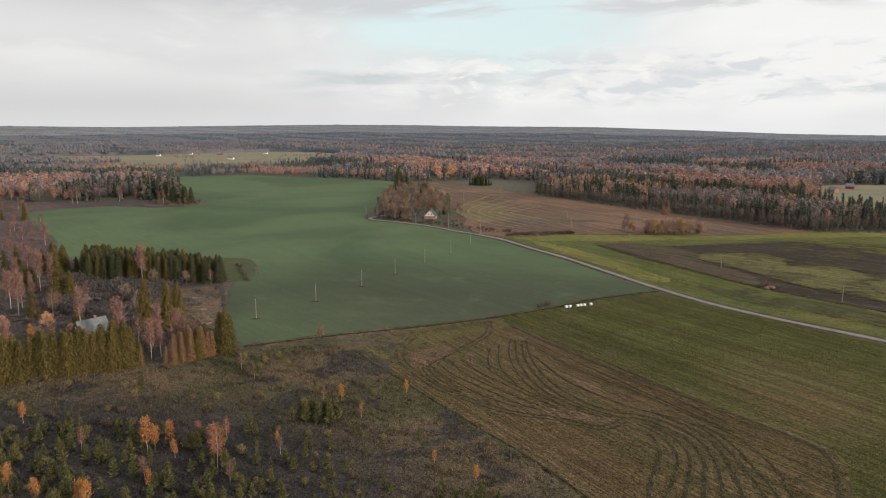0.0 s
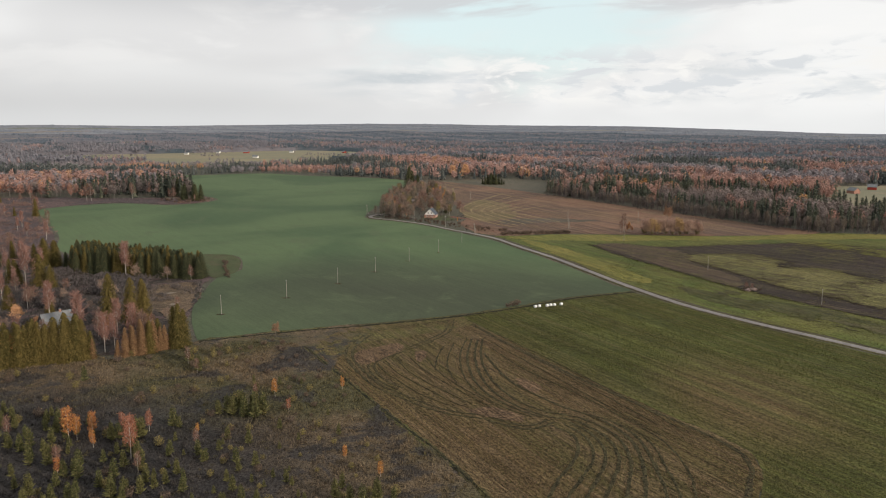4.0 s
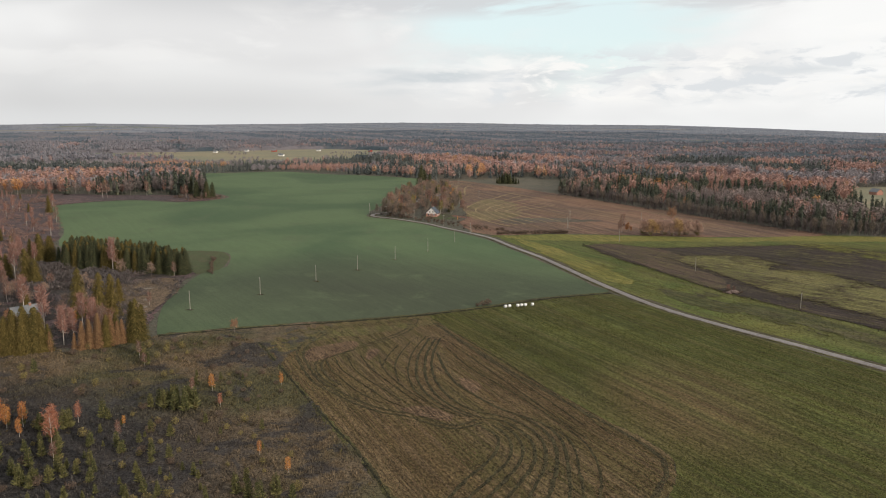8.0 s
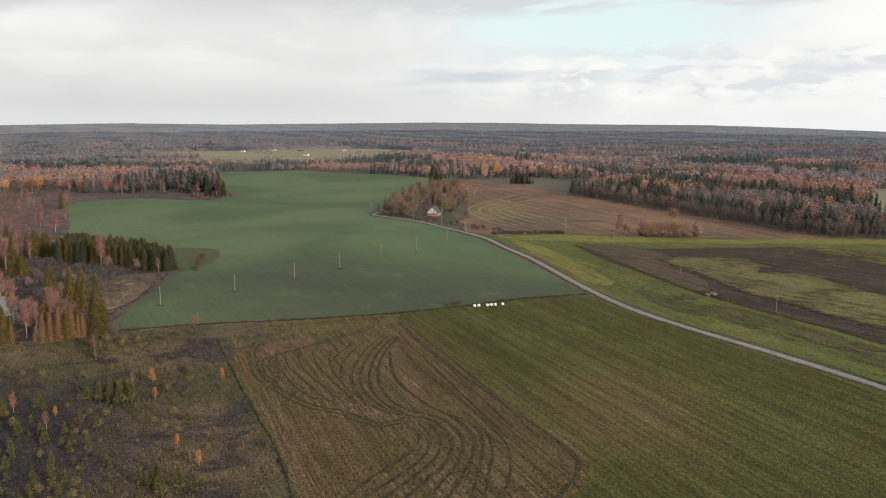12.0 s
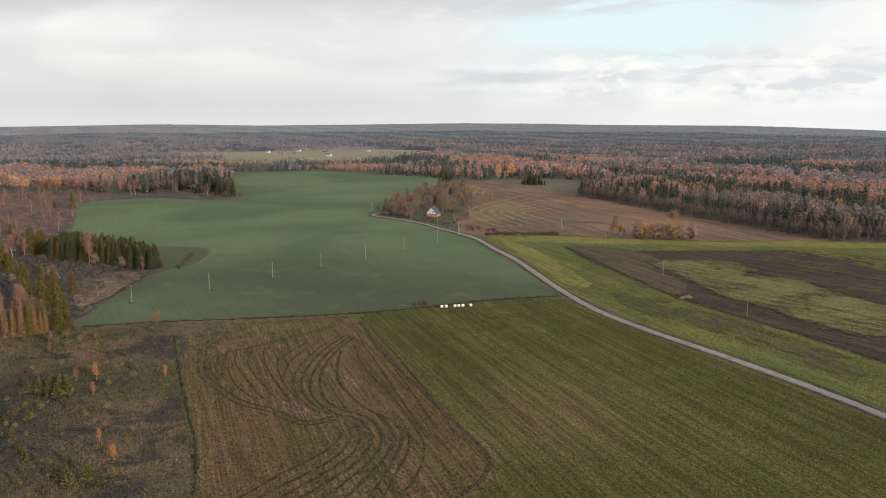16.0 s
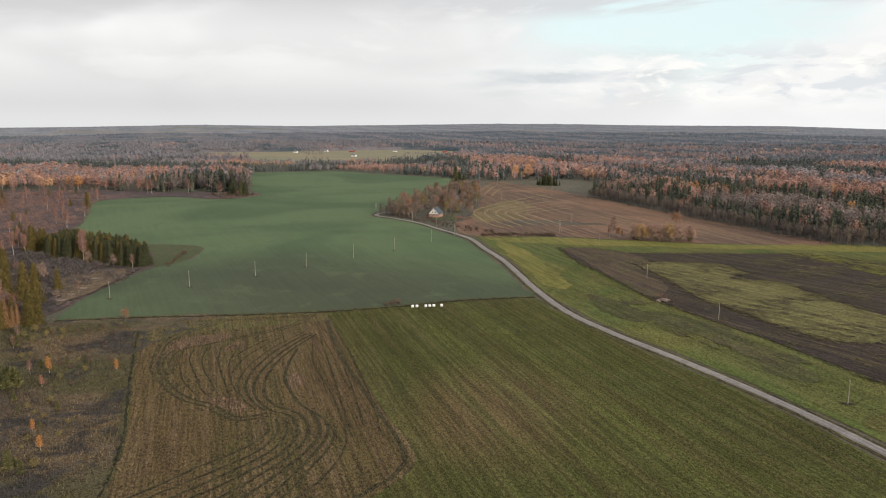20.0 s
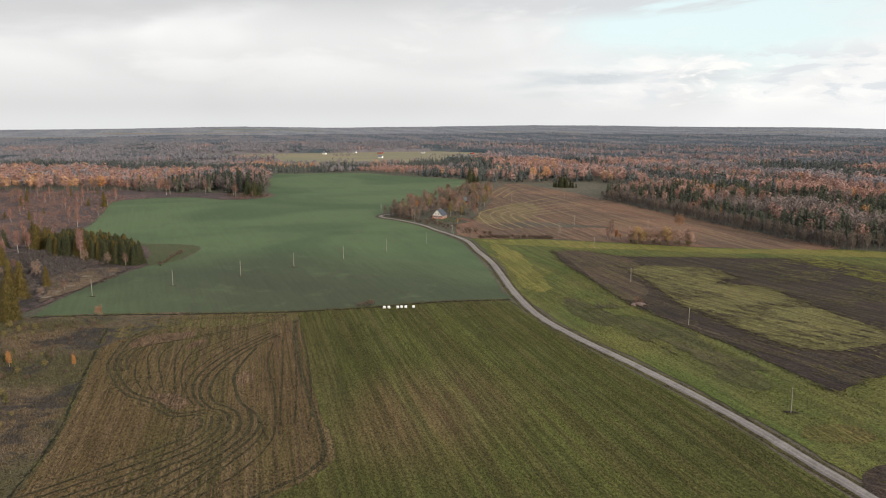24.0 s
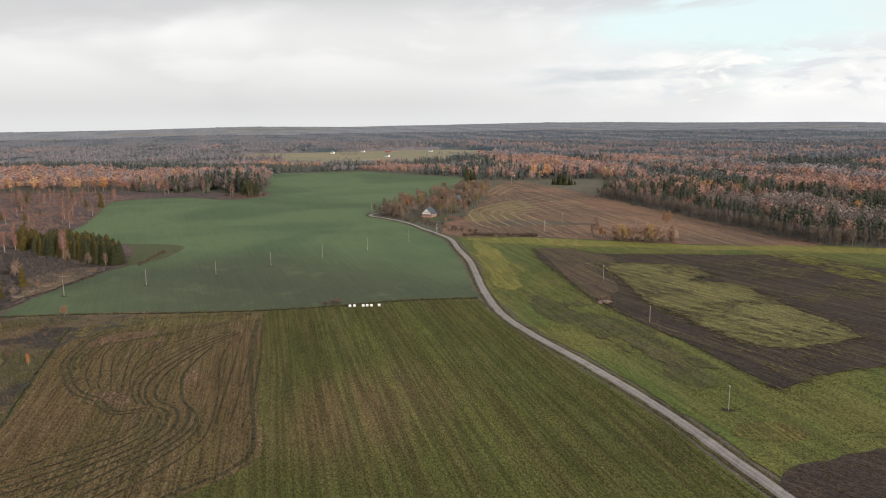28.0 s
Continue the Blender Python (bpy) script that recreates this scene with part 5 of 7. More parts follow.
# farm on the left: spruce belt, birches, thickets
belt = curve_pts([(-154.5, 169.7), (-124.1, 190.3), (-109.9, 197.5), (-97.8, 203.7), (-83.5, 209.3), (-73.3, 215.9)], 1.55)
plant(SPR + SPR + SPB, [(x + PLACED.normal(0, 0.5), y + PLACED.normal(0, 0.5) + 1.5, 0.94 if x < -93 else 0.72) for x, y in belt if not -111.4 < x < -108.4 and not -92 < x < -69], (0.88, 1.06))
plant(LAR, [(-81.5 + 1.0 * k, 210.3 + 0.6 * k + (k % 2) * 2.0, 0.95) for k in range(6)] + [(-74.6, 215.5, 0.9), (-73.4, 217, 0.8), (-72.2, 218, 0.85), (-90.5, 207.5, 0.55), (-84, 210, 0.5), (-92.5, 209, 0.6)], (0.85, 1.1))
plant(SPR, [(x + 1, y + 5.0, 0.85) for x, y in belt[::2] if x < -97], (0.8, 1.1))
plant(SPR, [(-104.7, 245.8, 1.27), (-97.5, 247.2, 1.15), (-94.3, 249.8, 1.1), (-69.2, 220.5, 0.98), (-70.9, 221.5, 0.9), (-68, 222.5, 0.85), (-70.6, 223.5, 0.8), (-71.6, 225, 0.7), (-75.6, 214.2, 0.72), (-91.4, 208, 0.6), (-97.2, 205.5, 1.02), (-94.8, 206.5, 1.0), (-96, 208.5, 0.95), (-133.6, 256.9, 0.6)], (0.97, 1.03))
plant(SPR, [(-74.4, 218, 0.7), (-104.2, 272.4, 0.7), (-196.3, 358.2, 0.95), (-193.1, 362.3, 0.8), (-200.6, 355.2, 0.8), (-155.7, 265.9, 0.7), (-223.2, 372.3, 0.8), (-317.9, 545.5, 0.9), (-133.6, 256.9, 0.6), (-185.9, 313.4, 0.8), (-172.5, 349.1, 0.7)], (0.9, 1.1))
plant(SPR + SPD + SPD, strew([(-187.7, 372.3), (-173.6, 339.8), (-146.4, 334.6), (-118.1, 330.4), (-101.4, 324.9), (-104.5, 335.5), (-133.7, 356.2)], 190, 1.8, 15), (0.72, 0.86))
plant(PBI, [(-201.4, 333.3, 1.0), (-195.9, 341.9, 1.15), (-191, 345, 1.0), (-170.5, 277.2, 1.25), (-167, 279, 1.0), (-141, 331.5, 1.35), (-104.8, 226.1, 1.42), (-95.2, 232.7, 1.15), (-84.9, 221.6, 1.25), (-89.5, 213, 1.15), (-87.5, 215.5, 0.95), (-130, 251, 1.25), (-178, 312, 1.4), (-171.5, 310.5, 1.2), (-161, 266, 1.35), (-127, 202, 1.35), (-243.5, 436.5, 1.1), (-137.5, 218.8, 1.0),
           (-209.2, 332.6, 1.2), (-188.9, 290.5, 1.2), (-175, 300, 0.9), (-225, 345, 1.0), (-212, 362, 1.0)], (0.92, 1.1))
plant(RUS, [(-80.8, 222, 0.95), (-82.5, 224, 1.0), (-79.5, 224.5, 0.9), (-81.5, 220, 0.85), (-99.7, 228.3, 0.92), (-107, 326, 0.62), (-88.6, 266.8, 0.5), (-147.1, 264.7, 0.9), (-128, 228, 0.7), (-117, 226, 0.6), (-113.5, 224, 0.55)], (0.95, 1.06))
plant(ORT, [(-137.7, 243.3, 0.42), (-126.4, 237, 0.3), (-152, 239.8, 0.45)], (0.95, 1.05))
plant(SPB, [(-194.1, 353.1, 1.05), (-191, 357, 0.9), (-153.8, 263.3, 0.7), (-171.3, 341.9, 0.72), (-163, 300, 1.2), (-157, 297, 0.8)], (0.95, 1.05))
plant(SPD, [(-218.1, 353.1, 0.75), (-181, 350, 0.6)], (0.95, 1.05))
plant(GOL, [(-135.8, 229.8, 0.9), (-142.8, 219.3, 0.8), (-110.6, 200.2, 1.15), (-109, 201.5, 1.2), (-112.5, 207.5, 0.9), (-155.5, 237.3, 0.8), (-97, 231, 0.9)], (0.9, 1.1))
farm = [(-173.4, 219.3), (-122.3, 208.9), (-91.8, 219.2), (-79.8, 245.6), (-104.1, 296.6), (-109.8, 332.4), (-172.5, 340.9), (-240.3, 355.2), (-244.3, 291.1)]
off_house = lambda x, y: math.hypot(x + 120.5, y - 238) > 11 and not (x > -110 and y < 250)
plant(BAR, strew(farm, 20, 8, 16, off_house), (0.4, 0.7))
plant(SPB, strew([(-235, 300), (-180, 275), (-170, 300), (-200, 335), (-240, 350)], 5, 12, 38), (0.5, 0.8))
plant(RBA, strew(farm, 9, 10.0, 17, off_house), (0.5, 0.8))
heath = [(-213.1, 395), (-256.5, 472), (-334.4, 572.5), (-343.6, 606.4), (-423.4, 665.3), (-525.6, 606.4), (-414.5, 414.5), (-255.9, 313.4), (-203.6, 360.2)]
plant(RBA, strew(heath, 24, 9, 19), (0.35, 0.75))
plant(PBI, strew(heath, 46, 9, 21), (0.55, 1.0))
plant(RUS, strew(heath, 16, 14, 39), (0.6, 1.0))
plant(SPR, strew(heath, 18, 18, 22), (0.35, 0.7))

# trees round the white house
isle = [(-49.6, 559.6), (-36.4, 553.9), (-20.2, 549.6), (-14.1, 565.6), (4, 568), (16, 581.1), (8, 641.1), (-4, 721.4), (-22.1, 802.3), (-46.2, 793.5), (-57.3, 704.2), (-56.5, 625.2)]
not_lawn = lambda x, y: math.hypot(x + 9, y - 565) > 11 and not (x > -16 and y < 572)
plant(BAR, strew(isle, 80, 5.4, 25, not_lawn), (0.55, 1.05))
plant(OLB, strew(isle, 22, 7, 37, not_lawn), (0.8, 1.2))
plant(SPD, strew(isle, 9, 14, 40, not_lawn), (0.35, 0.7))
plant(GRE, strew(isle, 60, 5.0, 35, not_lawn), (0.65, 1.0))
plant(RBA, strew(isle, 18, 10.0, 26, not_lawn), (0.8, 1.2))
plant(GOL, strew(isle, 10, 12.0, 23, not_lawn), (0.8, 1.2))
plant(BAR, strew([(-52.7, 554.9), (-36.4, 547.1), (-22.2, 544.9), (-22.2, 560.5), (-46.5, 566.2)], 10, 3.5, 24), (0.6, 0.95))
plant(GRE, strew([(-52.7, 554.9), (-36.4, 547.1), (-22.2, 544.9), (-22.2, 560.5), (-46.5, 566.2)], 20, 2.6, 36), (0.6, 0.85))
plant(GOL, [(-31.3, 561.3, 1.1), (-28.3, 557.1, 0.9), (12, 541, 0.45), (-20.1, 642.9, 1.0), (-40.4, 558.1, 0.9)], (0.9, 1.1))
plant(SPD, [(-50.2, 803.7, 1.55), (-46.2, 809.6, 1.3), (-40.2, 803.3, 1.0), (-33.3, 560.5, 0.4), (-26.2, 550.1, 0.3), (-22.1, 702.5, 0.7), (0, 641.6, 0.6)], (0.9, 1.1))
plant(SHR, strew([(-50.6, 554.8), (-30.3, 542.7), (5, 517.6), (20.1, 501.5), (60, 490), (62, 494), (20.1, 521.4), (-10.1, 548.5), (-40.4, 562)], 64, 2.0, 27), (0.5, 1.3))
plant(SHR, strew([(40.1, 481.7), (75, 490), (92, 494), (90, 500), (50, 492.4)], 60, 1.3, 28), (0.5, 1.2))

# bushes between meadow and russet field
plant(SHO, strew([(140, 490), (177, 491), (178, 498), (140, 498)], 10, 2.8, 29), (1.0, 1.7))
plant(OLR, [(145.5, 490.5, 1.05), (163, 490.5, 1.1), (149, 491, 0.7)], (0.98, 1.04))
plant(BUS, strew([(141, 490), (178, 491), (179, 498), (141, 498)], 26, 2.4, 30), (0.75, 1.05))
plant(RUS, [(128, 502, 1.15), (126, 500, 0.7), (176, 494, 0.85)], (0.95, 1.05))
plant(GOL, [(132, 501, 0.9), (131, 503, 0.75), (134, 502, 0.6)], (0.9, 1.1))
plant(ORB, [(171, 552, 0.85)], (1, 1))
plant(ORT, [(-6.4, 967.1, 1.05), (9.6, 968.6, 1.2)], (0.95, 1.05))
plant(SPD, [(36, 880, 0.7), (39, 886, 0.85), (42.5, 881, 0.95), (46, 885, 0.8), (49, 880, 0.9), (52.5, 884, 0.7), (56, 881, 0.5), (33, 884, 0.45), (44, 890, 0.8), (59, 886, 0.35)], (0.9, 1.1))

# wood on the tongue of land and its edge
plant(SPD, [(-249, 667.2, 1.2), (-241.9, 673.2, 1.1), (-235.9, 660.3, 1.0), (-232.8, 665.3, 1.1), (-263.9, 694.9, 1.1), (-269.9, 704.8, 1.2), (-257.9, 685, 0.9)], (0.9, 1.1))
plant(RUS, [(-332.7, 655.4, 1.6), (-335.8, 653.4, 1.3), (-254.1, 655.4, 1.2), (-260.1, 660.3, 1.0), (-233.9, 653.4, 0.6), (-302.3, 673.2, 1.4)], (0.9, 1.1))
plant(SHR, strew([(-277.2, 665.3), (-242.2, 637.7), (-219.8, 655.4), (-223.7, 673.2), (-251.9, 673.2)], 24, 3.2, 31), (0.9, 1.6))
plant(SHR, [(-108 + 16 * s + PLACED.normal(0, 0.6), 373 - 40 * s + PLACED.normal(0, 0.6)) for s in np.linspace(0, 1, 18)], (0.5, 0.9))
plant(SHR, [(44.1, 296.6, 1.2), (42.1, 294.7, 1.0), (40.1, 292.7, 0.9)], (0.9, 1.1))
edge = curve_pts([(99, 752), (134, 704), (160, 656), (215, 566), (258, 505), (290, 504), (330, 497), (400, 480)], 8.0)
plant(GRE, [(x + PLACED.normal(0, 1.2) + 3, y + PLACED.normal(0, 1.2) + 3, 0.8) for x, y in edge], (0.7, 1.15))
plant(SHR, [(150.2, 330.5, 0.8), (154.5, 330.4, 0.7), (152.4, 331.4, 0.9), (156.4, 329.2, 0.6), (148.6, 328.6, 0.5)], (0.95, 1.05))  # dry brush beside the stone heap
drop_master(RED + BUS + OLR + PBI + OLB + ORB + SPD + LAR + SPB + ORT + SPR + PIN + GOL + RUS + GRE + BAR + RBA + SHR + SHO)


# ---- forests and thickets ----
def conifer_bit(lod, seed):
    rng = np.random.default_rng(seed)
    if lod < 2:
        return join([needles((104, 50)[lod], 1.0, 0.13, 0.8, rng, (0.085, 0.12)[lod]), tube((0, 0, 0.05), (0, 0, 0.96), 0.085, 0.008, 5)])
    if lod == 2:
        return sprays(3, 3, 1.0, 0.17, rng, 0.10, 0.75, 0.60, 0.85, 0.0, True)
    return peak((0.16, 0.16, 1.0), rng)


def lump(c, rad, rng):
    """A small uneven eight-sided lump."""
    V = np.array([(0, 0, 1.0), (1, 0, 0), (0, 1, 0), (-1, 0, 0), (0, -1, 0), (0, 0, -1.0)]) * rng.uniform(0.8, 1.2, (6, 1))
    return V * np.asarray(rad) + np.asarray(c), np.array([(0, 1, 2), (0, 2, 3), (0, 3, 4), (0, 4, 1), (5, 2, 1), (5, 3, 2), (5, 4, 3), (5, 1, 4)])


def peak(rad, rng):
    """A far tree: a blunt uneven cone on its shoulders."""
    V = np.array([(0, 0, 1.0), (1, 0, 0.45), (0, 1, 0.5), (-1, 0, 0.4), (0, -1, 0.5), (0.8, 0, 0), (0, 0.8, 0), (-0.8, 0, 0), (0, -0.8, 0)]) * rng.uniform(0.8, 1.2, (9, 1))
    F = [(0, 1, 2), (0, 2, 3), (0, 3, 4), (0, 4, 1), (3, 7, 8), (3, 8, 4), (4, 8, 5), (4, 5, 1)]
    return V * np.asarray(rad), np.array(F)


def leaf_bit(lod, seed):
    """A forest crown: fine upright twigs, closer and simpler with distance."""
    rng = np.random.default_rng(seed)
    rx, top = rng.uniform(0.125, 0.165), rng.uniform(0.58, 0.66)
    if lod > 2:
        return peak((rx * 1.2, rx * 1.2, 0.92), rng)
    n, sz, tall = ((170, 0.0175, 3.6), (80, 0.029, 2.8), (16, 0.056, 2.6))[lod]
    bits = [clumps(n * 2 // 3, (0, 0, top), (rx, rx, 1.0 - top), sz, rng, 0.6, tall, 0.28)]
    for _ in range(3):
        a = rng.uniform(0, 6.28)
        bits.append(clumps(max(1, n // 9), (math.cos(a) * rx * 0.5, math.sin(a) * rx * 0.5, top + rng.uniform(-0.22, 0.1)), (rx * 0.55, rx * 0.55, 0.13), sz, rng, 0.5, tall, 0.3))
    if lod == 2:
        bits.append(lump((0, 0, 0.6), (rx * 0.6, rx * 0.6, 0.36), rng))
    return join(bits)


def stem_bit(lod, seed):
    return tube((0, 0, -0.02), (0.01, 0.01, 0.8), 0.010, 0.004, 3)


def scrub_bit(lod, seed):
    rng = np.random.default_rng(seed)
    return clumps(48, (0, 0, 0.45), (0.8, 0.8, 0.5), 0.063, rng, 0.2, 3.6, 1.0)


def mass(name, label, bit, lod, xy, hs, tint, mat, category="forest", wide=1.0):
    """Many plants joined into one object."""
    if not len(xy):
        return
    rng = np.random.default_rng(len(xy))
    pick = rng.integers(0, 6, len(xy))
    Vs, Fs, Ts, o = [], [], [], 0
    for v in range(6):
        V, F = bit(lod, 100 + v * 7 + lod)
        w = np.where(pick == v)[0]
        a = rng.uniform(0, 6.28, len(w))
        c, s = np.cos(a), np.sin(a)
        fat = rng.uniform(0.8, 1.3, len(w)) * hs[w] * wide * (0.72 if bit is conifer_bit and lod < 2 else 1.0)
        x = (V[None, :, 0] * c[:, None] - V[None, :, 1] * s[:, None]) * fat[:, None] + xy[w, 0, None]
        y = (V[None, :, 0] * s[:, None] + V[None, :, 1] * c[:, None]) * fat[:, None] + xy[w, 1, None]
        z = V[None, :, 2] * hs[w, None] + height(xy[w, 0], xy[w, 1])[:, None] - 0.2
        Vs.append(np.stack([x, y, z], -1).reshape(-1, 3))
        Fs.append((F[None] + (np.arange(len(w)) * len(V))[:, None, None] + o).reshape(-1, 3))
        Ts.append(np.repeat(tint[w], len(V)))
        o += len(w) * len(V)
    tagged(mesh_object(name, np.vstack(Vs), np.vstack(Fs), mat, tint=np.concatenate(Ts), shade=lod > 2), label, category, kind="stuff")


OPEN_LAND = [(-900, 480), (-646.9, 606.4), (-423.2, 677.1), (-341.6, 677.1), (-276, 687), (-251.8, 694.9), (-263.7, 724.7), (-301.7, 804.6), (-397.1, 965), (-345.8, 997.2), (-279.5, 1031.4), (-201, 991.2), (-138.7, 971.1), (-66.3, 920.4), (-30.1, 907.9), (10, 955.7), (66, 980), (122, 940),
             (99, 765), (134, 708), (163, 660), (231, 557), (264, 504), (300, 503), (420, 474), (700, 420), (1000, -900), (-1200, -900)]
PASTURE = [(-905, 1500), (-800, 1380), (-700, 1330), (-560, 1270), (-470, 1200), (-380, 1210), (-310, 1290), (-235, 1440), (-225, 1600), (-278, 1830), (-420, 1900), (-540, 1800), (-640, 1720), (-730, 1640), (-840, 1600)]
CLEARINGS = [[(345, 632), (430, 612), (740, 600), (780, 860), (600, 885), (439, 872), (378, 738)], PASTURE,
             [(900, 1250), (1250, 1150), (1300, 1250), (960, 1340)], [(-180, 1500), (-60, 1480), (-40, 1600), (-170, 1640)]]
# far fields among the woods: bearing, distance, width, depth, whether green
FAR_FIELDS = ((-34, 1780, 330, 110, 1), (-39, 1640, 300, 90, 1), (-27, 2500, 420, 170, 1), (-33, 3050, 700, 160, 0), (-40, 2750, 520, 150, 1), (-36, 3900, 900, 220, 0), (-22, 3300, 500, 130, 0), (-14, 2650, 330, 110, 1), (-46, 3500, 800, 200, 0),
              (-29, 4350, 900, 180, 1), (-9, 3800, 600, 140, 0), (3, 3300, 420, 110, 0), (9, 4100, 700, 150, 0), (15, 2700, 420, 100, 1), (21, 1560, 210, 90, 0), (24, 3400, 520, 120, 0), (29, 1230, 260, 80, 1), (27, 4300, 800, 160, 0), (-5, 2150, 260, 90, 0), (17, 2050, 260, 80, 0))


def far_outline(az, r, w, d):
    a = np.arange(14) * 2 * np.pi / 14
    k = 1 + 0.22 * np.sin(a * 3 + az) + 0.12 * np.sin(a * 5 + r)
    u, v = np.cos(a) * w / 2 * k, r + np.sin(a) * d / 2 * k
    c, q = math.cos(radians(az)), math.sin(radians(az))
    return [(float(x), float(y)) for x, y in zip(u * c + v * q + 70, v * c - u * q)]


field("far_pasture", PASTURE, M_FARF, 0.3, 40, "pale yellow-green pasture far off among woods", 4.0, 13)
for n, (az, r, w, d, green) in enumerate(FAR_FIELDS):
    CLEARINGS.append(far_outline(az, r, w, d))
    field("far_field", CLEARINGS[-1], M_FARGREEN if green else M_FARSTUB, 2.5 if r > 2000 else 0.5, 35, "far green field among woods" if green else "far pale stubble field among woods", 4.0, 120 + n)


def wave(x, y, s, k):
    return (np.sin(x / s + k) * np.cos(y / s * 0.9 - k * 1.7) + 0.6 * np.sin(x / s * 2.3 - k + y / s * 1.1) + 0.5 * np.cos(y / s * 2.9 + k * 2.1 - x / s * 1.6)) / 2.1


RIM = curve_pts([(99, 754), (135, 706), (162, 658), (217, 568), (260, 507), (292, 506), (332, 499), (402, 482), (520, 455)], 1.1)


def wood_spots(r0, r1, density, seed):
    rng = np.random.default_rng(seed)
    a0, a1 = radians(-56), radians(42)
    n = int(density * (a1 - a0) / 2 * (r1 * r1 - r0 * r0))
    r, a = np.sqrt(rng.uniform(r0 * r0, r1 * r1, n)), rng.uniform(a0, a1, n)
    x, y = r * np.sin(a) + 70, r * np.cos(a)
    ok = ~inside(OPEN_LAND, x, y) & (y > 300)
    for c in CLEARINGS:
        ok &= ~inside(c, x, y)
    return np.stack([x, y], 1)[ok], rng


for lod, (r0, r1, dens, tall) in enumerate(((420, 860, 0.0165, 1.0), (860, 1400, 0.0105, 1.0), (1400, 2400, 0.0082, 0.95), (2400, 3500, 0.0042, 0.6), (3500, 4940, 0.0032, 0.42))):
    xy, rng = wood_spots(r0, r1, dens, 200 + lod)
    x, y = xy[:, 0], xy[:, 1]
    n = len(x)
    az = np.degrees(np.arctan2(x - 70, y))
    patch = wave(x, y, 105, 0.7) * 0.9 + wave(x, y, 41, 3.1) * 0.55 + rng.normal(0, 0.12, n)
    rusty = wave(x, y, 90, 5.2) + 0.5 * wave(x, y, 34, 1.4) + rng.normal(0, 0.14, n)
    grey_side = (x + 0.28 * y < 0) & (y > 1000)
    kind = np.where(patch > (0.10 if lod < 2 else -0.12), 0, np.where(rusty > np.where(grey_side, 0.5, -0.10), 1, 2))
    if lod == 0:
        back_d = np.min(np.hypot(x[:, None] - RIM[None, ::6, 0], y[:, None] - RIM[None, ::6, 1]), axis=1)
        kind = np.where((back_d < 46 + 22 * wave(x, y, 40, 2.4)) & (x > 80), np.where(rng.uniform(size=n) < 0.86, 0, np.where(rng.uniform(size=n) < 0.6, 1, 2)), kind)
        kind = np.where((back_d < 12) & (x > 80), 4, kind)
    front = (x > -140) & (x < 135) & (y > 900) & (y < 1035)
    kind = np.where(front, np.where(rng.uniform(size=n) < 0.38, 1, 0), kind)
    left = (x < -215) & (y < 960)
    tip = left & (x > -390) & (y < 820)
    kind = np.where(left, np.where(rng.uniform(size=n) < 0.72, 1, 2), kind)
    kind = np.where(tip, np.where(rng.uniform(size=n) < 0.34, 0, np.where(rng.uniform(size=n) < 0.7, 2, 1)), kind)
    kind = np.where((x < -330) & (y > 905) & (y < 1060), 0, kind)
    kind = np.where(left & (x < -420) & (y < 735) & (rng.uniform(size=n) < 0.16), 3, kind)
    kind = np.where((x > -530) & (x < -400) & (y > 1070) & (y < 1150) & (rng.uniform(size=n) < 0.5), 3, kind)
    kind = np.where((kind == 1) & (rng.uniform(size=n) < (0.06 if lod < 2 else 0.03)), 3, kind)
    hs = (14.2 + 3.2 * wave(x, y, 48, 0.3)) * rng.uniform(0.82, 1.18, n) * tall * np.where(kind == 0, 1.04, 1.0) * np.where(tip & (kind == 0), 1.25, 1.0)
    hs *= np.where((az < -12) & (y > 1000) & (lod == 1), 0.62, 1.0)
    wide = (1.6, 1.7, 1.6, 2.4, 4.2)[lod]
    if lod > 1:
        strips = wave(x / 1.5, y, 62, 4.4) + 0.6 * wave(x, y, 38, 1.2) + rng.normal(0, 0.28, n)
        kind = np.where(strips > np.where(grey_side, 0.25, -0.10), 0, np.where(rusty > np.where(grey_side, 0.6, 0.05), 1, 2))
        kind = np.where((kind == 1) & (rng.uniform(size=n) < 0.05), 3, kind)
    tint = np.clip(0.45 + 0.35 * wave(x, y, 60, 1.9) + rng.normal(0, 0.36, n), 0, 1)
    tint = np.where(left, tint * 0.2, tint)
    # each outer ring takes crown colours with more distance haze put in
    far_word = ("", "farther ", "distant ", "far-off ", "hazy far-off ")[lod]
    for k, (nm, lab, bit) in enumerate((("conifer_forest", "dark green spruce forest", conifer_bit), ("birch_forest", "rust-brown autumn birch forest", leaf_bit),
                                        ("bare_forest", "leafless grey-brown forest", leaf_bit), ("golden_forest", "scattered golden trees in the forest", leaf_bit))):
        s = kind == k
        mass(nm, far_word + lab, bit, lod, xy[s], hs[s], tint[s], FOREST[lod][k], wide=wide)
    if lod < 2:
        s = (kind > 0) & (kind < 4)
        mass("forest_stems", far_word + "pale straight stems of forest birches", stem_bit, lod, xy[s], hs[s], rng.uniform(0, 1, s.sum()), M_FGREY)


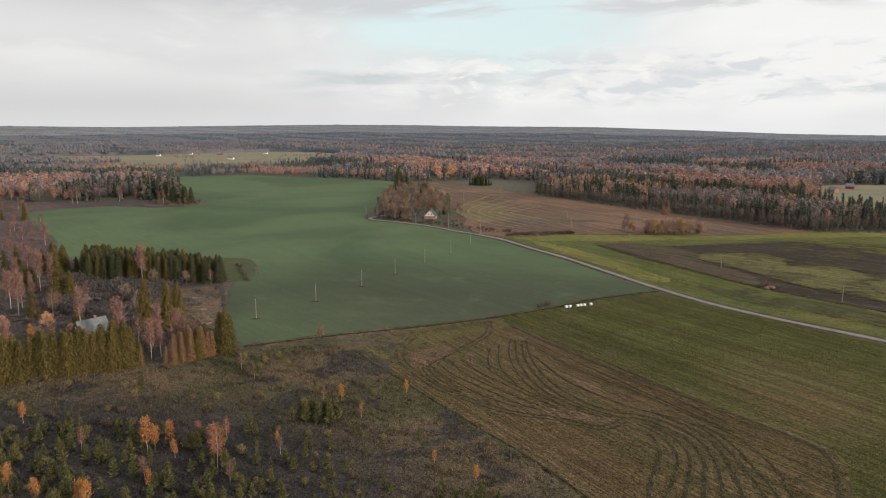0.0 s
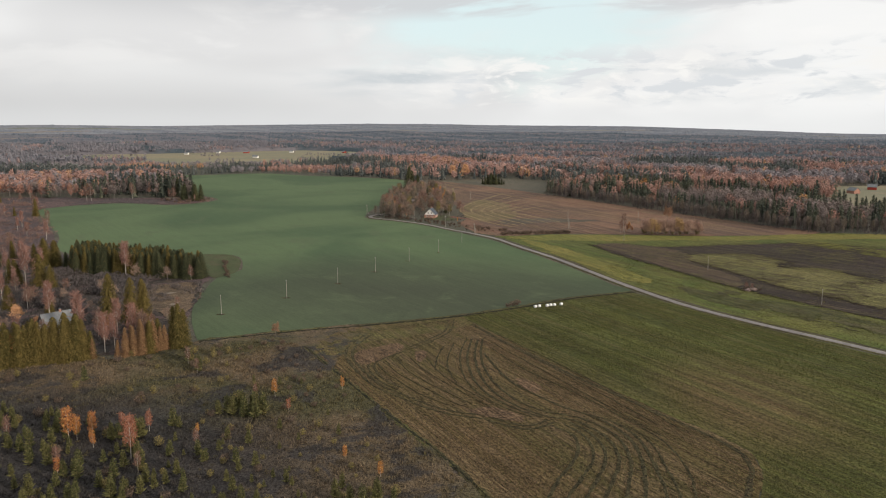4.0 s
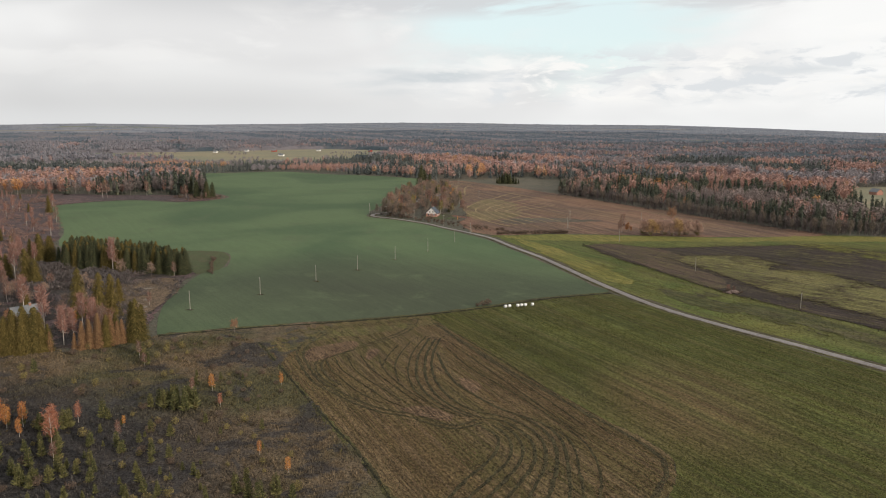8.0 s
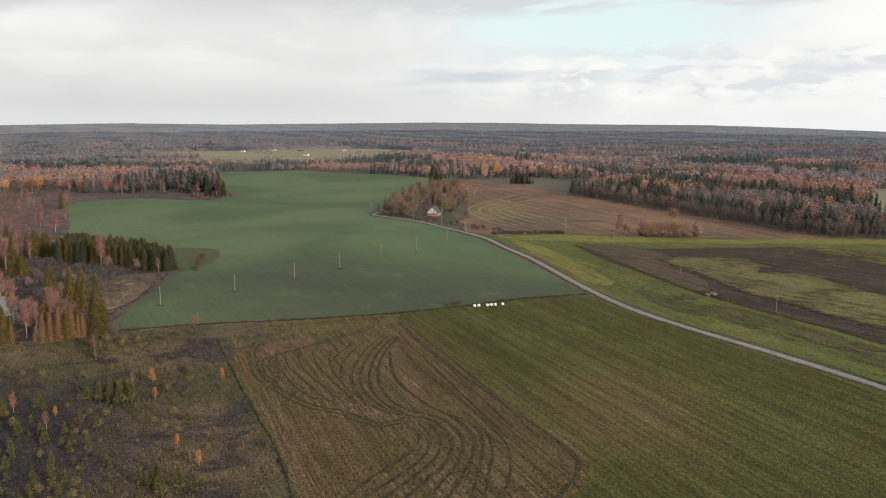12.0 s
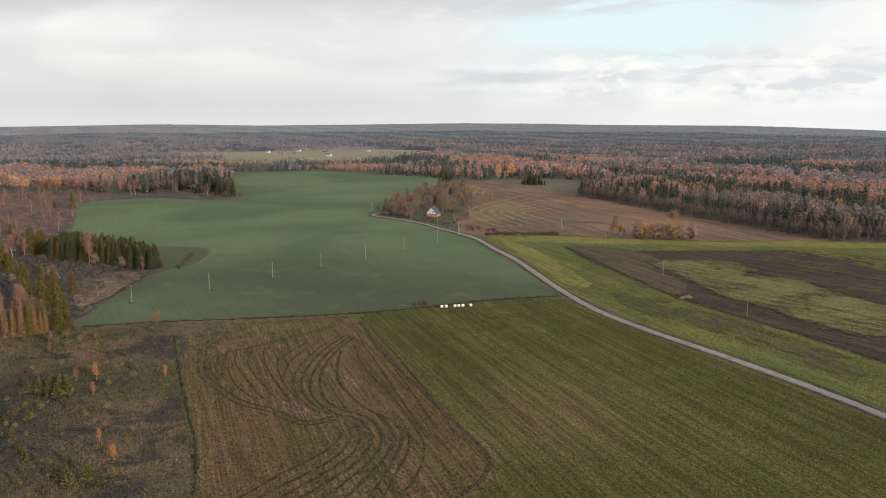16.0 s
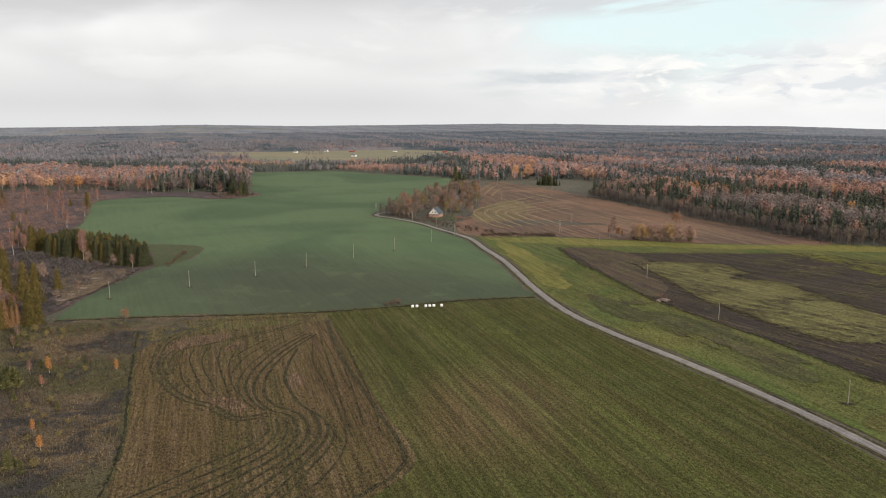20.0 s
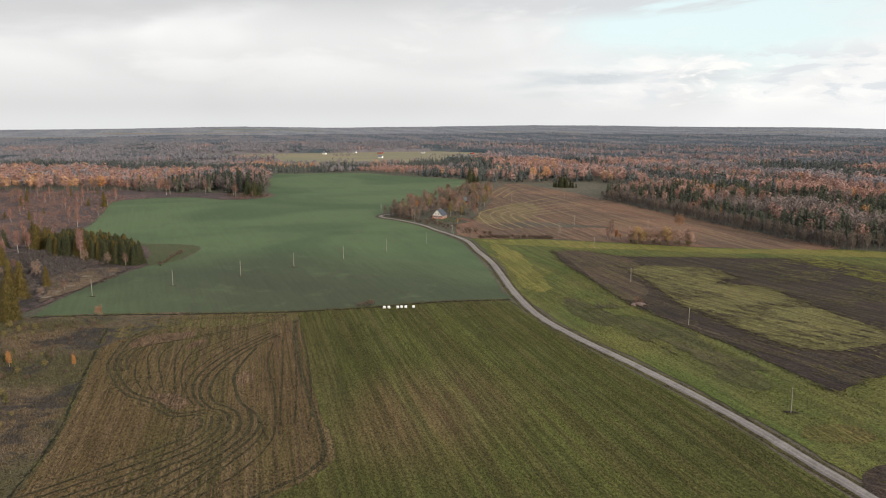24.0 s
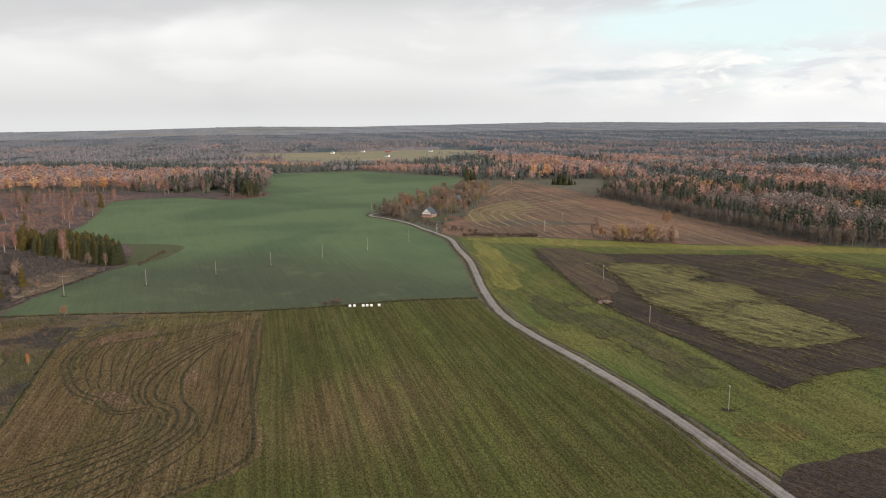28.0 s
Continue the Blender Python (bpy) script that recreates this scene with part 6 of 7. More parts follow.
dot = np.random.default_rng(95)
hedge = np.vstack([curve_pts(L, 5.0) for L in ([(-840, 1500), (-760, 1490), (-690, 1510)], [(-560, 1520), (-520, 1515)], [(-650, 1640), (-560, 1650)], [(-360, 1600), (-300, 1590), (-250, 1600)], [(-470, 1330), (-430, 1325)], [(-330, 1420), (-280, 1440)])])
hedge = np.vstack([hedge, np.array(strew(PASTURE, 9, 60, 96))]) + dot.normal(0, 2.5, (len(hedge) + 9, 2))
mass("pasture_trees", "small dark trees and hedges standing on far pasture", leaf_bit, 1, hedge, dot.uniform(3.5, 9, len(hedge)), dot.uniform(0, 0.5, len(hedge)), FOREST[1][2], wide=1.6)


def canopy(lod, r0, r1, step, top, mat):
    """The closed roof of far woods, under the tree tops; hides the dark gaps."""
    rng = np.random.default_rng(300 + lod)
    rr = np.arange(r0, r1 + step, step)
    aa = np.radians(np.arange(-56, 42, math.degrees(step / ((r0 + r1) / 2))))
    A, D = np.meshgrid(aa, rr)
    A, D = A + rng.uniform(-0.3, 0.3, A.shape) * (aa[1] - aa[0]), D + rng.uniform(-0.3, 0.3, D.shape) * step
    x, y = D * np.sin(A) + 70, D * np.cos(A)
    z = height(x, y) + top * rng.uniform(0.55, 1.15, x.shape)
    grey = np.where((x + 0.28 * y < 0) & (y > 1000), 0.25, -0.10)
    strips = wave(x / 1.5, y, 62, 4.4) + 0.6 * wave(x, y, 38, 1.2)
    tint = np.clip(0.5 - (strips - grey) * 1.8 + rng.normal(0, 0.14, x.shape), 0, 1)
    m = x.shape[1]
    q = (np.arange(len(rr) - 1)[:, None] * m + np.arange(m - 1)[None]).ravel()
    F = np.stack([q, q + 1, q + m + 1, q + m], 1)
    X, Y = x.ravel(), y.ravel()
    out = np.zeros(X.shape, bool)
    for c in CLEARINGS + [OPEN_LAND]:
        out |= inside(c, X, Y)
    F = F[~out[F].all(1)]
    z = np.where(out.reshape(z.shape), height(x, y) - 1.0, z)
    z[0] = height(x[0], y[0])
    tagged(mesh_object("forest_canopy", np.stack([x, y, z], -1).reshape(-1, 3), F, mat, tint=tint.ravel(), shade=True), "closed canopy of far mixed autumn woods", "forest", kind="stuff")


# canopy colours go paler and bluer outward: distance haze put into them
canopy(2, 1420, 2420, 14, 8.5, canopy_mat("hazed_distant_canopy", (0.064, 0.083, 0.095), (0.160, 0.146, 0.154)))
canopy(3, 2380, 3520, 19, 6.0, canopy_mat("hazed_far_canopy", (0.088, 0.110, 0.134), (0.158, 0.154, 0.170)))
canopy(4, 3500, 5500, 25, 4.2, canopy_mat("hazed_skyline_canopy", (0.165, 0.184, 0.214), (0.232, 0.235, 0.256)))

def rim_bit(lod, seed):
    """A slim leafless tree of the forest's edge: upright twigs from the ground to the top."""
    rng = np.random.default_rng(seed)
    return clumps(46, (0, 0, 0.52), (0.085, 0.085, 0.47), 0.016, rng, 0.1, 5.5, 0.6)


rim = np.random.default_rng(91)
rim_l = np.repeat(RIM, 2, 0)
rim_xy = rim_l + np.repeat(side(RIM), 2, 0) * -rim.uniform(0, 15, len(rim_l))[:, None] + rim.normal(0, 0.4, rim_l.shape)
mass("forest_rim", "dense leafless grey trees along the edge of the forest", rim_bit, 0, rim_xy, rim.uniform(7.5, 11.5, len(rim_l)), np.clip(0.5 + 0.5 * wave(rim_xy[:, 0], rim_xy[:, 1], 22, 1.0) + rim.normal(0, 0.2, len(rim_l)), 0, 1), M_RIM)
mass("rim_stems", "grey slim stems along the edge of the forest", stem_bit, 0, rim_xy, rim.uniform(7, 11, len(rim_l)), rim.uniform(0, 1, len(rim_l)), M_RIM)


def thicket(label, poly, n, size, seed, mat=None):
    rng = np.random.default_rng(seed)
    P = np.array(poly, float)
    xy = rng.uniform(P.min(0), P.max(0), (n * 4, 2))
    xy = xy[inside(P, xy[:, 0], xy[:, 1]) & (wave(xy[:, 0], xy[:, 1], 14, seed) > -0.25)][:n]
    mass("scrub", label, scrub_bit, 0, xy, rng.uniform(*size, len(xy)), rng.uniform(0, 1, len(xy)), mat or M_SCRUB, "scrub")


thicket("tangled leafless grey-brown thicket round the farm", [(-173.5, 222.5), (-122.3, 212), (-89.7, 222.3), (-80, 252.2), (-89.4, 293), (-102.4, 326), (-172.5, 342.9), (-245.5, 355.2), (-243.4, 279.7)], 900, (1.2, 3.0), 71)
thicket("dense dark grey blackthorn thicket behind the farmhouse", [(-188.9, 344.1), (-171.5, 344.1), (-147.6, 333.4), (-124, 316), (-122, 292), (-122.9, 268), (-135.4, 264), (-157.8, 280)], 900, (2.0, 4.2), 77, M_BLACK)
thicket("reddish scrub on felled forest ground", heath, 2700, (0.9, 2.6), 72, M_HSCRUB)
thicket("low scrub along the tongue of woodland", [(-278.2, 667.2), (-242.2, 635.8), (-217.8, 655.4), (-223.7, 673.2), (-263.9, 694.9)], 160, (0.8, 2.0), 73, M_HSCRUB)
thicket("bare undergrowth along the edge of the forest", [(96, 750), (131, 702), (157, 654), (212, 562), (256, 502), (290, 500), (400, 474), (404, 484), (294, 510), (262, 510), (220, 568), (166, 660), (138, 708), (104, 756)], 420, (1.2, 3.5), 74)
thicket("low bare scrub in rough grassland", [(-132.3, 187.2), (-71.3, 211.7), (-45.8, 232), (-31.4, 220.9), (-18.2, 197.8), (-3, 172.9), (12, 140.4), (0, 105), (-140, 100)], 520, (0.4, 1.1), 75, M_GRASS)
thicket("bare garden shrubs among the trees", [(-50.6, 556.8), (-30.3, 543.7), (8, 527.2), (20, 546.2), (14, 601.1), (0, 701.2), (-40.2, 783.3), (-56.3, 704.2), (-55.5, 595.8)], 260, (0.8, 2.2), 76)


# ---- poles, bales, stones, houses ----
def box(bm, x0, x1, y0, y1, z0, z1, bevel=0.0):
    r = bmesh.ops.create_cube(bm, size=1, matrix=Matrix.LocRotScale(((x0 + x1) / 2, (y0 + y1) / 2, (z0 + z1) / 2), None, (x1 - x0, y1 - y0, z1 - z0)))
    if bevel:
        ed = list({e for v in r["verts"] for e in v.link_edges})
        bmesh.ops.bevel(bm, geom=ed, offset=bevel, segments=1, affect="EDGES")


def bm_box(*a, bevel=0.0):
    bm = bmesh.new()
    box(bm, *a, bevel=bevel)
    return bm


def bm_tube(p, q, r0, r1, n=8):
    bm = bmesh.new()
    V, F = tube(p, q, r0, r1, n)
    vs = [bm.verts.new(v) for v in V]
    for f in F:
        bm.faces.new([vs[k] for k in f])
    bm.faces.new(vs[n:])
    return bm


def utility_pole(x, y, h, turn, arm=True, strut=False):
    t = thing("utility_pole", "weathered wooden utility pole standing in a field", "utility pole", at(x, y, turn), "utility poles")
    part("post", bm_tube((0, 0, -0.6), (0, 0, h), 0.12, 0.085, 10), M_POLE, t)
    if arm:
        part("crossarm", bm_box(-0.6, 0.6, 0.10, 0.20, h - 0.55, h - 0.43, bevel=0.015), M_POLE, t)
        for k in (-0.5, -0.2, 0.2, 0.5):
            part("insulator", bm_tube((k, 0.15, h - 0.43), (k, 0.15, h - 0.25), 0.05, 0.03, 8), M_INS, t)
    else:
        for k in (-0.16, 0.16):
            hook = part("hook", bm_tube((0, 0, h - 0.35 - k * 0.6), (k, 0, h - 0.30 - k * 0.6), 0.02, 0.02, 6), M_POLE, t)
            part("insulator", bm_tube((k, 0, h - 0.30 - k * 0.6), (k, 0, h - 0.12 - k * 0.6), 0.05, 0.03, 8), M_INS, hook)
    if strut:
        part("strut", bm_tube((1.9, 0, -0.6), (0.06, 0, h * 0.86), 0.12, 0.09, 8), M_POLE, t)
    return t


for x, y in ((-70, 262.7), (-53, 293.5), (-37.3, 324.6), (-23.9, 353.7), (-9.8, 384.7), (4.6, 414.1), (17.3, 450)):
    utility_pole(x, y, 7.6, -28, False)
for x, y, h in ((196, 222, 7.0), (172, 303, 7.0), (147, 375, 7.2), (121, 463, 7.2), (97, 560, 7.5), (150, 556, 7.5)):
    utility_pole(x, y, h, 16, False)
for x, y, s in ((25.1, 481.4, True), (4, 514.7, False), (-20.2, 534.9, False), (-44.5, 551.6, False), (-60.7, 566.9, True), (-12, 861.7, False), (20, 700.5, False), (62, 760, False), (92, 515, True)):
    utility_pole(x, y, 8.0, 40, True, s)


POLES = [(-70, 262.7), (-53, 293.5), (-37.3, 324.6), (-23.9, 353.7), (-9.8, 384.7), (4.6, 414.1), (196, 222), (172, 303), (147, 375), (121, 463)]
weeds = np.array([(x + PLACED.normal(0, 1.1), y + PLACED.normal(0, 0.5)) for x, y in POLES for _ in range(14)])
mass("pole_weeds", "dark weeds left standing round the poles", scrub_bit, 0, weeds, PLACED.uniform(0.25, 0.6, len(weeds)), PLACED.uniform(0, 1, len(weeds)), M_GRASS, "weeds")


for n, (x, y) in enumerate(((196, 222), (172, 303), (147, 375), (-70, 262.7), (-53, 293.5), (-37.3, 324.6), (-23.9, 353.7))):
    w = 1.0 if x > 0 else 0.6
    field("bare_earth", [(x - 2.3 * w, y - 0.2), (x - 1.0 * w, y - 0.9 * w), (x + 0.9 * w, y - 0.8 * w), (x + 2.4 * w, y + 0.2), (x + 0.9 * w, y + 1.0 * w), (x - 1.2 * w, y + 0.9 * w)], M_PLOUGH, 0.27 if (x, y) == (172, 303) else 0.09, 0.8, "dark unploughed earth round a pole", 0.35, 150 + n, relief=0.16)


def brush_pile(x, y, turn, n, seed):
    rng = np.random.default_rng(seed)
    t = thing("brush_pile", "heap of cut grey branches at the field edge", "brush pile", at(x, y, turn), "brush piles")
    for _ in range(n):
        a, L = rng.uniform(-0.5, 0.5), rng.uniform(1.8, 3.6)
        c = np.array([rng.normal(0, 0.9), rng.normal(0, 0.5), rng.uniform(0.15, 0.9)])
        d = np.array([math.cos(a), math.sin(a), rng.normal(0, 0.12)]) * L / 2
        part("branch", bm_tube(tuple(c - d), tuple(c + d), rng.uniform(0.07, 0.14), 0.04, 5), M_WOODG, t)


for n, (x, y, a) in enumerate(((-94, 275, 60), (-88.5, 262, 80), (-104, 296, 40), (-85, 253, 70))):
    brush_pile(x, y, a, 16, 400 + n)


def bale(x, y, turn):
    bm = bmesh.new()
    n, r, L = 20, 0.68, 1.25
    prof = [(-L / 2, r * 0.72), (-L / 2 + 0.03, r * 0.90), (-L / 2 + 0.12, r), (-0.2, r * 1.015), (0.2, r * 1.01), (L / 2 - 0.12, r), (L / 2 - 0.03, r * 0.90), (L / 2, r * 0.72)]
    rings = [[bm.verts.new((xx, rr * math.cos(2 * math.pi * k / n), 0.62 + max(rr * math.sin(2 * math.pi * k / n), -0.62))) for k in range(n)] for xx, rr in prof]
    for a, b in zip(rings, rings[1:]):
        for k in range(n):
            bm.faces.new((a[k], a[(k + 1) % n], b[(k + 1) % n], b[k]))
    bm.faces.new(rings[0][::-1]), bm.faces.new(rings[-1])
    for f in bm.faces:
        f.smooth = True
    ob = part("silage_bale", bm, M_BALE, None)
    ob.matrix_world = at(x, y, turn, 0.86, 0.06)
    tagged(ob, "round hay bale wrapped in white plastic film", "bale", "row of bales")


for x, y, a in ((51.4, 292.8, 32), (53.1, 293.6, 28), (56.5, 294.9, 35), (58, 295.7, 25), (59.6, 296.3, 40), (62.6, 297.6, 30)):
    bale(x, y, a)

heap = thing("stone_heap", "heap of grey field stones on ploughed soil", "stone heap", at(152.7, 329, 20))
rs = np.random.default_rng(9)
for k in range(70):
    a, d = rs.uniform(0, 6.3), rs.uniform(0, 1) ** 0.6
    px, py = math.cos(a) * d * 3.4, math.sin(a) * d * 1.8
    r = rs.uniform(0.28, 0.6)
    bm = bmesh.new()
    bmesh.ops.create_icosphere(bm, subdivisions=1, radius=r)
    for v in bm.verts:
        v.co *= rs.uniform(0.78, 1.15)
        v.co.z *= 0.75
    bmesh.ops.translate(bm, vec=(px, py, r * 0.3 + 1.3 * (1 - d) ** 0.8), verts=bm.verts)
    part("stone", bm, M_STONE, heap)


def gable(w, l, z0, z1, rise, over=0.0, thick=0.0):
    """A gabled prism: ridge along y; thick > 0: two roof slabs."""
    bm = bmesh.new()
    if not thick:
        a = [bm.verts.new(p) for p in ((-w / 2, -l / 2, z0), (w / 2, -l / 2, z0), (w / 2, -l / 2, z1), (0, -l / 2, z1 + rise), (-w / 2, -l / 2, z1))]
        b = [bm.verts.new((v.co.x, l / 2, v.co.z)) for v in a]
        bm.faces.new(a), bm.faces.new(b[::-1])
        for k in range(5):
            bm.faces.new((a[k], b[k], b[(k + 1) % 5], a[(k + 1) % 5]))
        return bm
    s = rise / (w / 2)
    for sg in (-1, 1):
        e = w / 2 + over
        q = [(0, z1 + rise + 0.05), (sg * e, z1 + rise + 0.05 - s * e), (sg * e, z1 + rise + 0.05 + thick - s * e), (0, z1 + rise + 0.05 + thick)]
        f = [bm.verts.new((x, -l / 2 - over, z)) for x, z in q]
        g = [bm.verts.new((x, l / 2 + over, z)) for x, z in q]
        bm.faces.new(f), bm.faces.new(g[::-1])
        for k in range(4):
            bm.faces.new((f[k], g[k], g[(k + 1) % 4], f[(k + 1) % 4]))
    bmesh.ops.recalc_face_normals(bm, faces=bm.faces)
    return bm


def window(house, x, y, z, w, h, axis, frame_mat):
    """A framed window set into a wall that faces along the axis ('x+', 'x-', 'y-', 'y+')."""
    s = -1 if axis[1] == "-" else 1
    def slab(a, b, za, zb, d0, d1):
        lo, hi = min(s * d0, s * d1), max(s * d0, s * d1)
        return bm_box(x + a, x + b, y + lo, y + hi, z + za, z + zb) if axis[0] == "y" else bm_box(x + lo, x + hi, y + a, y + b, z + za, z + zb)
    win = part("window", slab(-w / 2, w / 2, 0, h, -0.02, 0.03), M_GLASS, house)
    for a, b, za, zb in ((-w / 2 - 0.1, w / 2 + 0.1, -0.1, 0.0), (-w / 2 - 0.1, w / 2 + 0.1, h, h + 0.1), (-w / 2 - 0.1, -w / 2, 0, h), (w / 2, w / 2 + 0.1, 0, h), (-0.04, 0.04, 0, h)):
        part("frame", slab(a, b, za, zb, 0.0, 0.07), frame_mat, win)


def cottage(name, label, x, y, turn, w, l, eaves, rise, wall, roof, upper=None, chimney=True, windows=True):
    t = thing(name, label, "house", at(x, y, turn))
    if upper:
        part("lower_wall", bm_box(-w / 2 - 0.05, w / 2 + 0.05, -l / 2 - 0.05, l / 2 + 0.05, -0.6, eaves * 0.92), wall, t, "pale red brick ground floor")
        part("gable_wall", gable(w, l, eaves * 0.9, eaves, rise), upper, t, "white plastered gable")
    else:
        part("wall", gable(w, l, -0.6, eaves, rise), wall, t)
    part("roof", gable(w, l, 0, eaves, rise, 0.4, 0.16), roof, t)
    if chimney:
        c = part("chimney", bm_box(-0.35, 0.35, l * 0.12, l * 0.12 + 0.7, eaves + rise * 0.6, eaves + rise + 0.9, bevel=0.03), M_BRICK, t)
        part("cap", bm_box(-0.42, 0.42, l * 0.12 - 0.07, l * 0.12 + 0.77, eaves + rise + 0.9, eaves + rise + 1.0), M_ROOFG, c)
    if windows:
        for k in (-1, 1):
            window(t, k * w * 0.24, -l / 2 - (0.05 if upper else 0), eaves * 0.35, 1.1, 1.3, "y-", M_WALLW)
            window(t, k * w * 0.14, -l / 2, eaves + 0.5, 0.8, 1.1, "y-", M_WALLW)
            for f in (-0.3, 0.0, 0.3):
                window(t, k * (w / 2 + (0.05 if upper else 0)), f * l, eaves * 0.35, 1.1, 1.3, "x+" if k > 0 else "x-", M_WALLW)
        d = part("door", bm_box(-0.5, 0.5, -l / 2 - 0.12, -l / 2 - 0.04, 0, 2.05, bevel=0.02), M_WOODG, t)
        part("handle", bm_box(0.34, 0.42, -l / 2 - 0.18, -l / 2 - 0.12, 0.95, 1.08), M_INS, d)
    return t


house = cottage("white_house", "white gabled house with pale red brick ground floor and blue-grey roof", -9.5, 564, -10, 8.6, 8.0, 2.6, 4.4, M_BRICK, M_ROOFB, M_WALLW)
cottage("shed", "old grey-roofed shed behind spruces", -161.9, 245.9, 70, 5.0, 8.0, 2.3, 2.2, M_WOODG, M_ROOFG, None, False, False)
part("porch_roof", bm_box(-5.3, -4.3, -3.6, 2.0, 2.1, 2.25, bevel=0.03), M_ROOFB, house)
part("terrace", bm_box(-4.4, 4.4, -6.0, -4.1, -0.6, 0.5, bevel=0.04), M_BRICK, house, "low pale red brick terrace wall")
cottage("farmhouse", "old farmhouse with grey slate roof and pale gable among trees", -119.5, 237.5, -38, 7.4, 9.5, 2.5, 3.8, M_WOODG, M_ROOFG, None)
cottage("cottage", "small house with a white gable behind bare trees", -17, 670, -35, 6.0, 8.0, 2.6, 3.2, M_RED, M_ROOFG, None)
cottage("shed", "grey-roofed outbuilding behind bare trees", -39, 755, -60, 7.0, 16.0, 2.8, 2.4, M_WOODG, M_ROOFG, None, False, False)
cottage("shed", "small dark shed beside the trees", -31, 610, -20, 4.0, 6.0, 2.3, 1.6, M_WOODG, M_ROOFB, None, False, False)
for x, y, a, w, l, wall, lab in ((511, 800, 80, 10, 22, M_RED, "red barn with a white roof in a clearing"), (427, 790, 20, 8, 10, M_BRICK, "orange farmhouse at a forest clearing"), (470, 835, 60, 7, 9, M_RED, "small red outbuilding in a clearing"),
                                 (467, 1150, 30, 8, 12, M_BRICK, "orange-walled house among forest trees")):
    cottage("barn", lab, x, y, a, w, l, 3.2, 3.0, wall, M_ROOFG, None, False, False)
for x, y, a, w, l, wall in ((-631, 1616, 80, 6, 9, M_WALLW), (-584, 1689, 70, 6, 9, M_WALLW), (-521, 1700, 85, 7, 12, M_RED), (-430, 1479, 75, 6, 10, M_WALLW), (-441, 1502, 60, 5, 8, M_WALLW), (-426, 1751, 80, 6, 9, M_WALLW), (-829, 1647, 80, 7, 18, M_WALLW), (-295, 1739, 40, 7, 10, M_RED)):
    cottage("barn", "pale farm building on distant pasture", x, y, a, w, l, 3.0, 2.4, wall, M_ROOFG, None, False, False)


# ---- grass tufts ----
def tufts(name, label, poly, n, size, seed, mat):
    rng = np.random.default_rng(seed)
    P = np.array(poly, float)
    lo, hi = P.min(0), P.max(0)
    xy = rng.uniform(lo, hi, (n * 3, 2))
    keep = inside(P, xy[:, 0], xy[:, 1]) & (wave(xy[:, 0], xy[:, 1], 9, 1.0) + rng.normal(0, 0.5, len(xy)) > -0.1)
    xy = xy[keep][:n]
    k, m = len(xy), 4
    a = rng.uniform(0, 6.28, (k, m))
    hgt = size * rng.uniform(0.5, 1.3, (k, m))
    base = np.stack([xy[:, 0, None] + np.cos(a) * size * 0.25, xy[:, 1, None] + np.sin(a) * size * 0.25, np.repeat(height(xy[:, 0], xy[:, 1])[:, None], m, 1) - 0.15], -1)
    tip = base + np.stack([np.cos(a) * hgt * 0.5, np.sin(a) * hgt * 0.5, hgt + 0.25], -1)
    s = np.stack([-np.sin(a), np.cos(a), 0 * a], -1) * size * 0.28
    V = np.stack([base - s, base + s, tip], 2).reshape(-1, 3)
    tint = np.repeat(np.clip(0.5 + 0.4 * wave(xy[:, 0], xy[:, 1], 17, 2.2) + rng.normal(0, 0.2, k), 0, 1), m * 3)
    tagged(mesh_object(name, V, np.arange(len(V)).reshape(-1, 3), mat, tint=tint), label, "grass", kind="stuff")


tufts("dry_grass", "dry brown grass tussocks on rough ground", [(-132.3, 189.3), (-71.3, 215.9), (-43.8, 237.1), (-30.4, 226), (-4, 187.1), (20, 152), (40, 112), (30, 90), (-140, 95)], 26000, 0.55, 61, M_TUSSOCK)
tufts("field_margin_grass", "dry grass along the ditch beside the stubble", [(-30.4, 228.1), (-27.3, 225.9), (10, 171.6), (44, 112), (40, 110), (7, 168.6), (-31.4, 225.1)], 1500, 0.6, 62, M_GRASS)


def blades(name, label, xy, size, seed, mat, tall=0.75):
    """Short plants on the spots, two blades each."""
    rng = np.random.default_rng(seed)
    k, m = len(xy), 2
    b = rng.uniform(0, 6.28, (k, m))
    hgt = size * rng.uniform(0.6, 1.3, (k, m))
    base = np.stack([xy[:, 0, None] + np.cos(b) * size * 0.3, xy[:, 1, None] + np.sin(b) * size * 0.3, np.repeat(height(xy[:, 0], xy[:, 1])[:, None], m, 1) + 0.0], -1)
    tip = base + np.stack([np.cos(b) * hgt * 0.9, np.sin(b) * hgt * 0.9, hgt * tall + 0.08], -1)
    s = np.stack([-np.sin(b), np.cos(b), 0 * b], -1) * size * 0.5
    V = np.stack([base - s, base + s, tip], 2).reshape(-1, 3)
    tint = np.repeat(np.clip(0.5 + 0.4 * wave(xy[:, 0], xy[:, 1], 26, 2.2) + rng.normal(0, 0.25, k), 0, 1), m * 3)
    tagged(mesh_object(name, V, np.arange(len(V)).reshape(-1, 3), mat, tint=tint), label, "crop", kind="stuff")


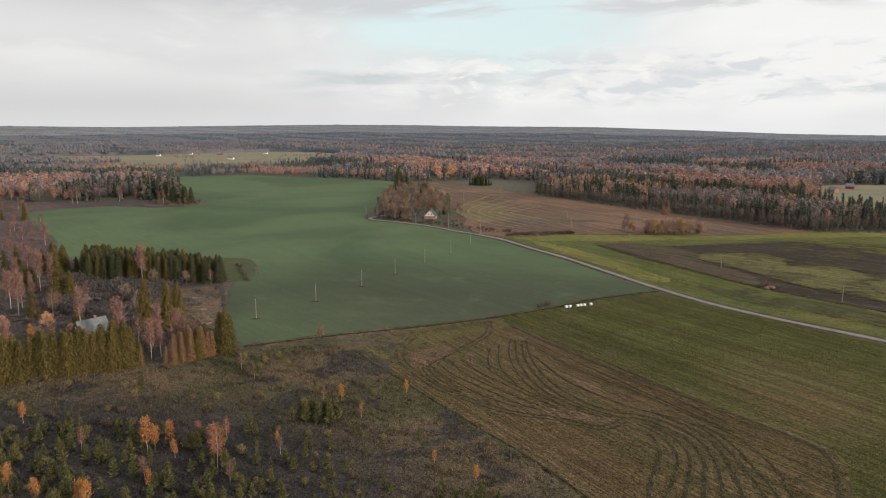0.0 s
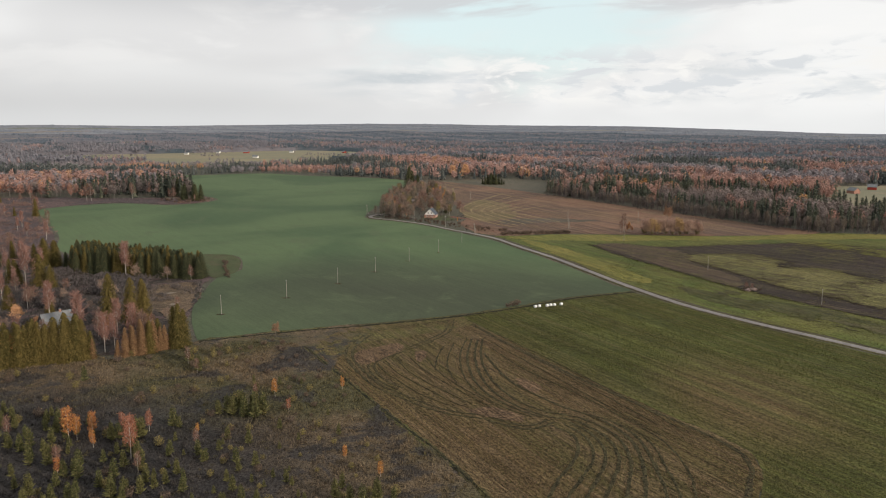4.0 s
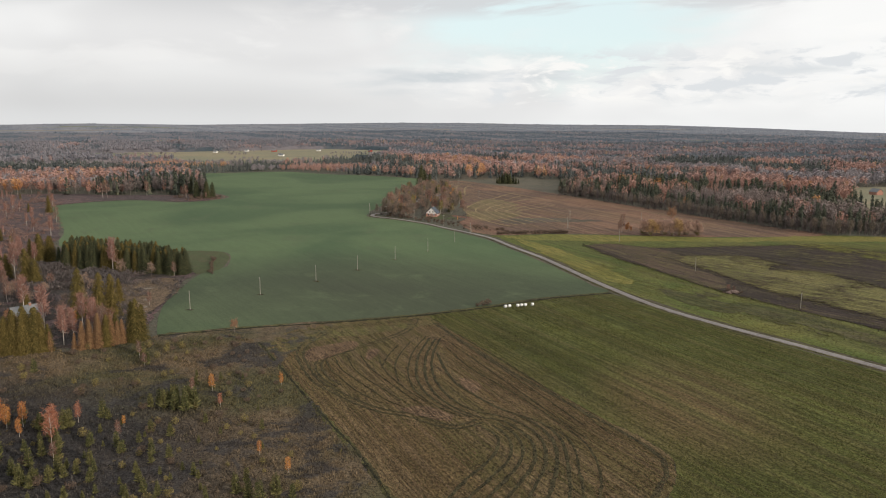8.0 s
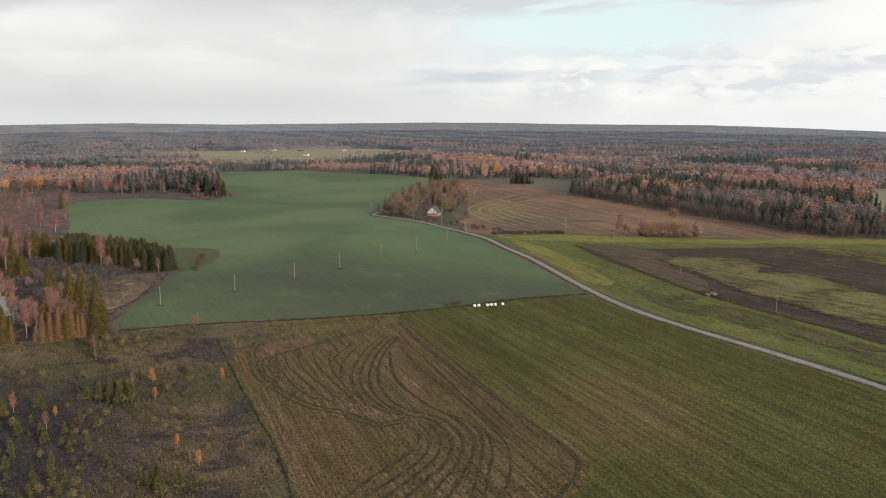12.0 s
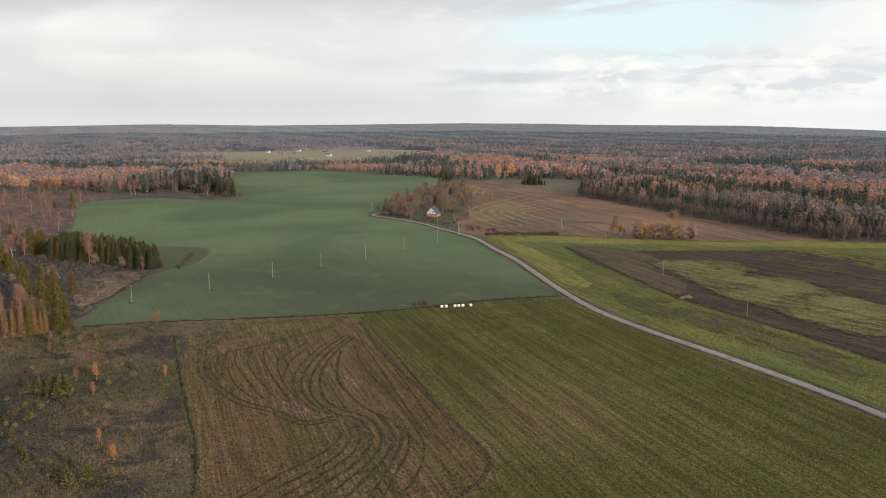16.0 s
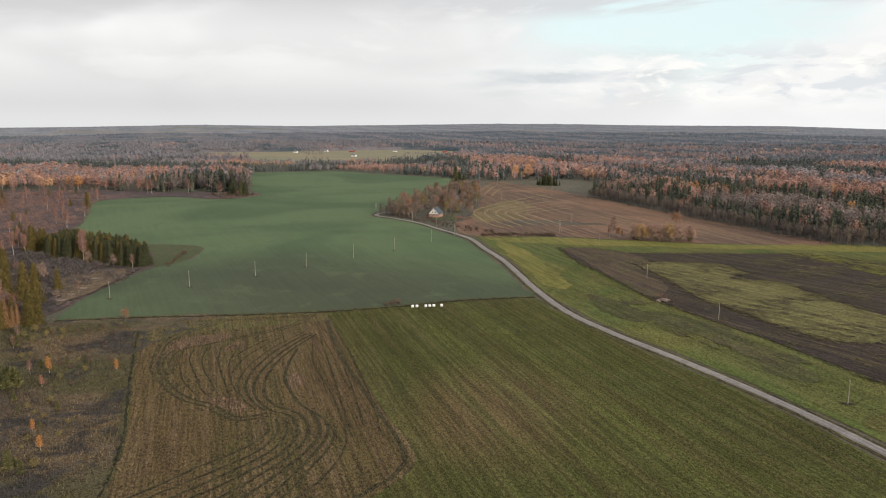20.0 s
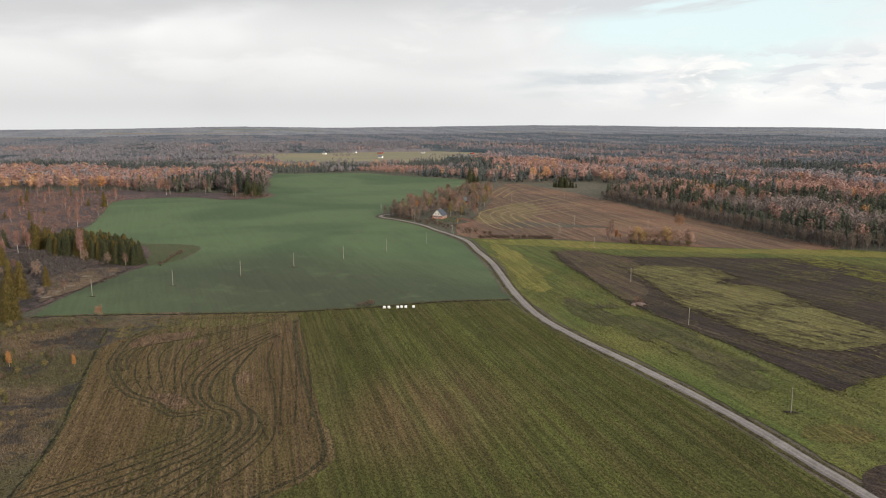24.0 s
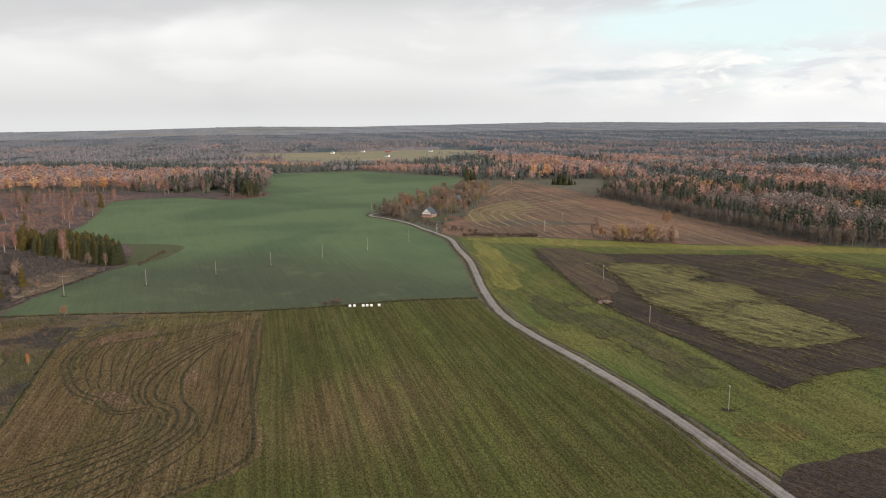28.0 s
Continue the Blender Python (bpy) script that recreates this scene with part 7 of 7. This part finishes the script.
def row_tufts(name, label, poly, turn, across, along, size, seed, mat, ragged=0.22, skip=None, tall=0.75, gaps=-0.35, poor=None):
    """Short plants standing in drill rows."""
    rng = np.random.default_rng(seed)
    P = np.array(poly, float)
    a = radians(turn)
    rowv, acr = np.array([-math.sin(a), math.cos(a)]), np.array([math.cos(a), math.sin(a)])
    u, v = P @ acr, P @ rowv
    U, W = np.meshgrid(np.arange(u.min(), u.max(), across), np.arange(v.min(), v.max(), along))
    U = U + rng.normal(0, ragged * across, U.shape) + 0.5 * np.sin(W / 23.0)
    W = W + rng.uniform(-0.5, 0.5, W.shape) * along
    xy = U.ravel()[:, None] * acr + W.ravel()[:, None] * rowv
    xy = xy[inside(P, xy[:, 0], xy[:, 1])]
    if skip:
        xy = xy[~inside(skip, xy[:, 0], xy[:, 1])]
    if poor:
        e = ((xy[:, 0] - poor[0]) / poor[2]) ** 2 + ((xy[:, 1] - poor[1]) / poor[3]) ** 2
        xy = xy[rng.uniform(size=len(xy)) > 0.92 * np.exp(-e)]
    xy = xy[wave(xy[:, 0], xy[:, 1], 7, 0.4) + rng.normal(0, 0.6, len(xy)) > gaps]
    blades(name, label, xy, size, seed + 1, mat, tall)


CURVED = [(-15, 242), (-16, 224), (-9, 204), (5, 188), (20, 177), (36, 171), (45, 168), (47, 155), (38, 136), (30, 118), (56, 104), (72, 136), (71, 172), (58, 182), (46, 196), (36, 214), (31, 236), (30, 248), (17, 262)]
swing = np.random.default_rng(5)
along = np.vstack([L + side(L) * o + swing.normal(0, 0.13, L.shape) for L in RUTS for o in (-0.95, -0.75, -0.6, 0.6, 0.75, 0.95)])
along = along[swing.uniform(size=len(along)) < 0.85]
blades("stubble_ridges", "straw ridges pushed up beside the curved ruts", along, 0.22, 86, M_STRAW)
row_tufts("stubble_stalks", "short brown straw stubble in drill rows", [p for p in stubble if p[1] > 95] , 32, 1.3, 0.13, 0.25, 81, M_STRAW, 0.09, CURVED)
row_tufts("stubble_leaves", "low green aftergrowth between the stubble rows", [p for p in stubble if p[1] > 95], 32, 0.9, 0.42, 0.19, 91, M_AFTER, 0.3)
row_tufts("fallow_plants", "low yellow-green plants in drill rows", [(19.1, 273.4), (44.1, 290.6), (68, 308), (95, 321), (109, 301), (127, 275), (150, 247), (167.5, 225), (181, 206), (191.5, 189), (200, 176), (209, 158), (190, 118), (120, 100), (76, 104), (81, 128), (88, 144), (92, 155), (90, 166), (74, 190), (54, 220), (27.1, 265.9)], 32, 1.0, 0.25, 0.25, 82, M_LEAFY, 0.20, poor=(104, 196, 20, 30))
tufts("plough_weeds", "thin green weeds scattered over ploughed soil", plough, 5200, 0.36, 83, M_LEAFY)
tufts("regrowth_grass", "low olive tufts on the weedy regrowth", olive, 5200, 0.36, 84, M_GRASS)
tufts("meadow_grass", "low yellow-green tufts beside the gravel road", [(103, 333), (89, 372), (112, 408), (138, 352), (164, 306), (200, 256), (212, 240), (236, 262), (262, 240), (262, 140), (228, 150), (209, 182), (190, 211), (176, 231), (137, 280), (119, 305)], 12000, 0.33, 85, M_MGRASS)

# ---- weeds and clods across the field borders ----
def border(name, label, poly, n, spread, size, seed, mat):
    rng = np.random.default_rng(seed)
    L = curve_pts(list(poly) + [poly[0]], 0.5)
    w = rng.integers(0, len(L), n)
    run = rng.normal(0, spread, n)
    xy = L[w] + side(L)[w] * rng.normal(0, spread * 0.45, n)[:, None] + np.stack([-np.sin(radians(32)) * run, np.cos(radians(32)) * run], 1)
    blades(name, label, xy, size, seed + 1, mat, 0.45)


border("soil_clods", "dark clods turned over the border of the regrowth", olive, 5200, 5.0, 0.50, 301, M_CLOD)
border("border_weeds", "olive weeds spreading into the ploughed soil", olive, 3600, 6.0, 0.42, 303, M_BWEED)
border("border_weeds", "green weeds along the border of the ploughed soil", plough, 3000, 4.0, 0.28, 305, M_MGRASS)
border("soil_clods", "dark clods thrown over the grass border", plough, 5200, 3.0, 0.34, 307, M_CLOD)
